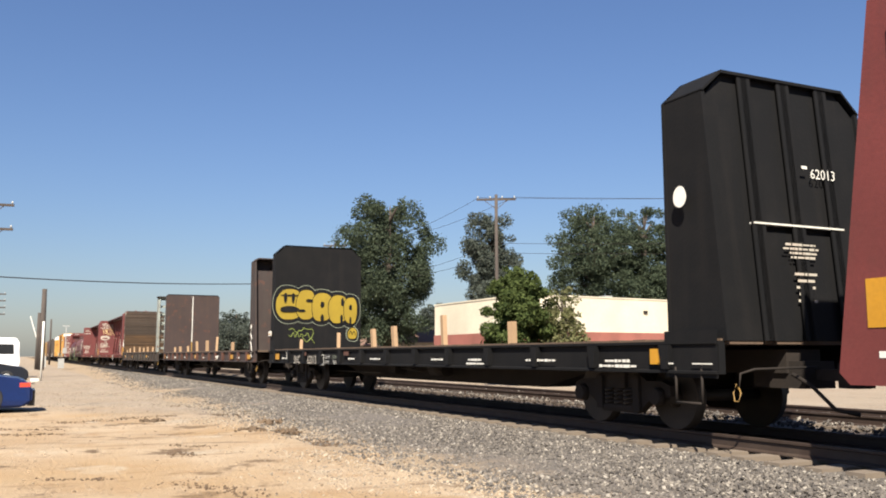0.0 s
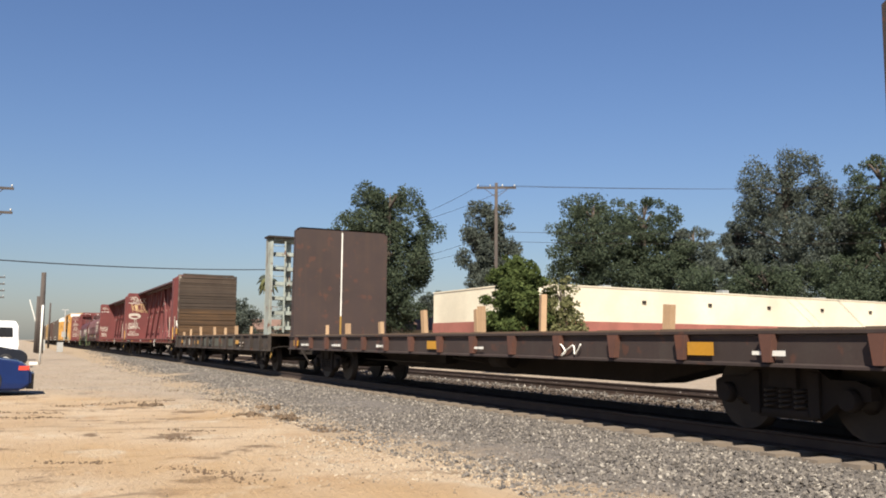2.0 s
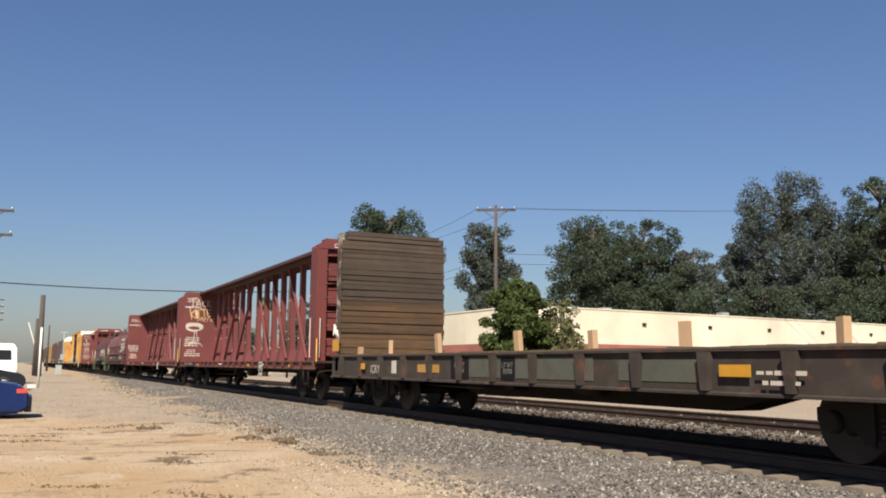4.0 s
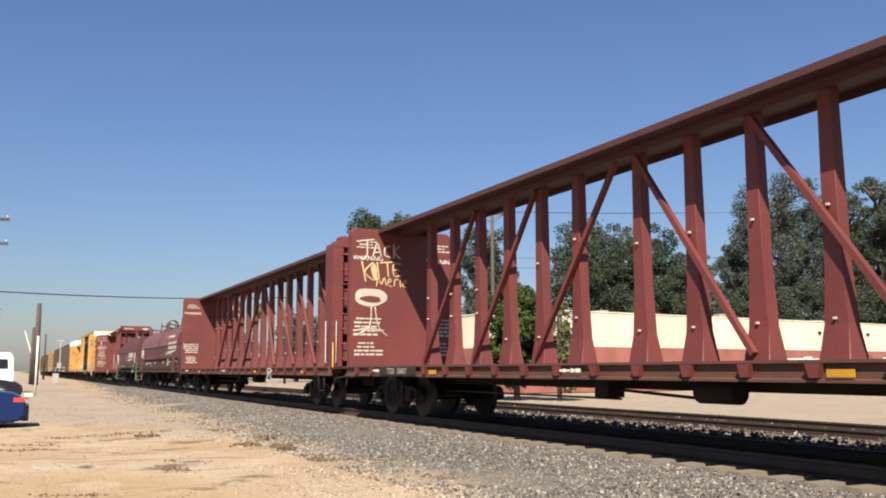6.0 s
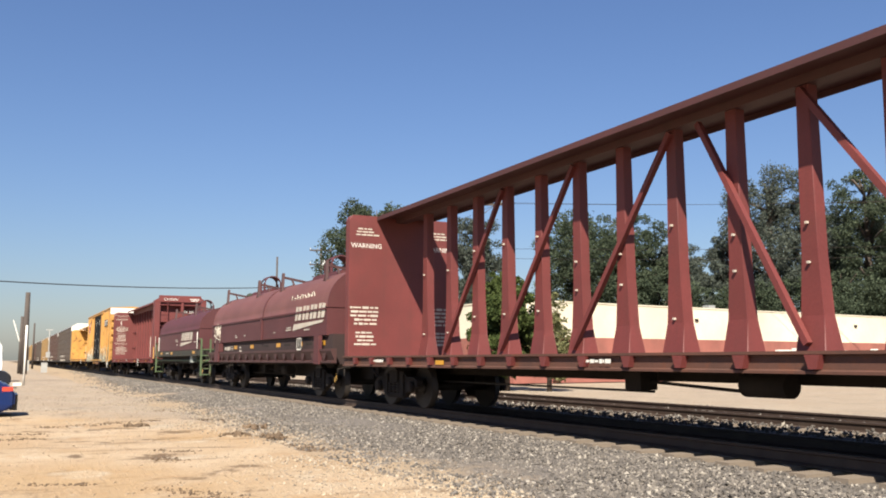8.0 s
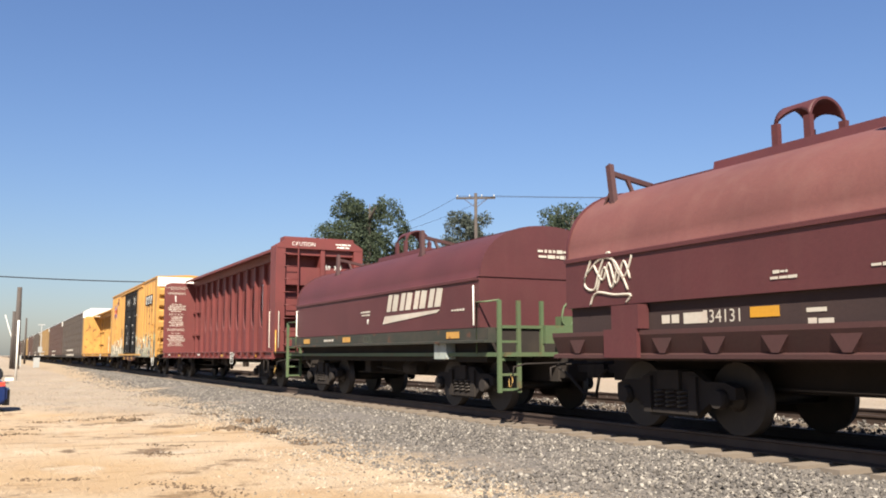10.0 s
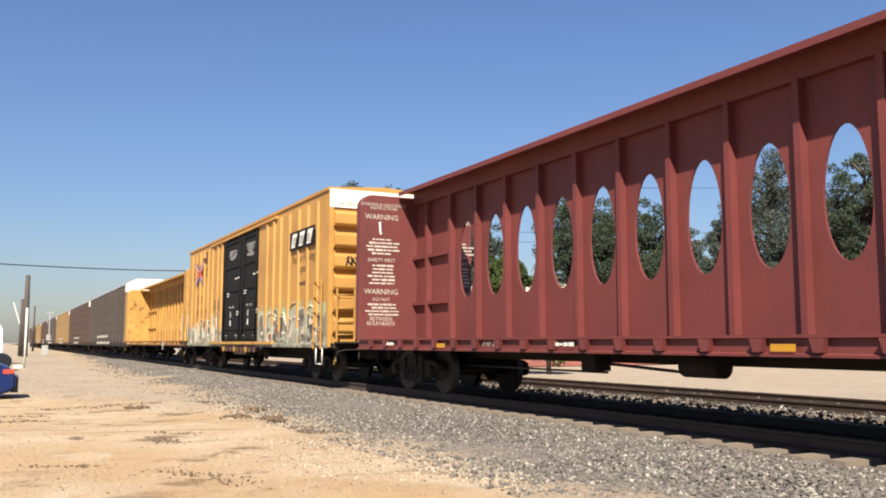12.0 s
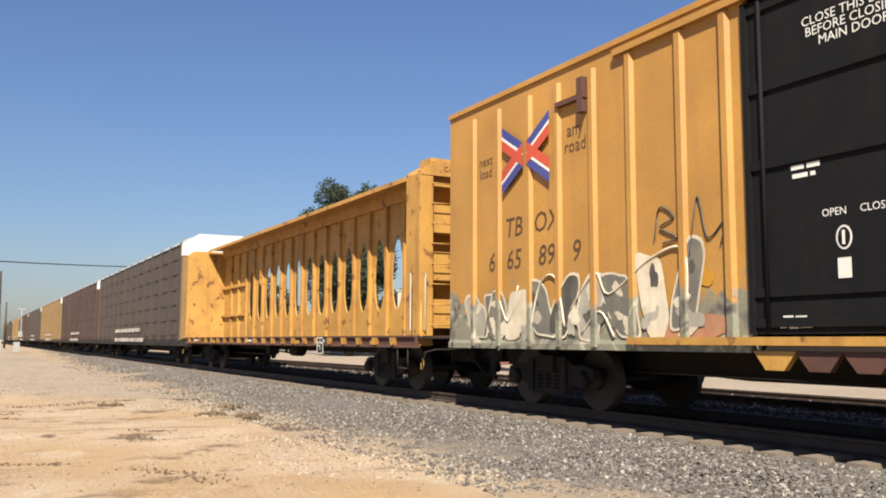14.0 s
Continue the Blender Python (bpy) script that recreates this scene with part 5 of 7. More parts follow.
for e in (-1, 1):
    xx = e * h7
    bm = bmesh.new()
    for y in (-1.46, -1.08):
        bar(bm, (xx - e * 0.12, y, 0.45), (xx - e * 0.12, y, 2.0), 0.07, 0.05, (1, 0, 0))
        tube(bm, [(xx - e * 0.9, y, 1.1), (xx - e * 0.9, y, 2.0), (xx - e * 0.12, y, 2.0)], 0.02, 6) if y < -1.2 else None
    for z in (0.5, 0.75, 1.0, 1.3):
        bar(bm, (xx - e * 0.12, -1.46, z), (xx - e * 0.12, -1.08, z), 0.04, 0.03, (1, 0, 0))
    part("end_ladder", bm, GREEN, car7, "green steel end ladder")
    bm = bmesh.new()
    bar(bm, (xx - e * 0.14, -1.4, 1.55), (xx - e * 0.14, 1.4, 1.55), 0.05)
    bar(bm, (xx - e * 0.14, 1.4, 1.1), (xx - e * 0.14, 1.4, 2.0), 0.06)
    bar(bm, (xx - e * 0.14, -0.6, 1.1), (xx - e * 0.14, -0.6, 2.0), 0.06)
    part("end_rail", bm, GREEN, car7)
    bm = bmesh.new()
    for y in (-1.5, 1.5):
        tube(bm, [(xx - e * 1.02, y * 0.97, 1.6), (xx - e * 0.98, y * 0.985, 1.6), (xx - e * 0.98, y * 0.985, 2.3), (xx - e * 1.02, y * 0.97, 2.3)], 0.016, 5)
    part("grab_iron", bm, WHITE, car7)
bm = bmesh.new()
box(bm, h7 - 0.45, h7 - 0.2, -0.1, 0.5, 1.1, 1.75)
tube(bm, [(h7 - 0.12, 0.1 + 0.28 * math.cos(a), 1.75 + 0.28 * math.sin(a)) for a in (2 * math.pi * k / 20 for k in range(21))], 0.022, 6, False)
for k in range(3):
    a = 2 * math.pi * k / 3
    tube(bm, [(h7 - 0.12, 0.1, 1.75), (h7 - 0.12, 0.1 + 0.28 * math.cos(a), 1.75 + 0.28 * math.sin(a))], 0.014, 5)
part("brake_wheel", bm, GREEN, car7)
part("end_beam", boxes((h7 - 0.12, h7 - 0.02, -0.6, 1.42, 1.27, 1.58)), GREEN, car7, "green steel end beam")
part("jacking_pad", boxes((h7 - 2.6, h7 - 2.1, -1.45, -1.2, 1.0, 1.29)), PALEGREEN, car7)


# ---- lumber cars with a plate spine
def holed_panel(bm, x0, x1, z0, z1, cx, cz, rx, rz, y0, y1, n=32, egg=0.0):
    """One bay of the spine with an oval opening cut through it."""
    loops = []
    for y in (y0, y1):
        inner, outer = [], []
        for k in range(n):
            a = 2 * math.pi * (k + 0.5) / n
            c, d = math.cos(a), math.sin(a)
            inner.append(bm.verts.new((cx + rx * c * (1 - egg * d), y, cz + rz * d)))
            f = min((x1 - cx) / c if c > 0 else (x0 - cx) / c, (z1 - cz) / d if d > 0 else (z0 - cz) / d)
            outer.append((cx + f * c, cz + f * d))
        for tx, tz in ((x0, z0), (x1, z0), (x1, z1), (x0, z1)):
            k = min(range(n), key=lambda i: (outer[i][0] - tx) ** 2 + (outer[i][1] - tz) ** 2)
            outer[k] = (tx, tz)
        loops.append((inner, [bm.verts.new((p[0], y, p[1])) for p in outer]))
    for (i0, o0) in loops:
        for k in range(n):
            bm.faces.new((i0[k], i0[(k + 1) % n], o0[(k + 1) % n], o0[k]))
    (ia, oa), (ib, ob_) = loops
    for k in range(n):
        bm.faces.new((ia[k], ia[(k + 1) % n], ib[(k + 1) % n], ib[k]))


def spine_car(lead, trail, label, material, sill_mat, first, bay, n, hole, top=4.62, cap=(4.745, 0.56), rib=0.15):
    car, h = lumber_frame(lead, trail, label, material, sill_mat)
    channel_bulkhead(car, h, 1.20, top, material, 4)
    trailing_plate(car, h, 1.20, top + 0.03, material, corner=0.3)
    chord(car, -h + 0.1, h - 0.6, material, *cap)
    m = MID[car]
    z0, z1 = 1.20, 4.50
    cz, rx, rz, egg = hole
    a = first - bay / 2 - m
    part("spine_panel", boxes((-h, a, -0.02, 0.02, z0, z1)), material, car)
    for i in range(n):
        bm = bmesh.new()
        holed_panel(bm, a + i * bay, a + (i + 1) * bay, z0, z1, a + (i + 0.5) * bay, cz, rx, rz, -0.02, 0.02, egg=egg)
        part("spine_panel", bm, material, car)
    part("spine_panel", boxes((a + n * bay, h - 0.6, -0.02, 0.02, z0, z1)), material, car)
    for i in range(-2, n + 1):
        x = a + i * bay
        if -h < x < h - 0.6:
            bm = bmesh.new()
            prism(bm, [(x - 0.05, z0), (x + 0.05, z0), (x + 0.05, z1), (x - 0.05, z1)], "y", -rib, -0.02)
            part("spine_rib", bm, material, car)
            part("spine_rib", boxes((x - 0.05, x + 0.05, 0.02, rib, z0, z1)), material, car)
    for z in (2.05, 3.15):
        part("stiffener", boxes((-h, a, -0.13, -0.02, z - 0.04, z + 0.04)), material, car)
    return car, h


car8, h8 = spine_car(-63.77, -82.65, "red centre-beam lumber car with oval openings and white warnings", RED, RED, -80.04, 1.212, 13, (2.93, 0.35, 0.84, 0.06))
lettering(car8, "CAUTION", -0.55, 4.50, 0.17, WHITE, "end", h8 + 0.014)
bars(car8, 0.75, 4.54, 0.5, 2, 0.09, WHITE, "end", h8 + 0.014, 2)
lettering(car8, "559  323", 0.42, 3.80, 0.18, WHITE, "end", h8 - 0.085)
for yy in (-1.0, 1.05):
    lettering(car8, "LOADING & UNLOADING\nINSTRUCTIONS", yy + 0.1, 4.38, 0.10, CHALK, "end", -h8)
    lettering(car8, "WARNING", yy + 0.05, 4.12, 0.18, CHALK, "end", -h8)
    stroke(car8, [(yy, 4.0), (yy + 0.02, 3.75), (yy + 0.04, 3.7)], 0.03, WHITE, "end", -h8 + 0.004)
    bars(car8, yy + 0.05, 3.58, 0.85, 5, 0.085, CHALK, "end", -h8, 31)
    lettering(car8, "SAFETY FIRST", yy + 0.05, 3.08, 0.12, CHALK, "end", -h8)
    bars(car8, yy + 0.05, 2.95, 0.8, 6, 0.085, CHALK, "end", -h8, 32)
    lettering(car8, "WARNING", yy + 0.05, 2.32, 0.18, CHALK, "end", -h8)
    lettering(car8, "DO NOT", yy + 0.05, 2.14, 0.11, CHALK, "end", -h8)
    bars(car8, yy + 0.05, 2.02, 0.85, 4, 0.08, CHALK, "end", -h8, 33)
    lettering(car8, "BETWEEN\nBULKHEADS", yy + 0.05, 1.62, 0.13, CHALK, "end", -h8)
lettering(car8, "LT WT  63100", -76.3, 1.08, 0.10, CHALK)
car10, h10 = spine_car(-105.0, -125.5, "rusty yellow centre-beam lumber car with narrow oval openings", RUSTYELLOW, RUSTSILL, -121.6, 1.05, 15, (2.75, 0.30, 0.90, 0.1), cap=(4.70, 0.75), rib=0.10)
lettering(car10, "CAUTION", -0.55, 4.50, 0.15, RUSTSILL, "end", h10 + 0.014)

# ---- yellow boxcar
TAGGED = paint("graffitied_yellow_paint", (0.385, 0.196, 0.042), 0.55, 0, 0.25, (0.262, 0.146, 0.054), streak=0.3)


def sprayed_base(m):
    """Faded spray clouds along the foot of the wall: soft greys, olive and cream with a ragged upper edge."""
    n, l = m.node_tree.nodes, m.node_tree.links
    co, sep = n.new("ShaderNodeTexCoord"), n.new("ShaderNodeSeparateXYZ")
    l.new(co.outputs["Object"], sep.inputs[0])

    def tex(scale, detail):
        t = n.new("ShaderNodeTexNoise")
        t.inputs["Scale"].default_value, t.inputs["Detail"].default_value, t.inputs["Distortion"].default_value = scale, detail, 1.2
        l.new(co.outputs["Object"], t.inputs["Vector"])
        return t.outputs[0]

    edge, dist, cover = n.new("ShaderNodeMath"), n.new("ShaderNodeMath"), n.new("ShaderNodeMapRange")
    edge.operation, dist.operation = "MULTIPLY_ADD", "SUBTRACT"
    edge.inputs[1].default_value, edge.inputs[2].default_value = 1.5, 0.95
    l.new(tex(1.7, 5), edge.inputs[0])
    l.new(edge.outputs[0], dist.inputs[0])
    l.new(sep.outputs[2], dist.inputs[1])
    cover.inputs[1].default_value, cover.inputs[2].default_value = -0.03, 0.08
    l.new(dist.outputs[0], cover.inputs[0])
    tone = n.new("ShaderNodeValToRGB")
    stops = [(0.30, (0.05, 0.045, 0.038)), (0.42, (0.13, 0.12, 0.09)), (0.50, (0.21, 0.19, 0.14)), (0.56, (0.16, 0.17, 0.11)), (0.63, (0.33, 0.29, 0.21)), (0.72, (0.42, 0.38, 0.30))]
    while len(tone.color_ramp.elements) < len(stops):
        tone.color_ramp.elements.new(0.5)
    for el, (p, c) in zip(tone.color_ramp.elements, stops):
        el.position, el.color = p, (*c, 1)
    l.new(tex(2.6, 7), tone.inputs[0])
    fin = n.new("ShaderNodeMix")
    fin.data_type = "RGBA"
    bc = n["Principled BSDF"].inputs["Base Color"]
    l.new(cover.outputs[0], fin.inputs[0])
    l.new(bc.links[0].from_socket, fin.inputs[6])
    l.new(tone.outputs[0], fin.inputs[7])
    l.new(fin.outputs[2], bc)


sprayed_base(TAGGED)

car9, h9 = car_thing("boxcar", -84.66, -103.45, "yellow high-cube boxcar with black doors and graffiti along its base")
running_gear(car9, h9, 2.3, (0.6, 1.0))
m9 = MID[car9]
dA, dB = -96.6 - m9, -91.6 - m9
for a, b in ((-h9, dA), (dB, h9)):
    part("side_wall", boxes((a, min(b, h9 - 0.1), -1.58, -1.50, 1.0, 5.06)), TAGGED, car9, "yellow side wall with graffiti along the bottom")
part("side_wall", boxes((-h9, h9 - 0.1, 1.50, 1.58, 1.0, 5.06)), YELLOW, car9)
part("end_wall", boxes((-h9, -h9 + 0.08, -1.5, 1.5, 1.0, 4.98)), YELLOW, car9)
part("floor", boxes((-h9, h9, -1.5, 1.5, 0.98, 1.1)), UNDER, car9)
bm = bmesh.new()
prism(bm, [(-1.62, 5.06), (1.62, 5.06), (1.62, 5.14), (0, 5.24), (-1.62, 5.14)], "x", -h9, h9)
part("roof", bm, YELLOW, car9)
for s_ in (-102.59, -101.79, -100.89, -100.14, -99.32, -98.53, -97.6, -96.87, -90.51, -89.74, -89.0, -88.11, -87.19, -86.37, -85.53):
    bm = bmesh.new()
    x = s_ - m9
    prism(bm, [(x - 0.08, -1.58), (x - 0.045, -1.635), (x + 0.045, -1.635), (x + 0.08, -1.58)], "z", 1.02, 4.88)
    part("side_post", bm, TAGGED, car9)
for a, b in ((-h9, dA), (dB, h9)):
    bm = bmesh.new()
    prism(bm, [(-1.58, 0.98), (-1.61, 0.98), (-1.61, 1.06), (-1.58, 1.12)], "x", a, b)
    part("side_sill", bm, TAGGED, car9)
bm = bmesh.new()
prism(bm, [(-1.0, 0.95), (1.0, 0.95), (0.8, 0.72), (-0.8, 0.72)], "y", -1.55, -1.45)
part("door_sill_beam", bm, RUSTSILL, car9)
for k in range(9):
    x = dA + 0.3 + k * (dB - dA - 0.6) / 8
    bm = bmesh.new()
    prism(bm, [(x - 0.28, 1.0), (x + 0.28, 1.0), (x + 0.12, 0.80), (x - 0.12, 0.80)], "y", -1.60, -1.52)
    part("door_sill_bracket", bm, RUSTSILL if k % 3 else RUSTYELLOW, car9)
# corrugated leading end
ends = part("end_wall", boxes((h9 - 0.10, h9 - 0.04, -1.5, 1.5, 1.0, 4.98)), YELLOW, car9, "yellow corrugated steel end with white top band")
part("top_band", boxes((h9 - 0.04, h9 + 0.012, -1.57, 1.57, 4.62, 5.10)), WHITE, ends, "white excess-height band")
for k in range(6):
    z = 1.36 + k * 0.555
    bm = bmesh.new()
    prism(bm, [(h9 - 0.04, z - 0.03), (h9 + 0.10, z + 0.01), (h9 + 0.13, z + 0.06), (h9 + 0.12, z + 0.30), (h9 + 0.08, z + 0.36), (h9 - 0.04, z + 0.40)], "y", -1.46, 1.46)
    part("corrugation", bm, YELLOW, ends)
for k in (-1, 1):
    part("corner_post", boxes((h9 - 0.1, h9, min(k * 1.58, k * 1.46), max(k * 1.58, k * 1.46), 1.0, 5.06)), YELLOW, ends)
lettering(car9, "EXCESS HEIGHT CAR", -0.72, 4.72, 0.13, DECKWOOD, "end", h9 + 0.014)
bars(car9, 1.1, 4.78, 0.5, 1, 0.15, UNDER, "end", h9 + 0.014, 4)
for k in range(9):
    stroke(car9, [(-1.15 + 0.13 * k, 3.10 + 0.05 * (k % 2)), (-1.08 + 0.13 * k, 3.34 - 0.06 * (k % 3)), (-1.12 + 0.13 * k, 3.24), (-0.99 + 0.13 * k, 3.12 + 0.04 * (k % 3)), (-1.02 + 0.13 * k, 3.34)], 0.022, UNDER, "end", h9 + 0.135)
bm = bmesh.new()
ladder(bm, h9 + 0.17, -1.40, -0.92, 1.15, 2.5, 4, 0.016)
part("end_ladder", bm, YELLOW, car9)
bm = bmesh.new()
ladder_pts = [(h9 - 0.95, h9 - 0.35)]
for xa, xb in ladder_pts:
    for x in (xa, xb):
        bar(bm, (x, -1.65, 0.95), (x, -1.65, 2.75), 0.05, 0.03, (0, 1, 0))
    for k in range(5):
        tube(bm, [(xa, -1.66, 1.1 + 0.4 * k), (xb, -1.66, 1.1 + 0.4 * k)], 0.014, 6)
part("side_ladder", bm, YELLOW, car9)
bm = bmesh.new()
for a, b in (((h9 - 0.85, -1.6, 0.98), (h9 - 0.85, -1.6, 0.55)), ((h9 - 0.35, -1.6, 0.98), (h9 - 0.35, -1.6, 0.55)), ((h9 - 0.85, -1.6, 0.56), (h9 - 0.35, -1.6, 0.56))):
    tube(bm, [a, b], 0.016, 5)
part("sill_step", bm, WHITE, car9)
bm = bmesh.new()
box(bm, h9 + 0.05, h9 + 0.3, 0.2, 0.6, 1.7, 2.3)
tube(bm, [(h9 + 0.33, 0.0 + 0.28 * math.cos(a), 2.2 + 0.28 * math.sin(a)) for a in (2 * math.pi * k / 20 for k in range(21))], 0.02, 6, False)
part("brake_wheel", bm, UNDER, car9)
part("crossover_step", boxes((h9, h9 + 0.35, -1.4, 1.4, 1.1, 1.14)), UNDER, car9)
# black double doors
for a, b in ((dA, -93.74 - m9), (-93.68 - m9, dB)):
    door = part("door", boxes((a, b, -1.57, -1.51, 1.18, 4.86)), BLACK, car9, "black sliding plug door leaf")
    for k in (0, 3):
        x = a + (b - a) * (k + 0.35 + 0.1 * k) / 4
        bm = bmesh.new()
        tube(bm, [(x, -1.61, 1.22), (x, -1.61, 4.82)], 0.022, 6)
        part("lock_rod", bm, BLACK, door)
    for z in (1.30, 1.62, 3.0, 3.85, 4.76):
        part("door_rib", boxes((a + 0.05, b - 0.05, -1.60, -1.57, z - 0.05, z + 0.05)), BLACK, door)
    part("door_frame", boxes((a, a + 0.06, -1.62, -1.57, 1.18, 4.86)), BLACK, door)
    c = (a + b) / 2 + m9
    lettering(car9, "CLOSE AND LOCK\nBOTH DOORS\nBEFORE\nMOVING CAR" if b > -93 - m9 else "CLOSE THIS DOOR\nBEFORE CLOSING\nMAIN DOOR", c - 0.05, 4.28, 0.14, WHITE, off=-1.575)
    lettering(car9, "OPEN", c - 0.35, 2.38, 0.11, WHITE, off=-1.575)
    lettering(car9, "CLOSE", c + 0.1, 2.38, 0.11, WHITE, off=-1.575)
    blob(car9, -1.57, c - 0.25, 2.12, 0.09, 0.12, WHITE, 1, 2.0, 0.0, "marker", 0, 0, "side")
    blob(car9, -1.57, c - 0.25, 2.12, 0.07, 0.10, BLACK, 1, 2.0, 0.0, "marker", 1, 0, "side")
    part("marker", boxes((c - m9 - 0.265, c - m9 - 0.235, -1.585, -1.581, 2.05, 2.19)), WHITE, car9)
    part("marker", boxes((c - m9 - 0.33, c - m9 - 0.18, -1.578, -1.574, 1.72, 1.92)), WHITE, car9)
    for k, (dx, dz) in enumerate(((0.5, 3.4), (0.9, 3.42), (0.8, 2.2), (-0.9, 1.35), (0.6, 1.35), (-0.7, 2.9))):
        bars(car9, c + dx, dz, 0.35, 2 if dz < 3 else 1, 0.09, WHITE, off=-1.576, seed=k)
part("door_track", boxes((dA - 2.2, dB + 2.2, -1.66, -1.58, 4.90, 4.99)), YELLOW, car9)
part("door_track", boxes((dA - 2.0, dB + 2.0, -1.66, -1.58, 1.06, 1.15)), RUSTYELLOW, car9)
LETTERBROWN = paint("dark_brown_lettering", (0.075, 0.035, 0.014), 0.8, 0, 0.3, bump=0)
part("track_stop", boxes((-100.1 - m9, -99.42 - m9, -1.67, -1.58, 4.50, 4.57), (-99.56 - m9, -99.44 - m9, -1.68, -1.58, 4.30, 4.80)), RUSTSILL, car9, "rusty door track stop")
# company panel as plain shapes, slogans
decal(car9, -87.9, -85.63, 3.74, 4.27, BLACK, -1.645, "company_panel", "black panel with slanted white blocks")
for k in range(3):
    a = -87.74 + k * 0.70 - m9
    bm = bmesh.new()
    prism(bm, [(a, 3.81), (a + 0.34, 3.81), (a + 0.56, 4.20), (a + 0.12, 4.20)], "y", -1.652, -1.649)
    part("company_mark", bm, WHITE, car9)
for k in range(4):
    decal(car9, -87.55, -86.0, 3.88 + 0.06 * k, 3.895 + 0.06 * k, BLACK, -1.656, "company_mark")
lettering(car9, "Railcar Pooling\nExperts", -86.8, 3.32, 0.34, LETTERBROWN, off=-1.586)
bars(car9, -86.8, 2.76, 0.9, 1, 0.22, LETTERBROWN, off=-1.586, seed=2)
BLUE = paint("blue_mark_paint", (0.046, 0.054, 0.216), 0.6, 0, 0.2, bump=0)
ORANGE = paint("red_mark_paint", (0.477, 0.069, 0.031), 0.6, 0, 0.2, bump=0)
cx, cz = -100.95 - m9, 3.98
for k, (mt, d) in enumerate(((BLUE, 0.10), (WHITE, 0.0), (ORANGE, -0.10))):
    for sgn in (-1, 1):
        bm = bmesh.new()
        w = 0.035 if mt is WHITE else 0.085
        off = sgn * d
        prism(bm, [(cx + sgn * 0.05, cz + d - w), (cx + sgn * 0.05, cz + d + w), (cx + sgn * 0.66, cz + d + w + 0.36), (cx + sgn * 0.66, cz + d - w + 0.36)], "y", -1.640 - 0.002 * k - 0.0006 * sgn, -1.638 - 0.002 * k - 0.0006 * sgn)
        prism(bm, [(cx + sgn * 0.05, cz - d - w), (cx + sgn * 0.05, cz - d + w), (cx + sgn * 0.66, cz - d + w - 0.36), (cx + sgn * 0.66, cz - d - w - 0.36)], "y", -1.6403 - 0.002 * k - 0.0006 * sgn, -1.6383 - 0.002 * k - 0.0006 * sgn)
        part("company_mark", bm, mt, car9)
lettering(car9, "next\nload", -102.2, 3.98, 0.24, LETTERBROWN, off=-1.586)
lettering(car9, "any\nroad", -99.73, 4.0, 0.28, LETTERBROWN, off=-1.586)
for words, s_, z_ in (("TB", -101.36, 2.87), ("OX", -100.47, 2.87), ("6", -102.02, 2.36), ("65", -101.36, 2.36), ("89", -100.47, 2.36), ("9", -99.74, 2.36)):
    lettering(car9, words, s_, z_, 0.44, LETTERBROWN, off=-1.586, shear=0.15)
def spray(name, colour, faded):
    return paint(name, colour, 0.7, 0, 0.75, faded, scale=1.6, streak=0.35, bump=0)


MINT = spray("mint_spray", (0.30, 0.33, 0.20), (0.22, 0.20, 0.11))
GREYSPRAY = spray("grey_spray", (0.128, 0.119, 0.098), (0.204, 0.178, 0.128))
SILVER = spray("silver_spray", (0.33, 0.30, 0.24), (0.20, 0.18, 0.14))
PINK = spray("pink_spray", (0.34, 0.15, 0.09), (0.36, 0.22, 0.09))
CREAMSPRAY = spray("cream_spray", (0.55, 0.48, 0.36), (0.36, 0.28, 0.18))
DARKSPRAY = spray("dark_spray", (0.055, 0.050, 0.042), (0.13, 0.11, 0.08))
ORANGESPRAY = spray("orange_spray", (0.45, 0.19, 0.03), (0.35, 0.2, 0.06))
REDSPRAY = spray("red_spray", (0.22, 0.05, 0.035), (0.3, 0.12, 0.06))
rng = random.Random(77)


def fat_letter(s_, z_, w, hgt, fill, edge, k, lean):
    """One bulging letter: a pale edge, a filled body and two dark cuts."""
    blob(car9, -1.585, s_, z_, w + 0.035, hgt + 0.035, edge, k, 3.2, 0.09, layer=0.9 + 0.11 * k, lean=lean, face="side")
    blob(car9, -1.585, s_, z_, w, hgt, fill, k, 3.2, 0.09, layer=1.4 + 0.11 * k, lean=lean, face="side")
    for j in range(2):
        blob(car9, -1.585, s_ + rng.uniform(-0.5, 0.5) * w, z_ + (0.45 - 0.8 * j) * hgt, w * rng.uniform(0.25, 0.55), hgt * rng.uniform(0.12, 0.3), rng.choice((DARKSPRAY, DARKSPRAY, SILVER, CREAMSPRAY)), 9 * k + j, 2.0, 0.18,
             layer=1.8 + 0.11 * k + 0.2 * j, lean=rng.uniform(-0.6, 0.6), face="side")


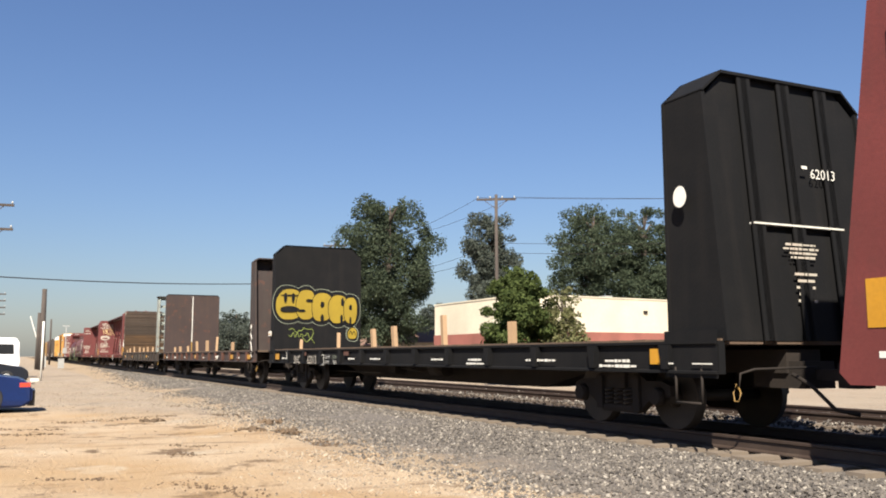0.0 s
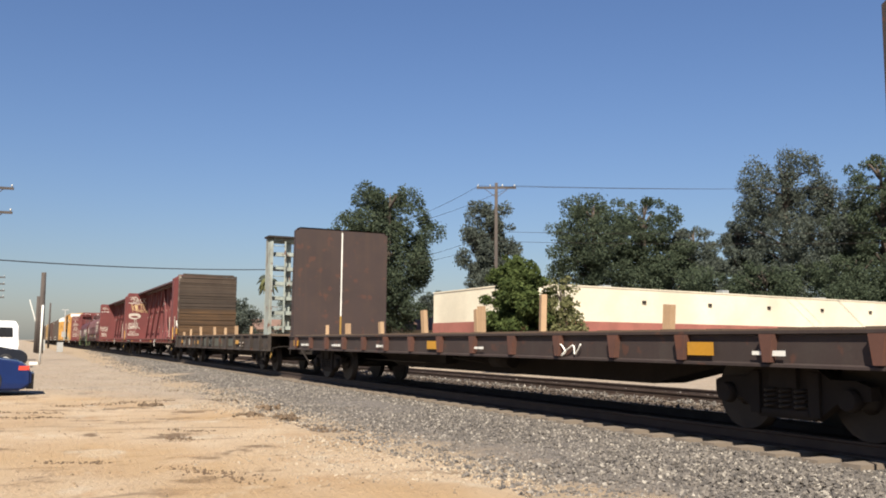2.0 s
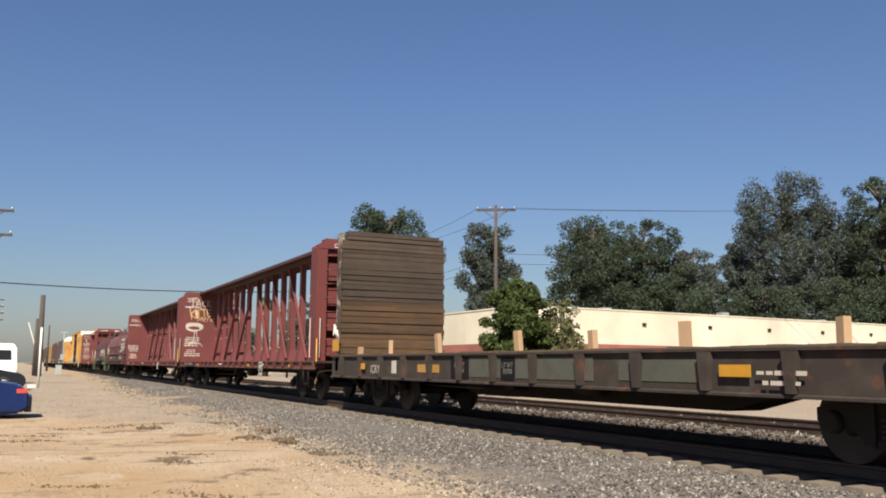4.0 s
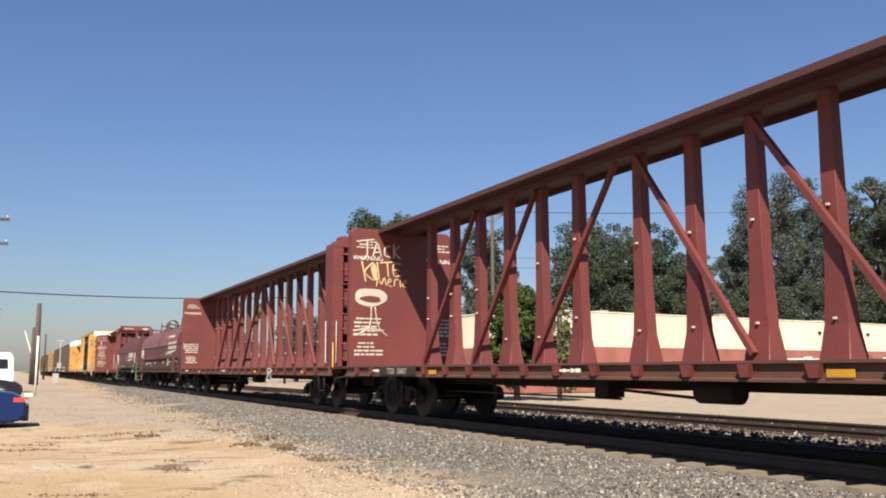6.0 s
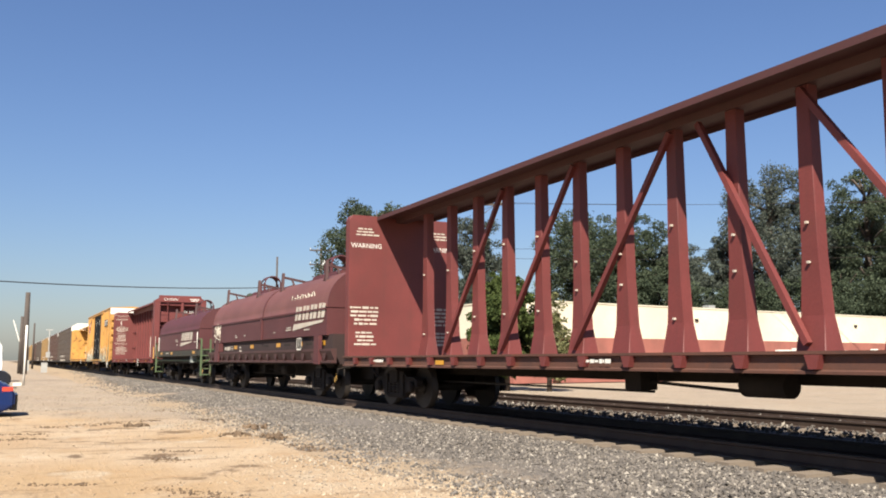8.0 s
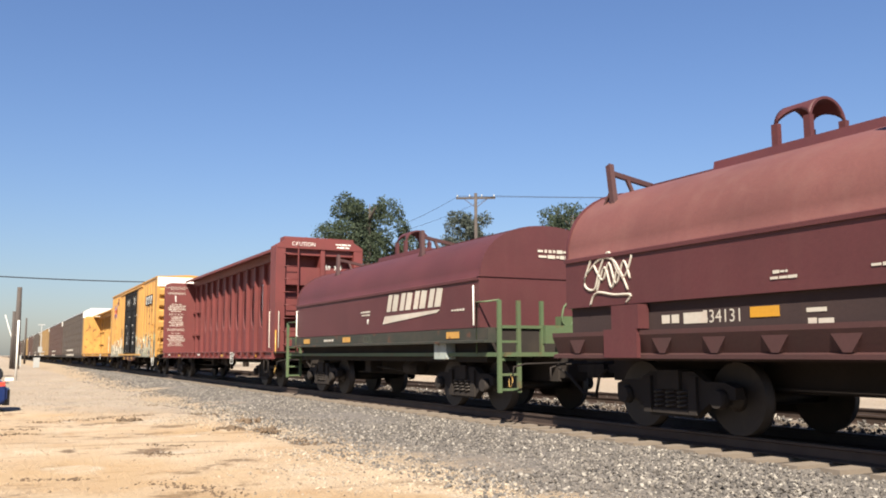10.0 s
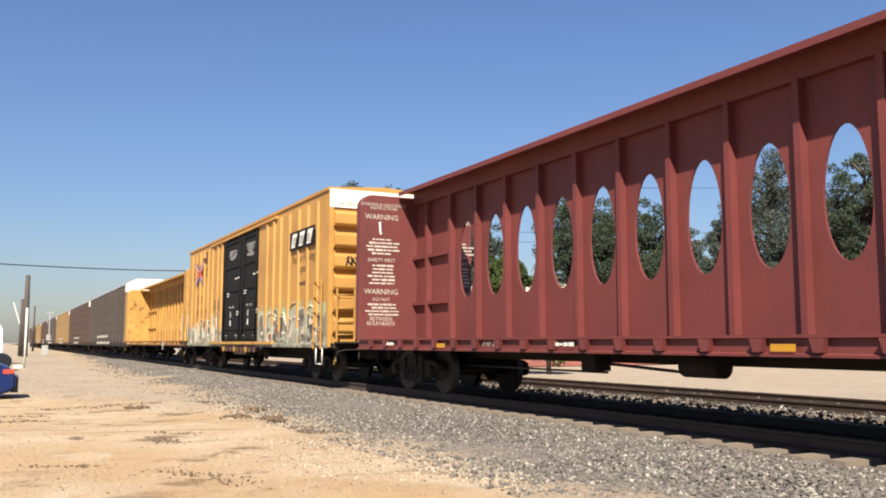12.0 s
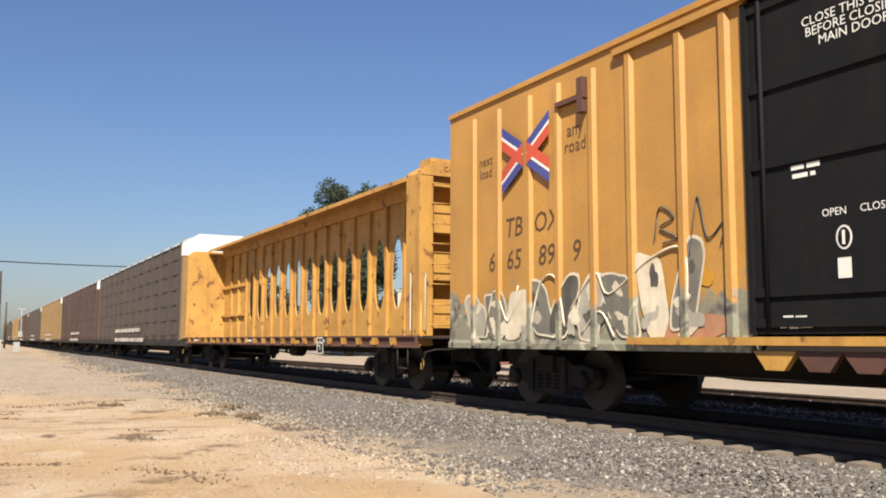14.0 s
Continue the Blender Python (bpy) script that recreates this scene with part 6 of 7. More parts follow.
# the large piece: a mint cloud behind grey letters
for k in range(26):
    s_ = -91.3 + 6.2 * k / 25
    blob(car9, -1.585, s_, 1.80 + rng.uniform(-0.12, 0.22), rng.uniform(0.18, 0.30), rng.uniform(0.16, 0.26), MINT, k, 2.0, 0.06, layer=0.02 * k, face="side")
for k in range(11):
    blob(car9, -1.585, -91.0 + 0.58 * k, rng.uniform(2.1, 2.3), rng.uniform(0.05, 0.11), rng.uniform(0.05, 0.11), MINT, 60 + k, 2.0, 0.03, layer=0.1, face="side")
for k in range(9):
    fat_letter(-91.0 + 0.70 * k, 1.55 + rng.uniform(-0.08, 0.10), rng.uniform(0.26, 0.36), rng.uniform(0.34, 0.46), (GREYSPRAY, SILVER, GREYSPRAY, DARKSPRAY)[k % 4], (CREAMSPRAY, MINT)[k % 3 == 2], k, rng.uniform(-0.35, 0.35))
for k in range(30):
    blob(car9, -1.585, rng.uniform(-91.3, -85.1), rng.uniform(1.08, 1.45), rng.uniform(0.05, 0.20), rng.uniform(0.05, 0.15), rng.choice((CREAMSPRAY, PINK, MINT, SILVER, DARKSPRAY, GREYSPRAY, REDSPRAY)), 80 + k, 2.2, 0.2, layer=3.4 + 0.05 * k, lean=rng.uniform(-0.8, 0.8), face="side")
blob(car9, -1.585, -90.55, 1.72, 0.05, 0.26, ORANGESPRAY, 5, 1.8, 0.1, layer=5, lean=-0.3, face="side")
blob(car9, -1.585, -90.0, 1.28, 0.26, 0.20, CREAMSPRAY, 6, 2.0, 0.06, layer=5.2, face="side")
blob(car9, -1.585, -89.98, 1.28, 0.18, 0.12, REDSPRAY, 7, 2.0, 0.06, layer=5.6, face="side")
# the smaller piece on the other panel: angular grey letters with white edges
for k in range(9):
    fat_letter(-102.5 + 0.62 * k, 1.46 + 0.03 * k + rng.uniform(-0.06, 0.06), rng.uniform(0.20, 0.30), 0.32 + 0.02 * k, (SILVER, GREYSPRAY, CREAMSPRAY, GREYSPRAY, DARKSPRAY)[k % 5], CREAMSPRAY, 30 + k, rng.uniform(-0.5, 0.6))
for k in range(16):
    blob(car9, -1.585, rng.uniform(-102.6, -97.3), rng.uniform(1.08, 1.5), rng.uniform(0.06, 0.2), rng.uniform(0.06, 0.16), rng.choice((CREAMSPRAY, SILVER, DARKSPRAY, GREYSPRAY, CREAMSPRAY)), 120 + k, 2.2, 0.2, layer=5.5 + 0.05 * k, lean=rng.uniform(-0.8, 0.8), face="side")
blob(car9, -1.585, -97.55, 1.25, 0.55, 0.20, PINK, 8, 2.4, 0.15, layer=0.8, face="side")
blob(car9, -1.585, -97.3, 1.85, 0.14, 0.12, REFLECT, 9, 2.4, 0.15, layer=0.8, face="side")
for pts in ([(-99.9, 1.5), (-99.3, 2.02), (-99.0, 1.72), (-98.2, 2.12), (-97.6, 2.2), (-97.55, 1.55)], [(-102.2, 1.2), (-101.9, 1.9), (-101.5, 1.4), (-101.2, 1.95)], [(-100.9, 1.2), (-100.6, 1.95), (-100.2, 2.0), (-100.0, 1.3)], [(-99.6, 1.2), (-99.2, 1.5), (-98.9, 1.15)],
            [(-90.6, 1.25), (-90.3, 1.85), (-89.8, 2.0), (-89.3, 1.9)], [(-89.2, 1.6), (-88.6, 2.0), (-88.2, 1.6), (-87.9, 2.15), (-87.2, 2.25)], [(-87.9, 1.2), (-87.6, 1.8), (-87.0, 1.75)], [(-86.7, 1.3), (-86.3, 2.0), (-85.8, 2.05), (-85.6, 1.5)]):
    stroke(car9, pts, 0.018, CREAMSPRAY, "side", -1.606)
for pts in ([(-98.1, 2.35), (-98.0, 2.75), (-97.75, 2.6), (-98.0, 2.5), (-97.7, 2.35), (-97.95, 2.3)], [(-97.5, 2.1), (-97.35, 2.8), (-97.2, 2.3), (-96.95, 2.45), (-97.0, 2.2)]):
    stroke(car9, pts, 0.012, DARKSPRAY, "side", -1.60)

# ---- autoracks
def autorack(lead, trail, material, end_mat, label):
    car, h = car_thing("autorack_car", lead, trail, label)
    running_gear(car, h, 3.0, (0.55, 1.0))
    part("deck_frame", boxes((-h, h, -1.50, 1.50, 0.85, 1.15)), UNDER, car)
    for k in (-1, 1):
        a, b = sorted((k * 1.46, k * 1.40))
        side = part("side_screen", boxes((-h + 0.5, h - 0.5, a, b, 1.15, 5.10)), material, car)
        if k < 0:
            npost = 12
            for i in range(npost + 1):
                x = -h + 0.5 + (2 * h - 1.0) * i / npost
                part("side_post", boxes((x - 0.06, x + 0.06, -1.55, -1.46, 1.05, 5.14)), material, side)
            for j in range(6):
                z = 1.30 + j * 0.635
                part("screen_panel", boxes((-h + 0.6, h - 0.6, -1.50, -1.46, z, z + 0.55)), material, side)
            for i in range(2 * npost):
                x = -h + 0.5 + (2 * h - 1.0) * (i + 0.5) / (2 * npost)
                part("screen_rib", boxes((x - 0.02, x + 0.02, -1.525, -1.46, 1.2, 5.1)), material, side)
    bm = bmesh.new()
    out = [(-1.55, 5.05), (1.55, 5.05)] + [(1.5 * math.cos(math.pi * k / 12), 5.12 + 0.33 * math.sin(math.pi * k / 12)) for k in range(13)]
    prism(bm, out, "x", -h + 0.2, h - 0.2)
    part("roof", bm, GALV, car, "pale galvanised arched roof")
    for e in (-1, 1):
        bm = bmesh.new()
        a, b = sorted((e * h, e * (h - 0.3)))
        prism(bm, [(-1.52, 1.1), (1.52, 1.1), (1.52, 5.0), (0.9, 5.40), (-0.9, 5.40), (-1.52, 5.0)], "x", a, b)
        door = part("end_door", bm, end_mat, car)
        a, b = sorted((e * (h + 0.02), e * (h - 0.32)))
        bm = bmesh.new()
        prism(bm, [(-1.54, 4.55), (1.54, 4.55), (1.54, 5.02), (0.9, 5.46), (-0.9, 5.46), (-1.54, 5.02)], "x", a, b)
        part("end_hood", bm, WHITE if e > 0 else GALV, car)
    return car


GALV = paint("galvanised_roof", (0.424, 0.424, 0.400), 0.45, 0.4, 0.3)
x = -126.4
for i, (m, e) in enumerate(((RACKGREY, RACKYELLOW), (RACKBROWN, RACKBROWN), (RACKYELLOW, RACKYELLOW), (RACKGREY, RACKGREY), (RACKBROWN, RACKBROWN), (RACKYELLOW, RACKYELLOW), (RACKGREY, RACKGREY), (RACKBROWN, RACKBROWN))):
    name = ("grey-brown", "brown", "tan-yellow")[(RACKGREY, RACKBROWN, RACKYELLOW).index(m)]
    c = autorack(x, x - 26.5, m, e, "tall enclosed autorack car with " + name + " screen panels")
    bars(c, x - 14, 1.6, 9.0, 2, 0.5, CHALK, off=-1.56, seed=i, weight=0.4)
    x -= 27.65

# ---- beyond the tracks: building, trees, poles
def polar(az, dist):
    """A spot on the ground: degrees to the left of straight across the track, and metres from the camera."""
    return -dist * math.sin(radians(az)), dist * math.cos(radians(az))


def wall_run(name, corners, z0, z1, material, parent, label="", thick=0.3):
    """An upright wall of some thickness along a run of corners."""
    bm = bmesh.new()
    for (xa, ya), (xb, yb) in zip(corners, corners[1:]):
        d = Vector((xb - xa, yb - ya, 0)).normalized()
        nrm = Vector((-d.y, d.x, 0)) * thick
        pts = [(xa, ya), (xb, yb), (xb + nrm.x, yb + nrm.y), (xa + nrm.x, ya + nrm.y)]
        prism(bm, pts, "z", z0, z1)
    return part(name, bm, material, parent, label)


shop = thing("warehouse", "long low cream stucco building with a red base band", "building")
foot = [(-56.2, 26.4), (-43.7, 26.4), (-47.8, 62.6), (-50.0, 82.0), (-66.0, 84.0)]
for a, b in zip(foot, foot[1:]):
    wall_run("wall", [a, b], 2.70, 4.78, CREAM, shop)
grow = [(-56.23, 26.35), (-43.64, 26.35), (-47.74, 62.6), (-49.94, 82.1), (-66.0, 84.1)]
for a, b in zip(grow, grow[1:]):
    wall_run("base_band", [a, b], 0.0, 2.70, BRICKRED, shop, "painted brick-red lower wall", 0.34)
bm = bmesh.new()
prism(bm, [(-56, 26.7), (-44.0, 26.7), (-48.1, 62.6), (-50.3, 82), (-66, 84)], "z", 4.40, 4.55)
part("roof", bm, PALEGREEN, shop)
cop = wall_run("coping", [(-56.25, 26.36), (-43.66, 26.36), (-47.76, 62.6), (-49.96, 82.0)], 4.78, 4.86, CREAM, shop, "", 0.4)
rng = random.Random(21)
for k in range(9):
    f = 0.06 + k * 0.11
    x, y = -43.7 + f * (-6.2), 26.4 + f * 55
    part("wall_vent", boxes((x - 0.05, x + 0.06, y - 0.15, y + 0.15, 3.9, 4.1)), UNDER, shop)
for k in range(5):
    f = 0.12 + k * 0.2
    x, y = -45.2 + f * (-6.2), 27 + f * 55
    part("roof_vent", boxes((x - 0.3, x + 0.3, y - 0.3, y + 0.3, 4.5, 5.05 + 0.12 * (k % 2))), GALV, shop)
yard = thing("yard_wall", "low white block wall beside the warehouse", "wall")
wall_run("wall", [(-40.5, 44.0), (-41.5, 60.0)], 0.0, 2.0, WHITE, yard)
for k in range(4):
    fx = -40.4 - 0.25 * k
    part("pier", boxes((fx, fx + 0.3, 45 + 4 * k, 45.4 + 4 * k, 0, 2.1)), WHITE, yard)

ROOFTILE = paint("brown_roof", (0.169, 0.100, 0.073), 0.9, 0, 0.3)
PALEWALL = paint("pale_house_wall", (0.347, 0.308, 0.254), 0.9, 0, 0.2)
for az, dist, w, hgt in ((66.2, 85, 7.0, 2.5), (68.4, 92, 6.0, 2.3), (75.5, 130, 9, 3.0)):
    x, y = polar(az, dist)
    house = thing("house", "small pale house with a low brown roof", "house", Matrix.Translation((x, y, 0)))
    part("wall", boxes((-w / 2, w / 2, -3, 3, 0, hgt)), PALEWALL, house)
    bm = bmesh.new()
    prism(bm, [(-w / 2 - 0.5, hgt), (w / 2 + 0.5, hgt), (0.6, hgt + 1.5), (-0.6, hgt + 1.5)], "y", -3.5, 3.5)
    part("roof", bm, ROOFTILE, house)
    part("window", boxes((-0.6, 0.6, -3.04, -2.98, 0.9, 1.9)), UNDER, house)


def leaf_mat(name, a, b):
    m = bpy.data.materials.new(name)
    m.use_nodes = True
    n, l = m.node_tree.nodes, m.node_tree.links
    p = n["Principled BSDF"]
    p.inputs["Roughness"].default_value = 0.8
    p.inputs["Specular IOR Level"].default_value = 0.2
    geo = n.new("ShaderNodeNewGeometry")
    mix = n.new("ShaderNodeMix")
    mix.data_type = "RGBA"
    mix.inputs[6].default_value, mix.inputs[7].default_value = (*a, 1), (*b, 1)
    l.new(geo.outputs["Random Per Island"], mix.inputs[0])
    l.new(mix.outputs[2], p.inputs["Base Color"])
    tr = n.new("ShaderNodeBsdfTranslucent")
    l.new(mix.outputs[2], tr.inputs[0])
    ms = n.new("ShaderNodeMixShader")
    ms.inputs[0].default_value = 0.35
    l.new(p.outputs[0], ms.inputs[1])
    l.new(tr.outputs[0], ms.inputs[2])
    l.new(ms.outputs[0], n["Material Output"].inputs["Surface"])
    return m


LEAF_DARK = leaf_mat("dark_green_leaves", (0.032, 0.046, 0.028), (0.081, 0.100, 0.060))
LEAF_OLIVE = leaf_mat("grey_olive_leaves", (0.046, 0.058, 0.048), (0.108, 0.122, 0.098))
LEAF_FRESH = leaf_mat("fresh_green_leaves", (0.035, 0.054, 0.015), (0.100, 0.127, 0.039))
LEAF_PALE = leaf_mat("pale_dry_leaves", (0.092, 0.100, 0.039), (0.185, 0.177, 0.085))
BARK = paint("grey_bark", (0.065, 0.050, 0.039), 0.95, 0, 0.4)


def leaves(parent, clumps, count, size, material, seed):
    """Leaf sprays scattered over the clumps (centre, radii), thicker towards their skins."""
    g = np.random.default_rng(seed)
    vol = np.array([c[1][0] * c[1][1] * c[1][2] for c in clumps]) ** 0.72
    pick = g.choice(len(clumps), count, p=vol / vol.sum())
    cen = np.array([c[0] for c in clumps])[pick]
    rad = np.array([c[1] for c in clumps])[pick]
    d = g.normal(size=(count, 3))
    d /= np.linalg.norm(d, axis=1)[:, None]
    r = g.uniform(0.25, 1.0, count) ** 0.45 * (1 + 0.16 * g.normal(size=count))
    pos = cen + rad * d * r[:, None]
    u = g.normal(size=(count, 3)) + d * 0.6 + np.array([0, 0, -0.35])
    u /= np.linalg.norm(u, axis=1)[:, None]
    v = np.cross(u, g.normal(size=(count, 3)))
    v /= np.linalg.norm(v, axis=1)[:, None]
    s = size * g.uniform(0.55, 1.45, count)[:, None]
    w = np.cross(u, v)
    quad = np.stack([pos - u * s * 0.5, pos + v * s * 0.28 + w * s * 0.05, pos + u * s * 0.6, pos - v * s * 0.28 + w * s * 0.08], 1).reshape(-1, 3)
    me = bpy.data.meshes.new("crown")
    me.from_pydata(quad.tolist(), [], np.arange(4 * count).reshape(-1, 4).tolist())
    me.materials.append(material)
    ob = new("crown", me)
    ob.parent = parent
    return ob


def tree(az, dist, height, width, low, seed, material, label, name="tree", count=5200, size=0.27, columnar=False):
    x, y = polar(az, dist)
    t = thing(name, label, "bush" if name == "bush" else "tree", Matrix.Translation((x, y, 0)), "trees behind the tracks")
    rng = random.Random(seed)
    bm = bmesh.new()
    lean = rng.uniform(-0.4, 0.4)
    r0 = 0.028 * height
    tube(bm, [(0, 0, -0.1), (lean * 0.3, 0, height * 0.35), (lean * 0.7, 0.1, height * 0.65), (lean, 0.1, height * 0.93)], [r0, r0 * 0.75, r0 * 0.45, 0.03], 9)
    clumps = []
    levels = 13 if not columnar else 16
    for i in range(levels):
        f = (i + 0.5) / levels
        z = low + (height - low) * (0.06 + 0.88 * f)
        prof = math.sin(math.pi * min(1, 0.18 + 0.74 * f)) ** 0.6 if not columnar else math.sin(math.pi * (0.16 + 0.64 * f)) ** 0.5
        for j in range(7 if f > 0.75 else 10):
            a = rng.uniform(0, 6.28)
            rr = width * prof * rng.uniform(0.25, 0.92) * (1 if j else 0.4)
            c = (lean * z / height + rr * math.cos(a), rr * math.sin(a), z + rng.uniform(-0.4, 0.4))
            q = width * prof * rng.uniform(0.07, 0.24) + 0.10
            clumps.append((c, (q, q, q * (rng.uniform(0.55, 0.95) if not columnar else rng.uniform(0.7, 1.5)))))
            if j < 2:
                tube(bm, [(lean * (z - 1) / height, 0, max(0.5, z - 0.22 * width - 0.5)), ((c[0]) * 0.6, c[1] * 0.6, z - 0.3), c], [r0 * 0.35, r0 * 0.2, 0.02], 5)
    part("trunk", bm, BARK, t)
    leaves(t, clumps, int(count * 5.0), size * 0.76, material, seed)
    return t


tree(67.95, 78, 15.7, 4.9, 2.0, 2, LEAF_DARK, "tall dense dark green broad tree", count=11000, size=0.28, columnar=True)
tree(64.9, 95, 7.0, 2.6, 1.0, 31, LEAF_OLIVE, "small grey-green tree by the houses", count=2500)
tree(61.1, 78, 14.3, 3.0, 4.0, 3, LEAF_OLIVE, "narrow grey-green tree behind the warehouse", count=5200, columnar=True)
tree(59.3, 40.5, 5.6, 1.8, 0.6, 4, LEAF_FRESH, "bright green bushy tree before the warehouse corner", count=6000, size=0.20)
tree(56.6, 40, 4.3, 1.2, 0.5, 5, LEAF_PALE, "pale yellowish thin shrub before the wall", "bush", count=900, size=0.20)
tree(54.6, 82, 15.2, 4.5, 5.0, 6, LEAF_DARK, "dark green leafy tree behind the warehouse", count=6500, columnar=True)
tree(51.3, 84, 15.4, 4.6, 4.6, 7, LEAF_DARK, "dark green leafy tree behind the warehouse", count=6500)
tree(48.2, 86, 13.0, 4.0, 4.3, 8, LEAF_OLIVE, "grey-green tree behind the warehouse", count=5200)
tree(45.6, 88, 13.6, 3.6, 4.2, 9, LEAF_OLIVE, "grey-green tree behind the warehouse", count=5200)
tree(42.9, 86, 19.3, 4.4, 5.0, 10, LEAF_OLIVE, "tall airy grey-green tree behind the warehouse", count=6500, columnar=True)
tree(40.2, 88, 17.0, 4.2, 4.5, 11, LEAF_OLIVE, "tall airy grey-green tree behind the warehouse", count=6000, columnar=True)
tree(37.5, 86, 19.0, 4.6, 4.5, 12, LEAF_DARK, "tall dark green tree behind the warehouse", count=6500)
tree(34.8, 88, 18.0, 4.6, 4.5, 13, LEAF_OLIVE, "tall airy grey-green tree behind the warehouse", count=6000, columnar=True)
tree(32.0, 88, 19.0, 4.6, 4.5, 14, LEAF_DARK, "tall dark green tree behind the warehouse", count=6000)
tree(77.6, 105, 6.6, 3.6, 0.6, 15, LEAF_OLIVE, "rounded grey-green tree near the far houses", count=3500)
tree(73.4, 108, 9.0, 3.8, 0.6, 16, LEAF_OLIVE, "rounded grey-green tree beside a palm", count=3500)
tree(71.9, 112, 6.2, 3.2, 0.6, 17, LEAF_OLIVE, "low grey-green tree near the far houses", count=2600)
tree(84.2, 170, 6.0, 5.0, 0.4, 18, LEAF_OLIVE, "low distant hazy tree", count=1500, size=0.9)
tree(39.0, 84, 9.5, 5.0, 2.5, 41, LEAF_DARK, "low dark tree filling the tree line", count=4200)
tree(44.2, 84, 9.0, 5.0, 2.5, 42, LEAF_DARK, "low dark tree filling the tree line", count=4200)
tree(49.6, 83, 10.0, 5.0, 2.5, 43, LEAF_DARK, "low dark tree filling the tree line", count=4200)
tree(36.0, 84, 9.5, 5.0, 2.5, 44, LEAF_DARK, "low dark tree filling the tree line", count=4200)

# palm
x, y = polar(75.5, 100)
palm = thing("palm_tree", "tall thin palm with a ragged tan crown", "tree", Matrix.Translation((x, y, 0)))
bm = bmesh.new()
tube(bm, [(0, 0, 0), (0.1, 0, 4), (0.05, 0, 8.2)], [0.35, 0.28, 0.24], 9)
part("trunk", bm, BARK, palm)
rng = random.Random(3)
for k in range(26):
    a, el = rng.uniform(0, 6.28), rng.uniform(-0.9, 0.9)
    bm = bmesh.new()
    pts = []
    for j in range(5):
        f = j / 4
        r = 1.35 * f
        pts.append((math.cos(a) * r * math.cos(el), math.sin(a) * r * math.cos(el), 8.3 + math.sin(el) * r - 0.9 * f * f))
    tube(bm, pts, [0.03, 0.16, 0.20, 0.13, 0.02], 4)
    part("frond", bm, LEAF_PALE if el < 0 else LEAF_OLIVE, palm)


def utility_pole(x, y, height, arms, label, turn=0.0, width=2.4, cans=False, r=0.16):
    p = thing("utility_pole", label, "utility pole", pose(x, y, 0, 0, 0, turn))
    bm = bmesh.new()
    tube(bm, [(0, 0, 0), (0, 0, height)], [r, r * 0.7], 10)
    part("pole", bm, POLEWOOD, p)
    for z in arms:
        arm = part("crossarm", boxes((-width / 2, width / 2, -0.06, 0.06, z - 0.07, z + 0.07)), POLEWOOD, p)
        for k in range(4):
            xx = -width / 2 + 0.1 + k * (width - 0.2) / 3
            bm = bmesh.new()
            tube(bm, [(xx, 0, z + 0.07), (xx, 0, z + 0.16), (xx, 0, z + 0.24)], [0.03, 0.06, 0.035], 7)
            part("insulator", bm, GALV, arm)
        bm = bmesh.new()
        for k in (-1, 1):
            bar(bm, (0, 0, z - 0.7), (k * width * 0.3, 0, z - 0.05), 0.04)
        part("arm_brace", bm, POLEWOOD, p)
    if cans:
        bm = bmesh.new()
        tube(bm, [(0.35, -0.2, height - 2.4), (0.35, -0.2, height - 1.3)], 0.28, 12)
        part("transformer", bm, GALV, p, "grey cylindrical transformer")
    return p


main_x, main_y = polar(60.79, 62)
utility_pole(main_x, main_y, 12.7, [12.35], "brown wooden utility pole with one crossarm", 61, 2.8)
ux, uy = polar(71.35, 92)
utility_pole(ux, uy, 13.0, [12.7, 11.2], "wooden utility pole with two crossarms and a transformer", 70, 2.4, True)
px, py = polar(74.15, 90)
utility_pole(px, py, 11.7, [], "bare wooden pole near the far houses", r=0.13)
utility_pole(-93.0, 2.13, 7.75, [], "thick dark wooden pole beside the track", r=0.30)
utility_pole(-96.5, 1.85, 5.6, [], "shorter dark wooden post beside the pole", r=0.22)
utility_pole(-150.0, 4.6, 7.0, [], "far dark wooden pole", r=0.16)
utility_pole(-56.0, -1.85, 10.5, [9.95, 8.55], "wooden power pole with two crossarms by the lot", 84, 2.6)
utility_pole(-118.0, -3.1, 9.5, [8.7, 7.9, 7.1, 6.3], "far wooden power pole with four crossarms", 84, 3.2)


def wire(a, b, sag, r=0.02):
    w = thing("overhead_wire", "thin black overhead wire sagging between poles", "wire")
    bm = bmesh.new()
    pts = [Vector(a).lerp(Vector(b), k / 24) - Vector((0, 0, sag * 4 * (k / 24) * (1 - k / 24))) for k in range(25)]
    tube(bm, pts, r, 5)
    part("cable", bm, UNDER, w)
    return w


wire((-60.0, -14.0, 6.75), (px, py, 8.6), 0.6, 0.04)
far = Vector((main_x, main_y, 0))
for k, z, sg in ((-1.2, 12.5, 1.0), (1.2, 12.5, 1.0), (0, 9.2, 0.8), (0.2, 8.5, 0.8)):
    wire((main_x + k * 0.5, main_y + k * 0.9, z), (-20.0, 86.0, z + 1.5), sg, 0.013)
    wire((main_x + k * 0.5, main_y + k * 0.9, z), (ux, uy, 12.8 if z > 10 else 9.0), sg, 0.013)

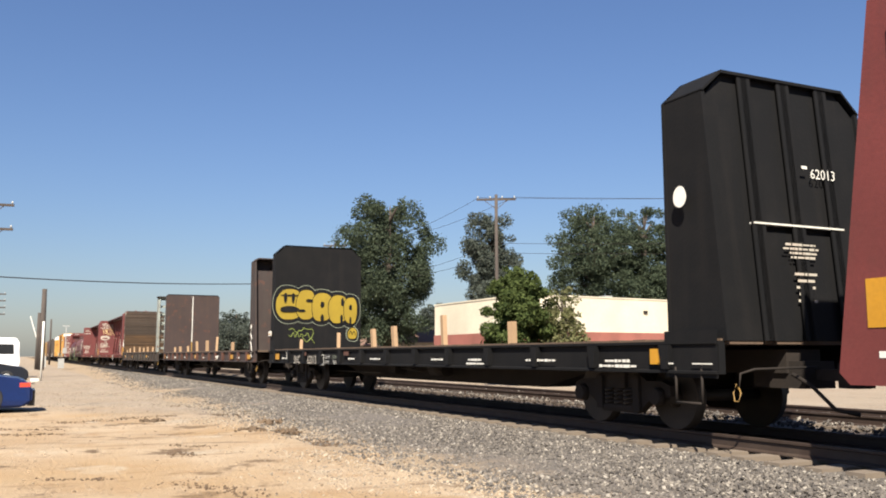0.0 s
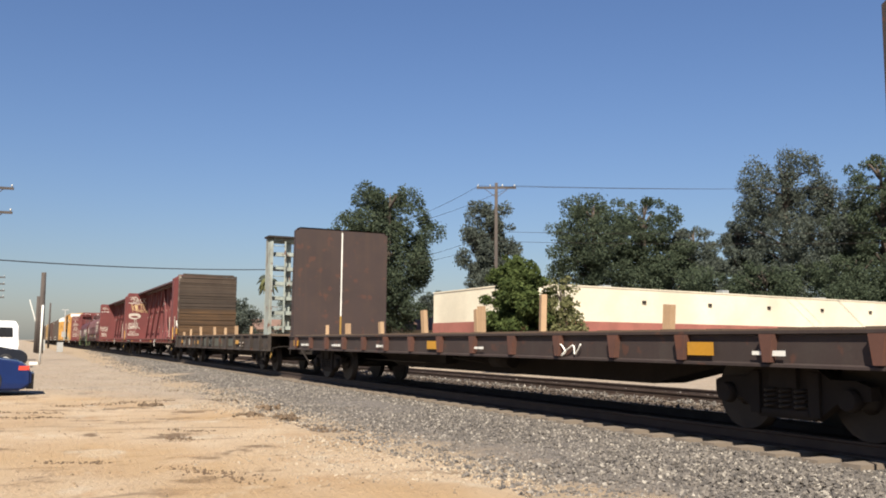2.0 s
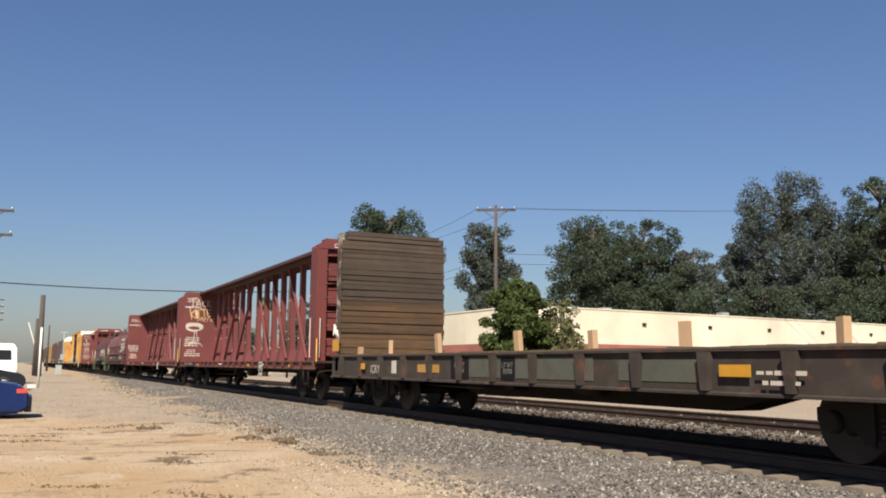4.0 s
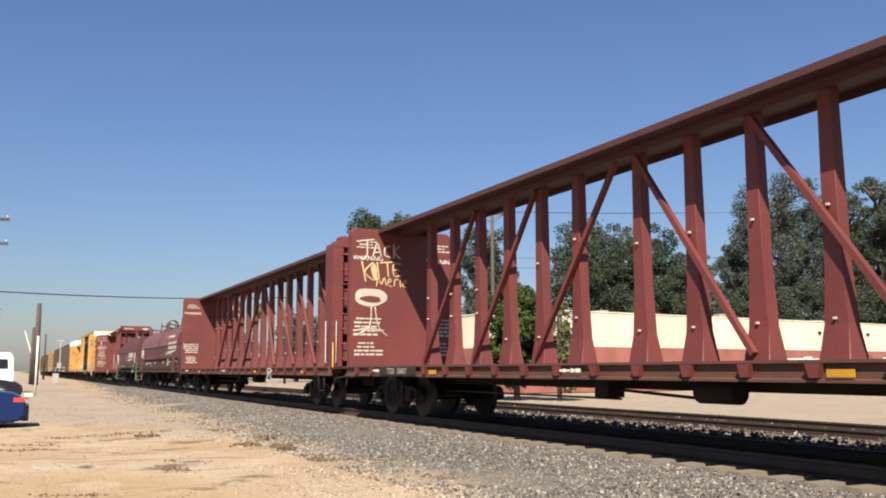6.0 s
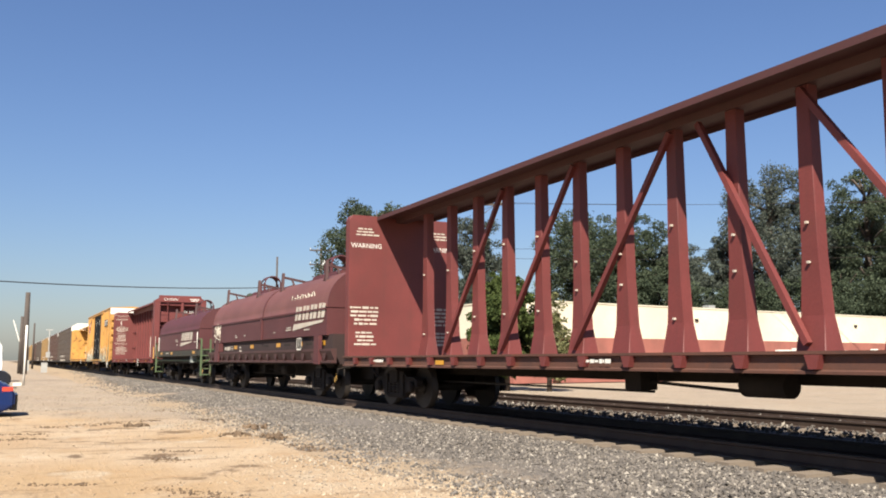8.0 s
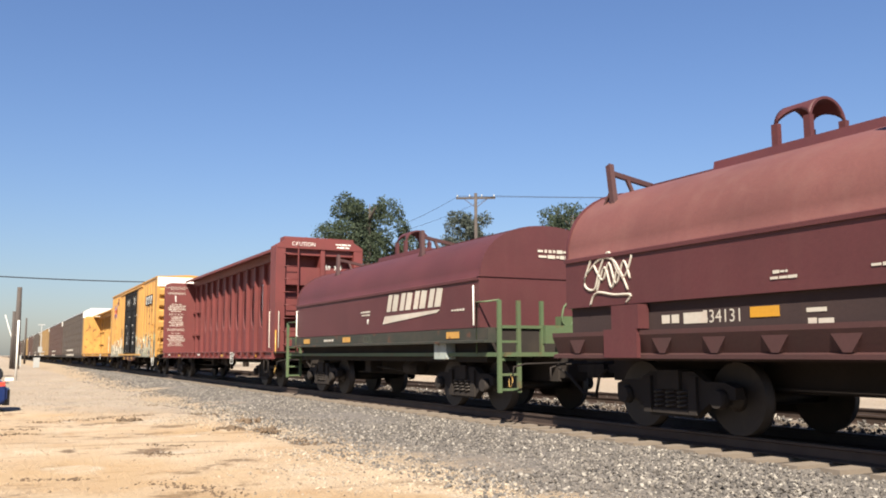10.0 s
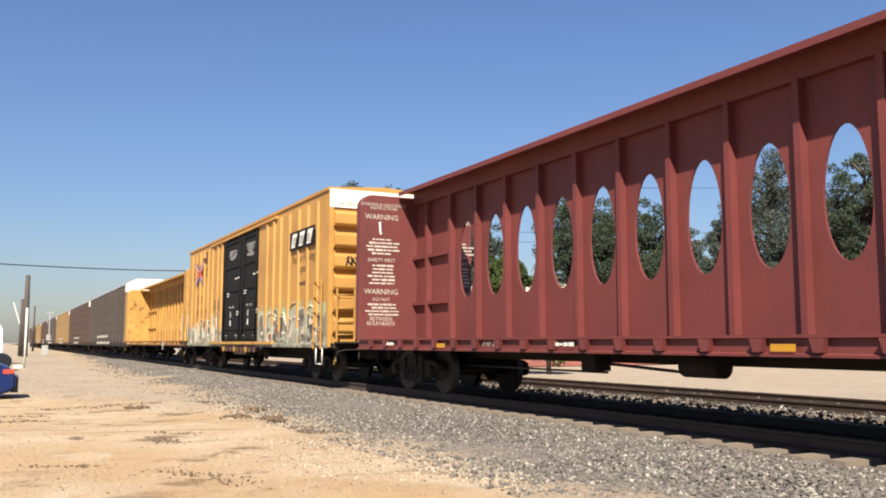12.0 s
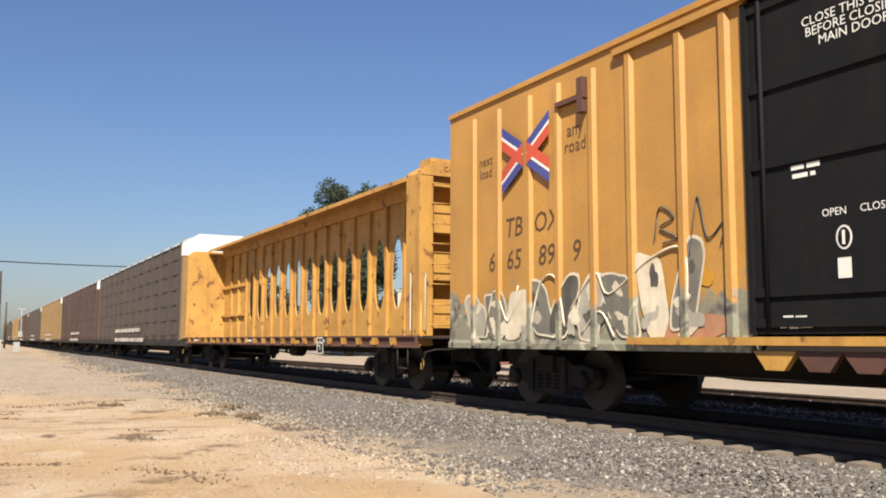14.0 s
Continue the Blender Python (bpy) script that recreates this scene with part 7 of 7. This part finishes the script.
# ---- beside the track on the left: posts, crossing gear, cars
x, y = -51.6, 1.22
post = thing("marker_post", "thin white steel post standing in the dirt", "post", Matrix.Translation((x, y, 0)))
bm = bmesh.new()
tube(bm, [(0, 0, -0.05), (0, 0, 3.15)], 0.055, 8)
part("pole", bm, WHITE, post)
part("foot", boxes((-0.35, 0.1, -0.5, -0.1, -0.02, 0.14)), WHITE, post)
box_ = thing("signal_cabinet", "white crossing signal cabinet beside the track", "cabinet", Matrix.Translation((-104.0, 4.35, 0)))
part("case", boxes((-0.3, 0.3, -0.3, 0.3, 0, 1.05)), GALV, box_)
part("mast", boxes((-0.05, 0.05, 0.3, 0.4, 1.25, 4.6)), GALV, box_)
part("head", boxes((-0.2, 0.2, 0.1, 0.5, 1.6, 2.2)), GALV, box_)
part("arm", boxes((-0.04, 0.04, 0.0, 0.7, 4.5, 4.6)), GALV, box_)
gate = thing("crossing_gate", "raised white crossing gate arm by the road", "gate", Matrix.Translation((-120.0, 2.6, 0)))
bm = bmesh.new()
bar(bm, (0, 0.4, 0.6), (0, -1.3, 6.2), 0.11)
part("arm", bm, WHITE, gate)
part("base", boxes((-0.3, 0.3, 0.0, 0.7, 0, 1.3)), GALV, gate)

CARBLUE = paint("blue_metallic_paint", (0.008, 0.020, 0.085), 0.28, 0.4, 0.05, bump=0)
CARBLACK = paint("black_gloss_paint", (0.012, 0.012, 0.014), 0.25, 0.2, 0.05, bump=0)
CARWHITE = paint("white_van_paint", (0.80, 0.80, 0.80), 0.35, 0, 0.05, bump=0)
RUBBER = paint("tyre_rubber", (0.015, 0.015, 0.016), 0.85, 0, 0.2)
GLASS = paint("dark_car_glass", (0.012, 0.014, 0.018), 0.08, 0, 0.0, bump=0)
LAMP = paint("tail_lamp_red", (0.45, 0.05, 0.03), 0.2, 0, 0.0, bump=0)


def vehicle(name, label, at, body_mat, side, cabin, width, wheels, wheel_r=0.32):
    """A road vehicle along its local x: side outline of the body, outline of the cabin glass, and wheels."""
    v = thing(name, label, "van" if name == "van" else "car", at)
    bm = bmesh.new()
    prism(bm, side, "y", -width / 2, width / 2)
    for p in bm.verts:
        if p.co.z > 0.75:
            p.co.y *= 0.93 if p.co.z < 1.0 else 0.80 if name != "van" else 0.94
    bmesh.ops.bevel(bm, geom=list(bm.edges), offset=0.05, segments=2, affect="EDGES")
    part("body", bm, body_mat, v, smooth=False)
    for k in (-1, 1):
        bm = bmesh.new()
        f = 0.86 if name != "van" else 0.965
        prism(bm, cabin, "y", k * width / 2 * f - 0.02, k * width / 2 * f + 0.02)
        part("side_window", bm, GLASS, v)
        for x in wheels:
            bm = bmesh.new()
            tube(bm, [(x, k * (width / 2 - 0.18), wheel_r), (x, k * (width / 2 - 0.02), wheel_r), (x, k * (width / 2 + 0.015), wheel_r)], [wheel_r, wheel_r, wheel_r * 0.9], 22)
            w = part("wheel", bm, RUBBER, v)
            bm = bmesh.new()
            tube(bm, [(x, k * (width / 2 + 0.01), wheel_r), (x, k * (width / 2 + 0.025), wheel_r)], [wheel_r * 0.62, wheel_r * 0.55], 14)
            part("rim", bm, GALV, w)
    return v


sedan_side = [(-2.3, 0.30), (-2.32, 0.55), (-2.2, 0.86), (-1.55, 0.98), (-0.75, 1.40), (0.0, 1.42), (0.8, 0.96), (2.05, 0.80), (2.30, 0.60), (2.30, 0.26), (2.1, 0.13), (-2.1, 0.13)]
sedan_glass = [(-1.35, 1.0), (-0.72, 1.33), (-0.05, 1.35), (0.6, 1.0)]
sedan = vehicle("car", "shiny dark blue sedan parked on the dirt", pose(-23.9, -1.92, 0.0, 0, 0, 90), CARBLUE, sedan_side, sedan_glass, 1.8, (-1.35, 1.38))
part("headlamp", boxes((2.02, 2.25, -0.88, -0.55, 0.60, 0.70)), LAMP, sedan, "red-orange lamp")
part("bumper", boxes((2.2, 2.36, -0.80, 0.80, 0.16, 0.52)), CARBLACK, sedan, "black lower bumper")
vehicle("car", "black car parked behind the blue sedan", pose(-47.0, -1.75, 0.0, 0, 0, 90), CARBLACK, sedan_side, sedan_glass, 1.85, (-1.35, 1.38))
van_side = [(-2.7, 0.35), (-2.75, 1.0), (-2.68, 2.15), (-2.5, 2.45), (1.2, 2.50), (1.9, 2.2), (2.35, 1.35), (2.95, 1.1), (3.0, 0.4), (2.8, 0.28), (-2.6, 0.28)]
van = vehicle("van", "white passenger van parked by the road", pose(-62.0, -2.55, 0.0, 0, 0, -90), CARWHITE, van_side, [(-2.4, 1.45), (-2.35, 2.05), (1.4, 2.1), (1.95, 1.45)], 2.0, (-1.75, 1.9), 0.36)


# ---- loose stones
def stones(name, spots, sizes, material, seed, label, category):
    """Many small angular stones, each a squashed and turned lump."""
    g = np.random.default_rng(seed)
    n = len(spots)
    base = np.array([(1, 0, 0), (-1, 0, 0), (0, 1, 0), (0, -1, 0), (0, 0, 1), (0, 0, -1)], float)
    faces = np.array([(0, 2, 4), (2, 1, 4), (1, 3, 4), (3, 0, 4), (2, 0, 5), (1, 2, 5), (3, 1, 5), (0, 3, 5)])
    v = base[None] * sizes[:, None, None] * g.uniform(0.6, 1.25, (n, 6, 1))
    v[:, :, 2] *= 0.75
    v += g.normal(scale=0.16, size=(n, 6, 3)) * sizes[:, None, None]
    ax = g.normal(size=(n, 3))
    ax /= np.linalg.norm(ax, axis=1)[:, None]
    an = g.uniform(0, 2.2, n)
    c, s = np.cos(an)[:, None, None], np.sin(an)[:, None, None]
    k = ax[:, None, :]
    v = v * c + np.cross(np.broadcast_to(k, v.shape), v) * s + k * (v * k).sum(2, keepdims=True) * (1 - c)
    v += spots[:, None, :]
    me = bpy.data.meshes.new(name)
    me.from_pydata(v.reshape(-1, 3).tolist(), [], (faces[None] + 6 * np.arange(n)[:, None, None]).reshape(-1, 3).tolist())
    me.materials.append(material)
    return tagged(new(name, me), label, category, kind="stuff")


STONE = bpy.data.materials.new("ballast_stone")
STONE.use_nodes = True
n, l = STONE.node_tree.nodes, STONE.node_tree.links
geo, ramp = n.new("ShaderNodeNewGeometry"), n.new("ShaderNodeValToRGB")
stops = [(0.0, (0.056, 0.049, 0.044)), (0.35, (0.089, 0.078, 0.068)), (0.65, (0.120, 0.104, 0.089)), (0.86, (0.152, 0.132, 0.111)), (0.97, (0.278, 0.249, 0.209))]
while len(ramp.color_ramp.elements) < len(stops):
    ramp.color_ramp.elements.new(0.5)
for el, (p, c) in zip(ramp.color_ramp.elements, stops):
    el.position, el.color = p, (*c, 1)
l.new(geo.outputs["Random Per Island"], ramp.inputs[0])
l.new(ramp.outputs[0], n["Principled BSDF"].inputs["Base Color"])
n["Principled BSDF"].inputs["Roughness"].default_value = 0.9
PEBBLE = paint("tan_pebble", (0.229, 0.169, 0.110), 0.95, 0, 0.3, (0.322, 0.263, 0.186), scale=6)
g = np.random.default_rng(8)


def edge_of_bed(x):
    """Where the stones thin out into dirt."""
    return 4.75 + 0.045 * max(0.0, -x - 6) + 0.35 * noise.noise(Vector((x * 0.4, 0, 0)))


def scatter_bed(count, xa, xb, power):
    out = []
    while len(out) < count:
        x = xb - (xb - xa) * g.random() ** power
        y = g.uniform(3.2, TRACK_Y - 1.30)
        e = edge_of_bed(x)
        if y < e and g.random() > math.exp((y - e) * 2.2):
            continue
        out.append((x, y, max(bed(y) + 0.0, height(x, y) - 0.05) + g.uniform(-0.012, 0.012)))
    return np.array(out)


near = scatter_bed(75000, -40, 1.0, 1.25)
stones("ballast_stones", near, g.uniform(0.014, 0.036, len(near)), STONE, 3, "loose grey crushed stones of the track bed", "gravel")
farther = scatter_bed(16000, -110, -38, 1.0)
stones("ballast_stones", farther, g.uniform(0.03, 0.06, len(farther)), STONE, 4, "loose grey crushed stones farther along the track", "gravel")
inner = np.array([(x, y, 0.065 + u) for x, y, u in zip(g.uniform(-45, 2, 14000), g.uniform(TRACK_Y + 1.2, TRACK_Y + 7, 14000), g.uniform(0, 0.06, 14000))])
inner[:, 2] += 0.06
in_shade = inner[:, 1] < TRACK_Y + 3.1
stones("ballast_stones", inner[~in_shade], g.uniform(0.02, 0.05, (~in_shade).sum()), STONE, 5, "grey crushed stones beside the second track", "gravel")
# stones between the tracks take a darker colour for the train's shade
SHADED_STONE = paint("train_shade_stone", (0.050, 0.036, 0.027), 0.95, 0, 0.4, (0.08, 0.06, 0.045), scale=5)
stones("ballast_stones", inner[in_shade], g.uniform(0.02, 0.05, in_shade.sum()), SHADED_STONE, 5, "crushed stones between the tracks, painted dark as train shade", "gravel")
pts = []
for _ in range(6500):
    x, y = -2 - 48 * g.random() ** 1.5, g.uniform(-6, 6.0)
    if y > edge_of_bed(x) + 0.3:
        continue
    pts.append((x, y, height(x, y) + (0 if y < 4 else -0.02) + 0.002))
pts = np.array(pts)
stones("pebbles", pts, 0.006 + 0.022 * g.random(len(pts)) ** 3, PEBBLE, 6, "scattered tan pebbles and clods on the dirt", "stones")
clods = np.array([(x + g.normal() * 0.22, y + g.normal() * 0.14, height(x, y) + 0.01) for x, y in ((-15.3, 4.3), (-15.9, 3.9), (-17.4, 4.6), (-19.0, 2.6)) for _ in range(26)])
stones("dirt_clods", clods, g.uniform(0.02, 0.07, len(clods)), paint("dark_clod", (0.115, 0.077, 0.046), 0.95, 0, 0.3), 7, "small heaps of dark dry clods", "dirt")

CLOD = paint("dark_crack_soil", (0.100, 0.065, 0.039), 0.95, 0, 0.3)
crumbs = []
for a, b, n_, w in (((-19.4, 0.8), (-20.4, 3.3), 520, 0.10), ((-16.7, -0.6), (-16.6, 0.8), 300, 0.07), ((-18.0, -0.3), (-17.7, 0.9), 200, 0.06), ((-10.7, 0.3), (-10.4, 1.0), 150, 0.05), ((-9.7, 1.5), (-8.4, 2.2), 300, 0.10), ((-12.5, 1.93), (-12.3, 2.25), 260, 0.09), ((-13.6, 2.1), (-13.4, 2.7), 180, 0.05), ((-24.2, 3.7), (-24.1, 4.1), 120, 0.10), ((-20.5, 3.9), (-20.3, 4.5), 140, 0.10), ((-14.0, 4.2), (-12.6, 4.6), 160, 0.12)):
    for _ in range(n_):
        f = g.random()
        if g.random() < 0.45:
            continue
        x = a[0] + (b[0] - a[0]) * f + 1.7 * w * (g.normal() + 1.6 * noise.noise(Vector((f * 4, a[0], 0))))
        y = a[1] + (b[1] - a[1]) * f + w * 0.9 * g.normal()
        crumbs.append((x, y, height(x, y) + (0 if y < 4 else -0.02)))
crumbs = np.array(crumbs)
stones("dirt_clods", crumbs, 0.008 + 0.022 * g.random(len(crumbs)) ** 2, CLOD, 9, "dark crumbling soil along cracks in the dirt", "dirt")
CHIP = bpy.data.materials.new("pale_gravel_chip")
CHIP.use_nodes = True
n, l = CHIP.node_tree.nodes, CHIP.node_tree.links
geo, tone = n.new("ShaderNodeNewGeometry"), n.new("ShaderNodeMix")
tone.data_type = "RGBA"
tone.inputs[6].default_value, tone.inputs[7].default_value = (0.131, 0.100, 0.073, 1), (0.385, 0.323, 0.239, 1)
l.new(geo.outputs["Random Per Island"], tone.inputs[0])
l.new(tone.outputs[2], n["Principled BSDF"].inputs["Base Color"])
n["Principled BSDF"].inputs["Roughness"].default_value = 0.95
chips = []
while len(chips) < 26000:
    x = -3.5 - 46 * g.random() ** 1.3
    e = edge_of_bed(x)
    y = e - abs(g.normal()) * (1.0 if x > -18 else 2.0)
    if x < -24 and g.random() < 0.3:
        y = g.uniform(-2, e)
    if noise.noise(Vector((x * 0.5, y * 0.5, 9))) + 0.25 < 0.5 * g.random():
        continue
    chips.append((x, y, max(bed(y) if y > 3.7 else -9, height(x, y) - (0.05 if y > 4 else 0)) + 0.002))
chips = np.array(chips)
stones("gravel_chips", chips, 0.005 + 0.020 * g.random(len(chips)) ** 2, CHIP, 10, "pale gravel chips strewn where stones meet dirt", "gravel")


def motions():
    """The train rolls past; its wheels turn with it."""
    for ob, mid in TRAIN:
        walk(ob, [(i / 2, Matrix.Translation((mid + run(i / 2), TRACK_Y, BASE))) for i in range(29)])
    for w, dx in WHEELSETS:
        walk(w, [(i / FPS, pose(dx, 0, 0.455, 0, math.degrees(run(i / FPS) / 0.455) % 360, 0)) for i in range(0, 14 * FPS + 1)])


motions()
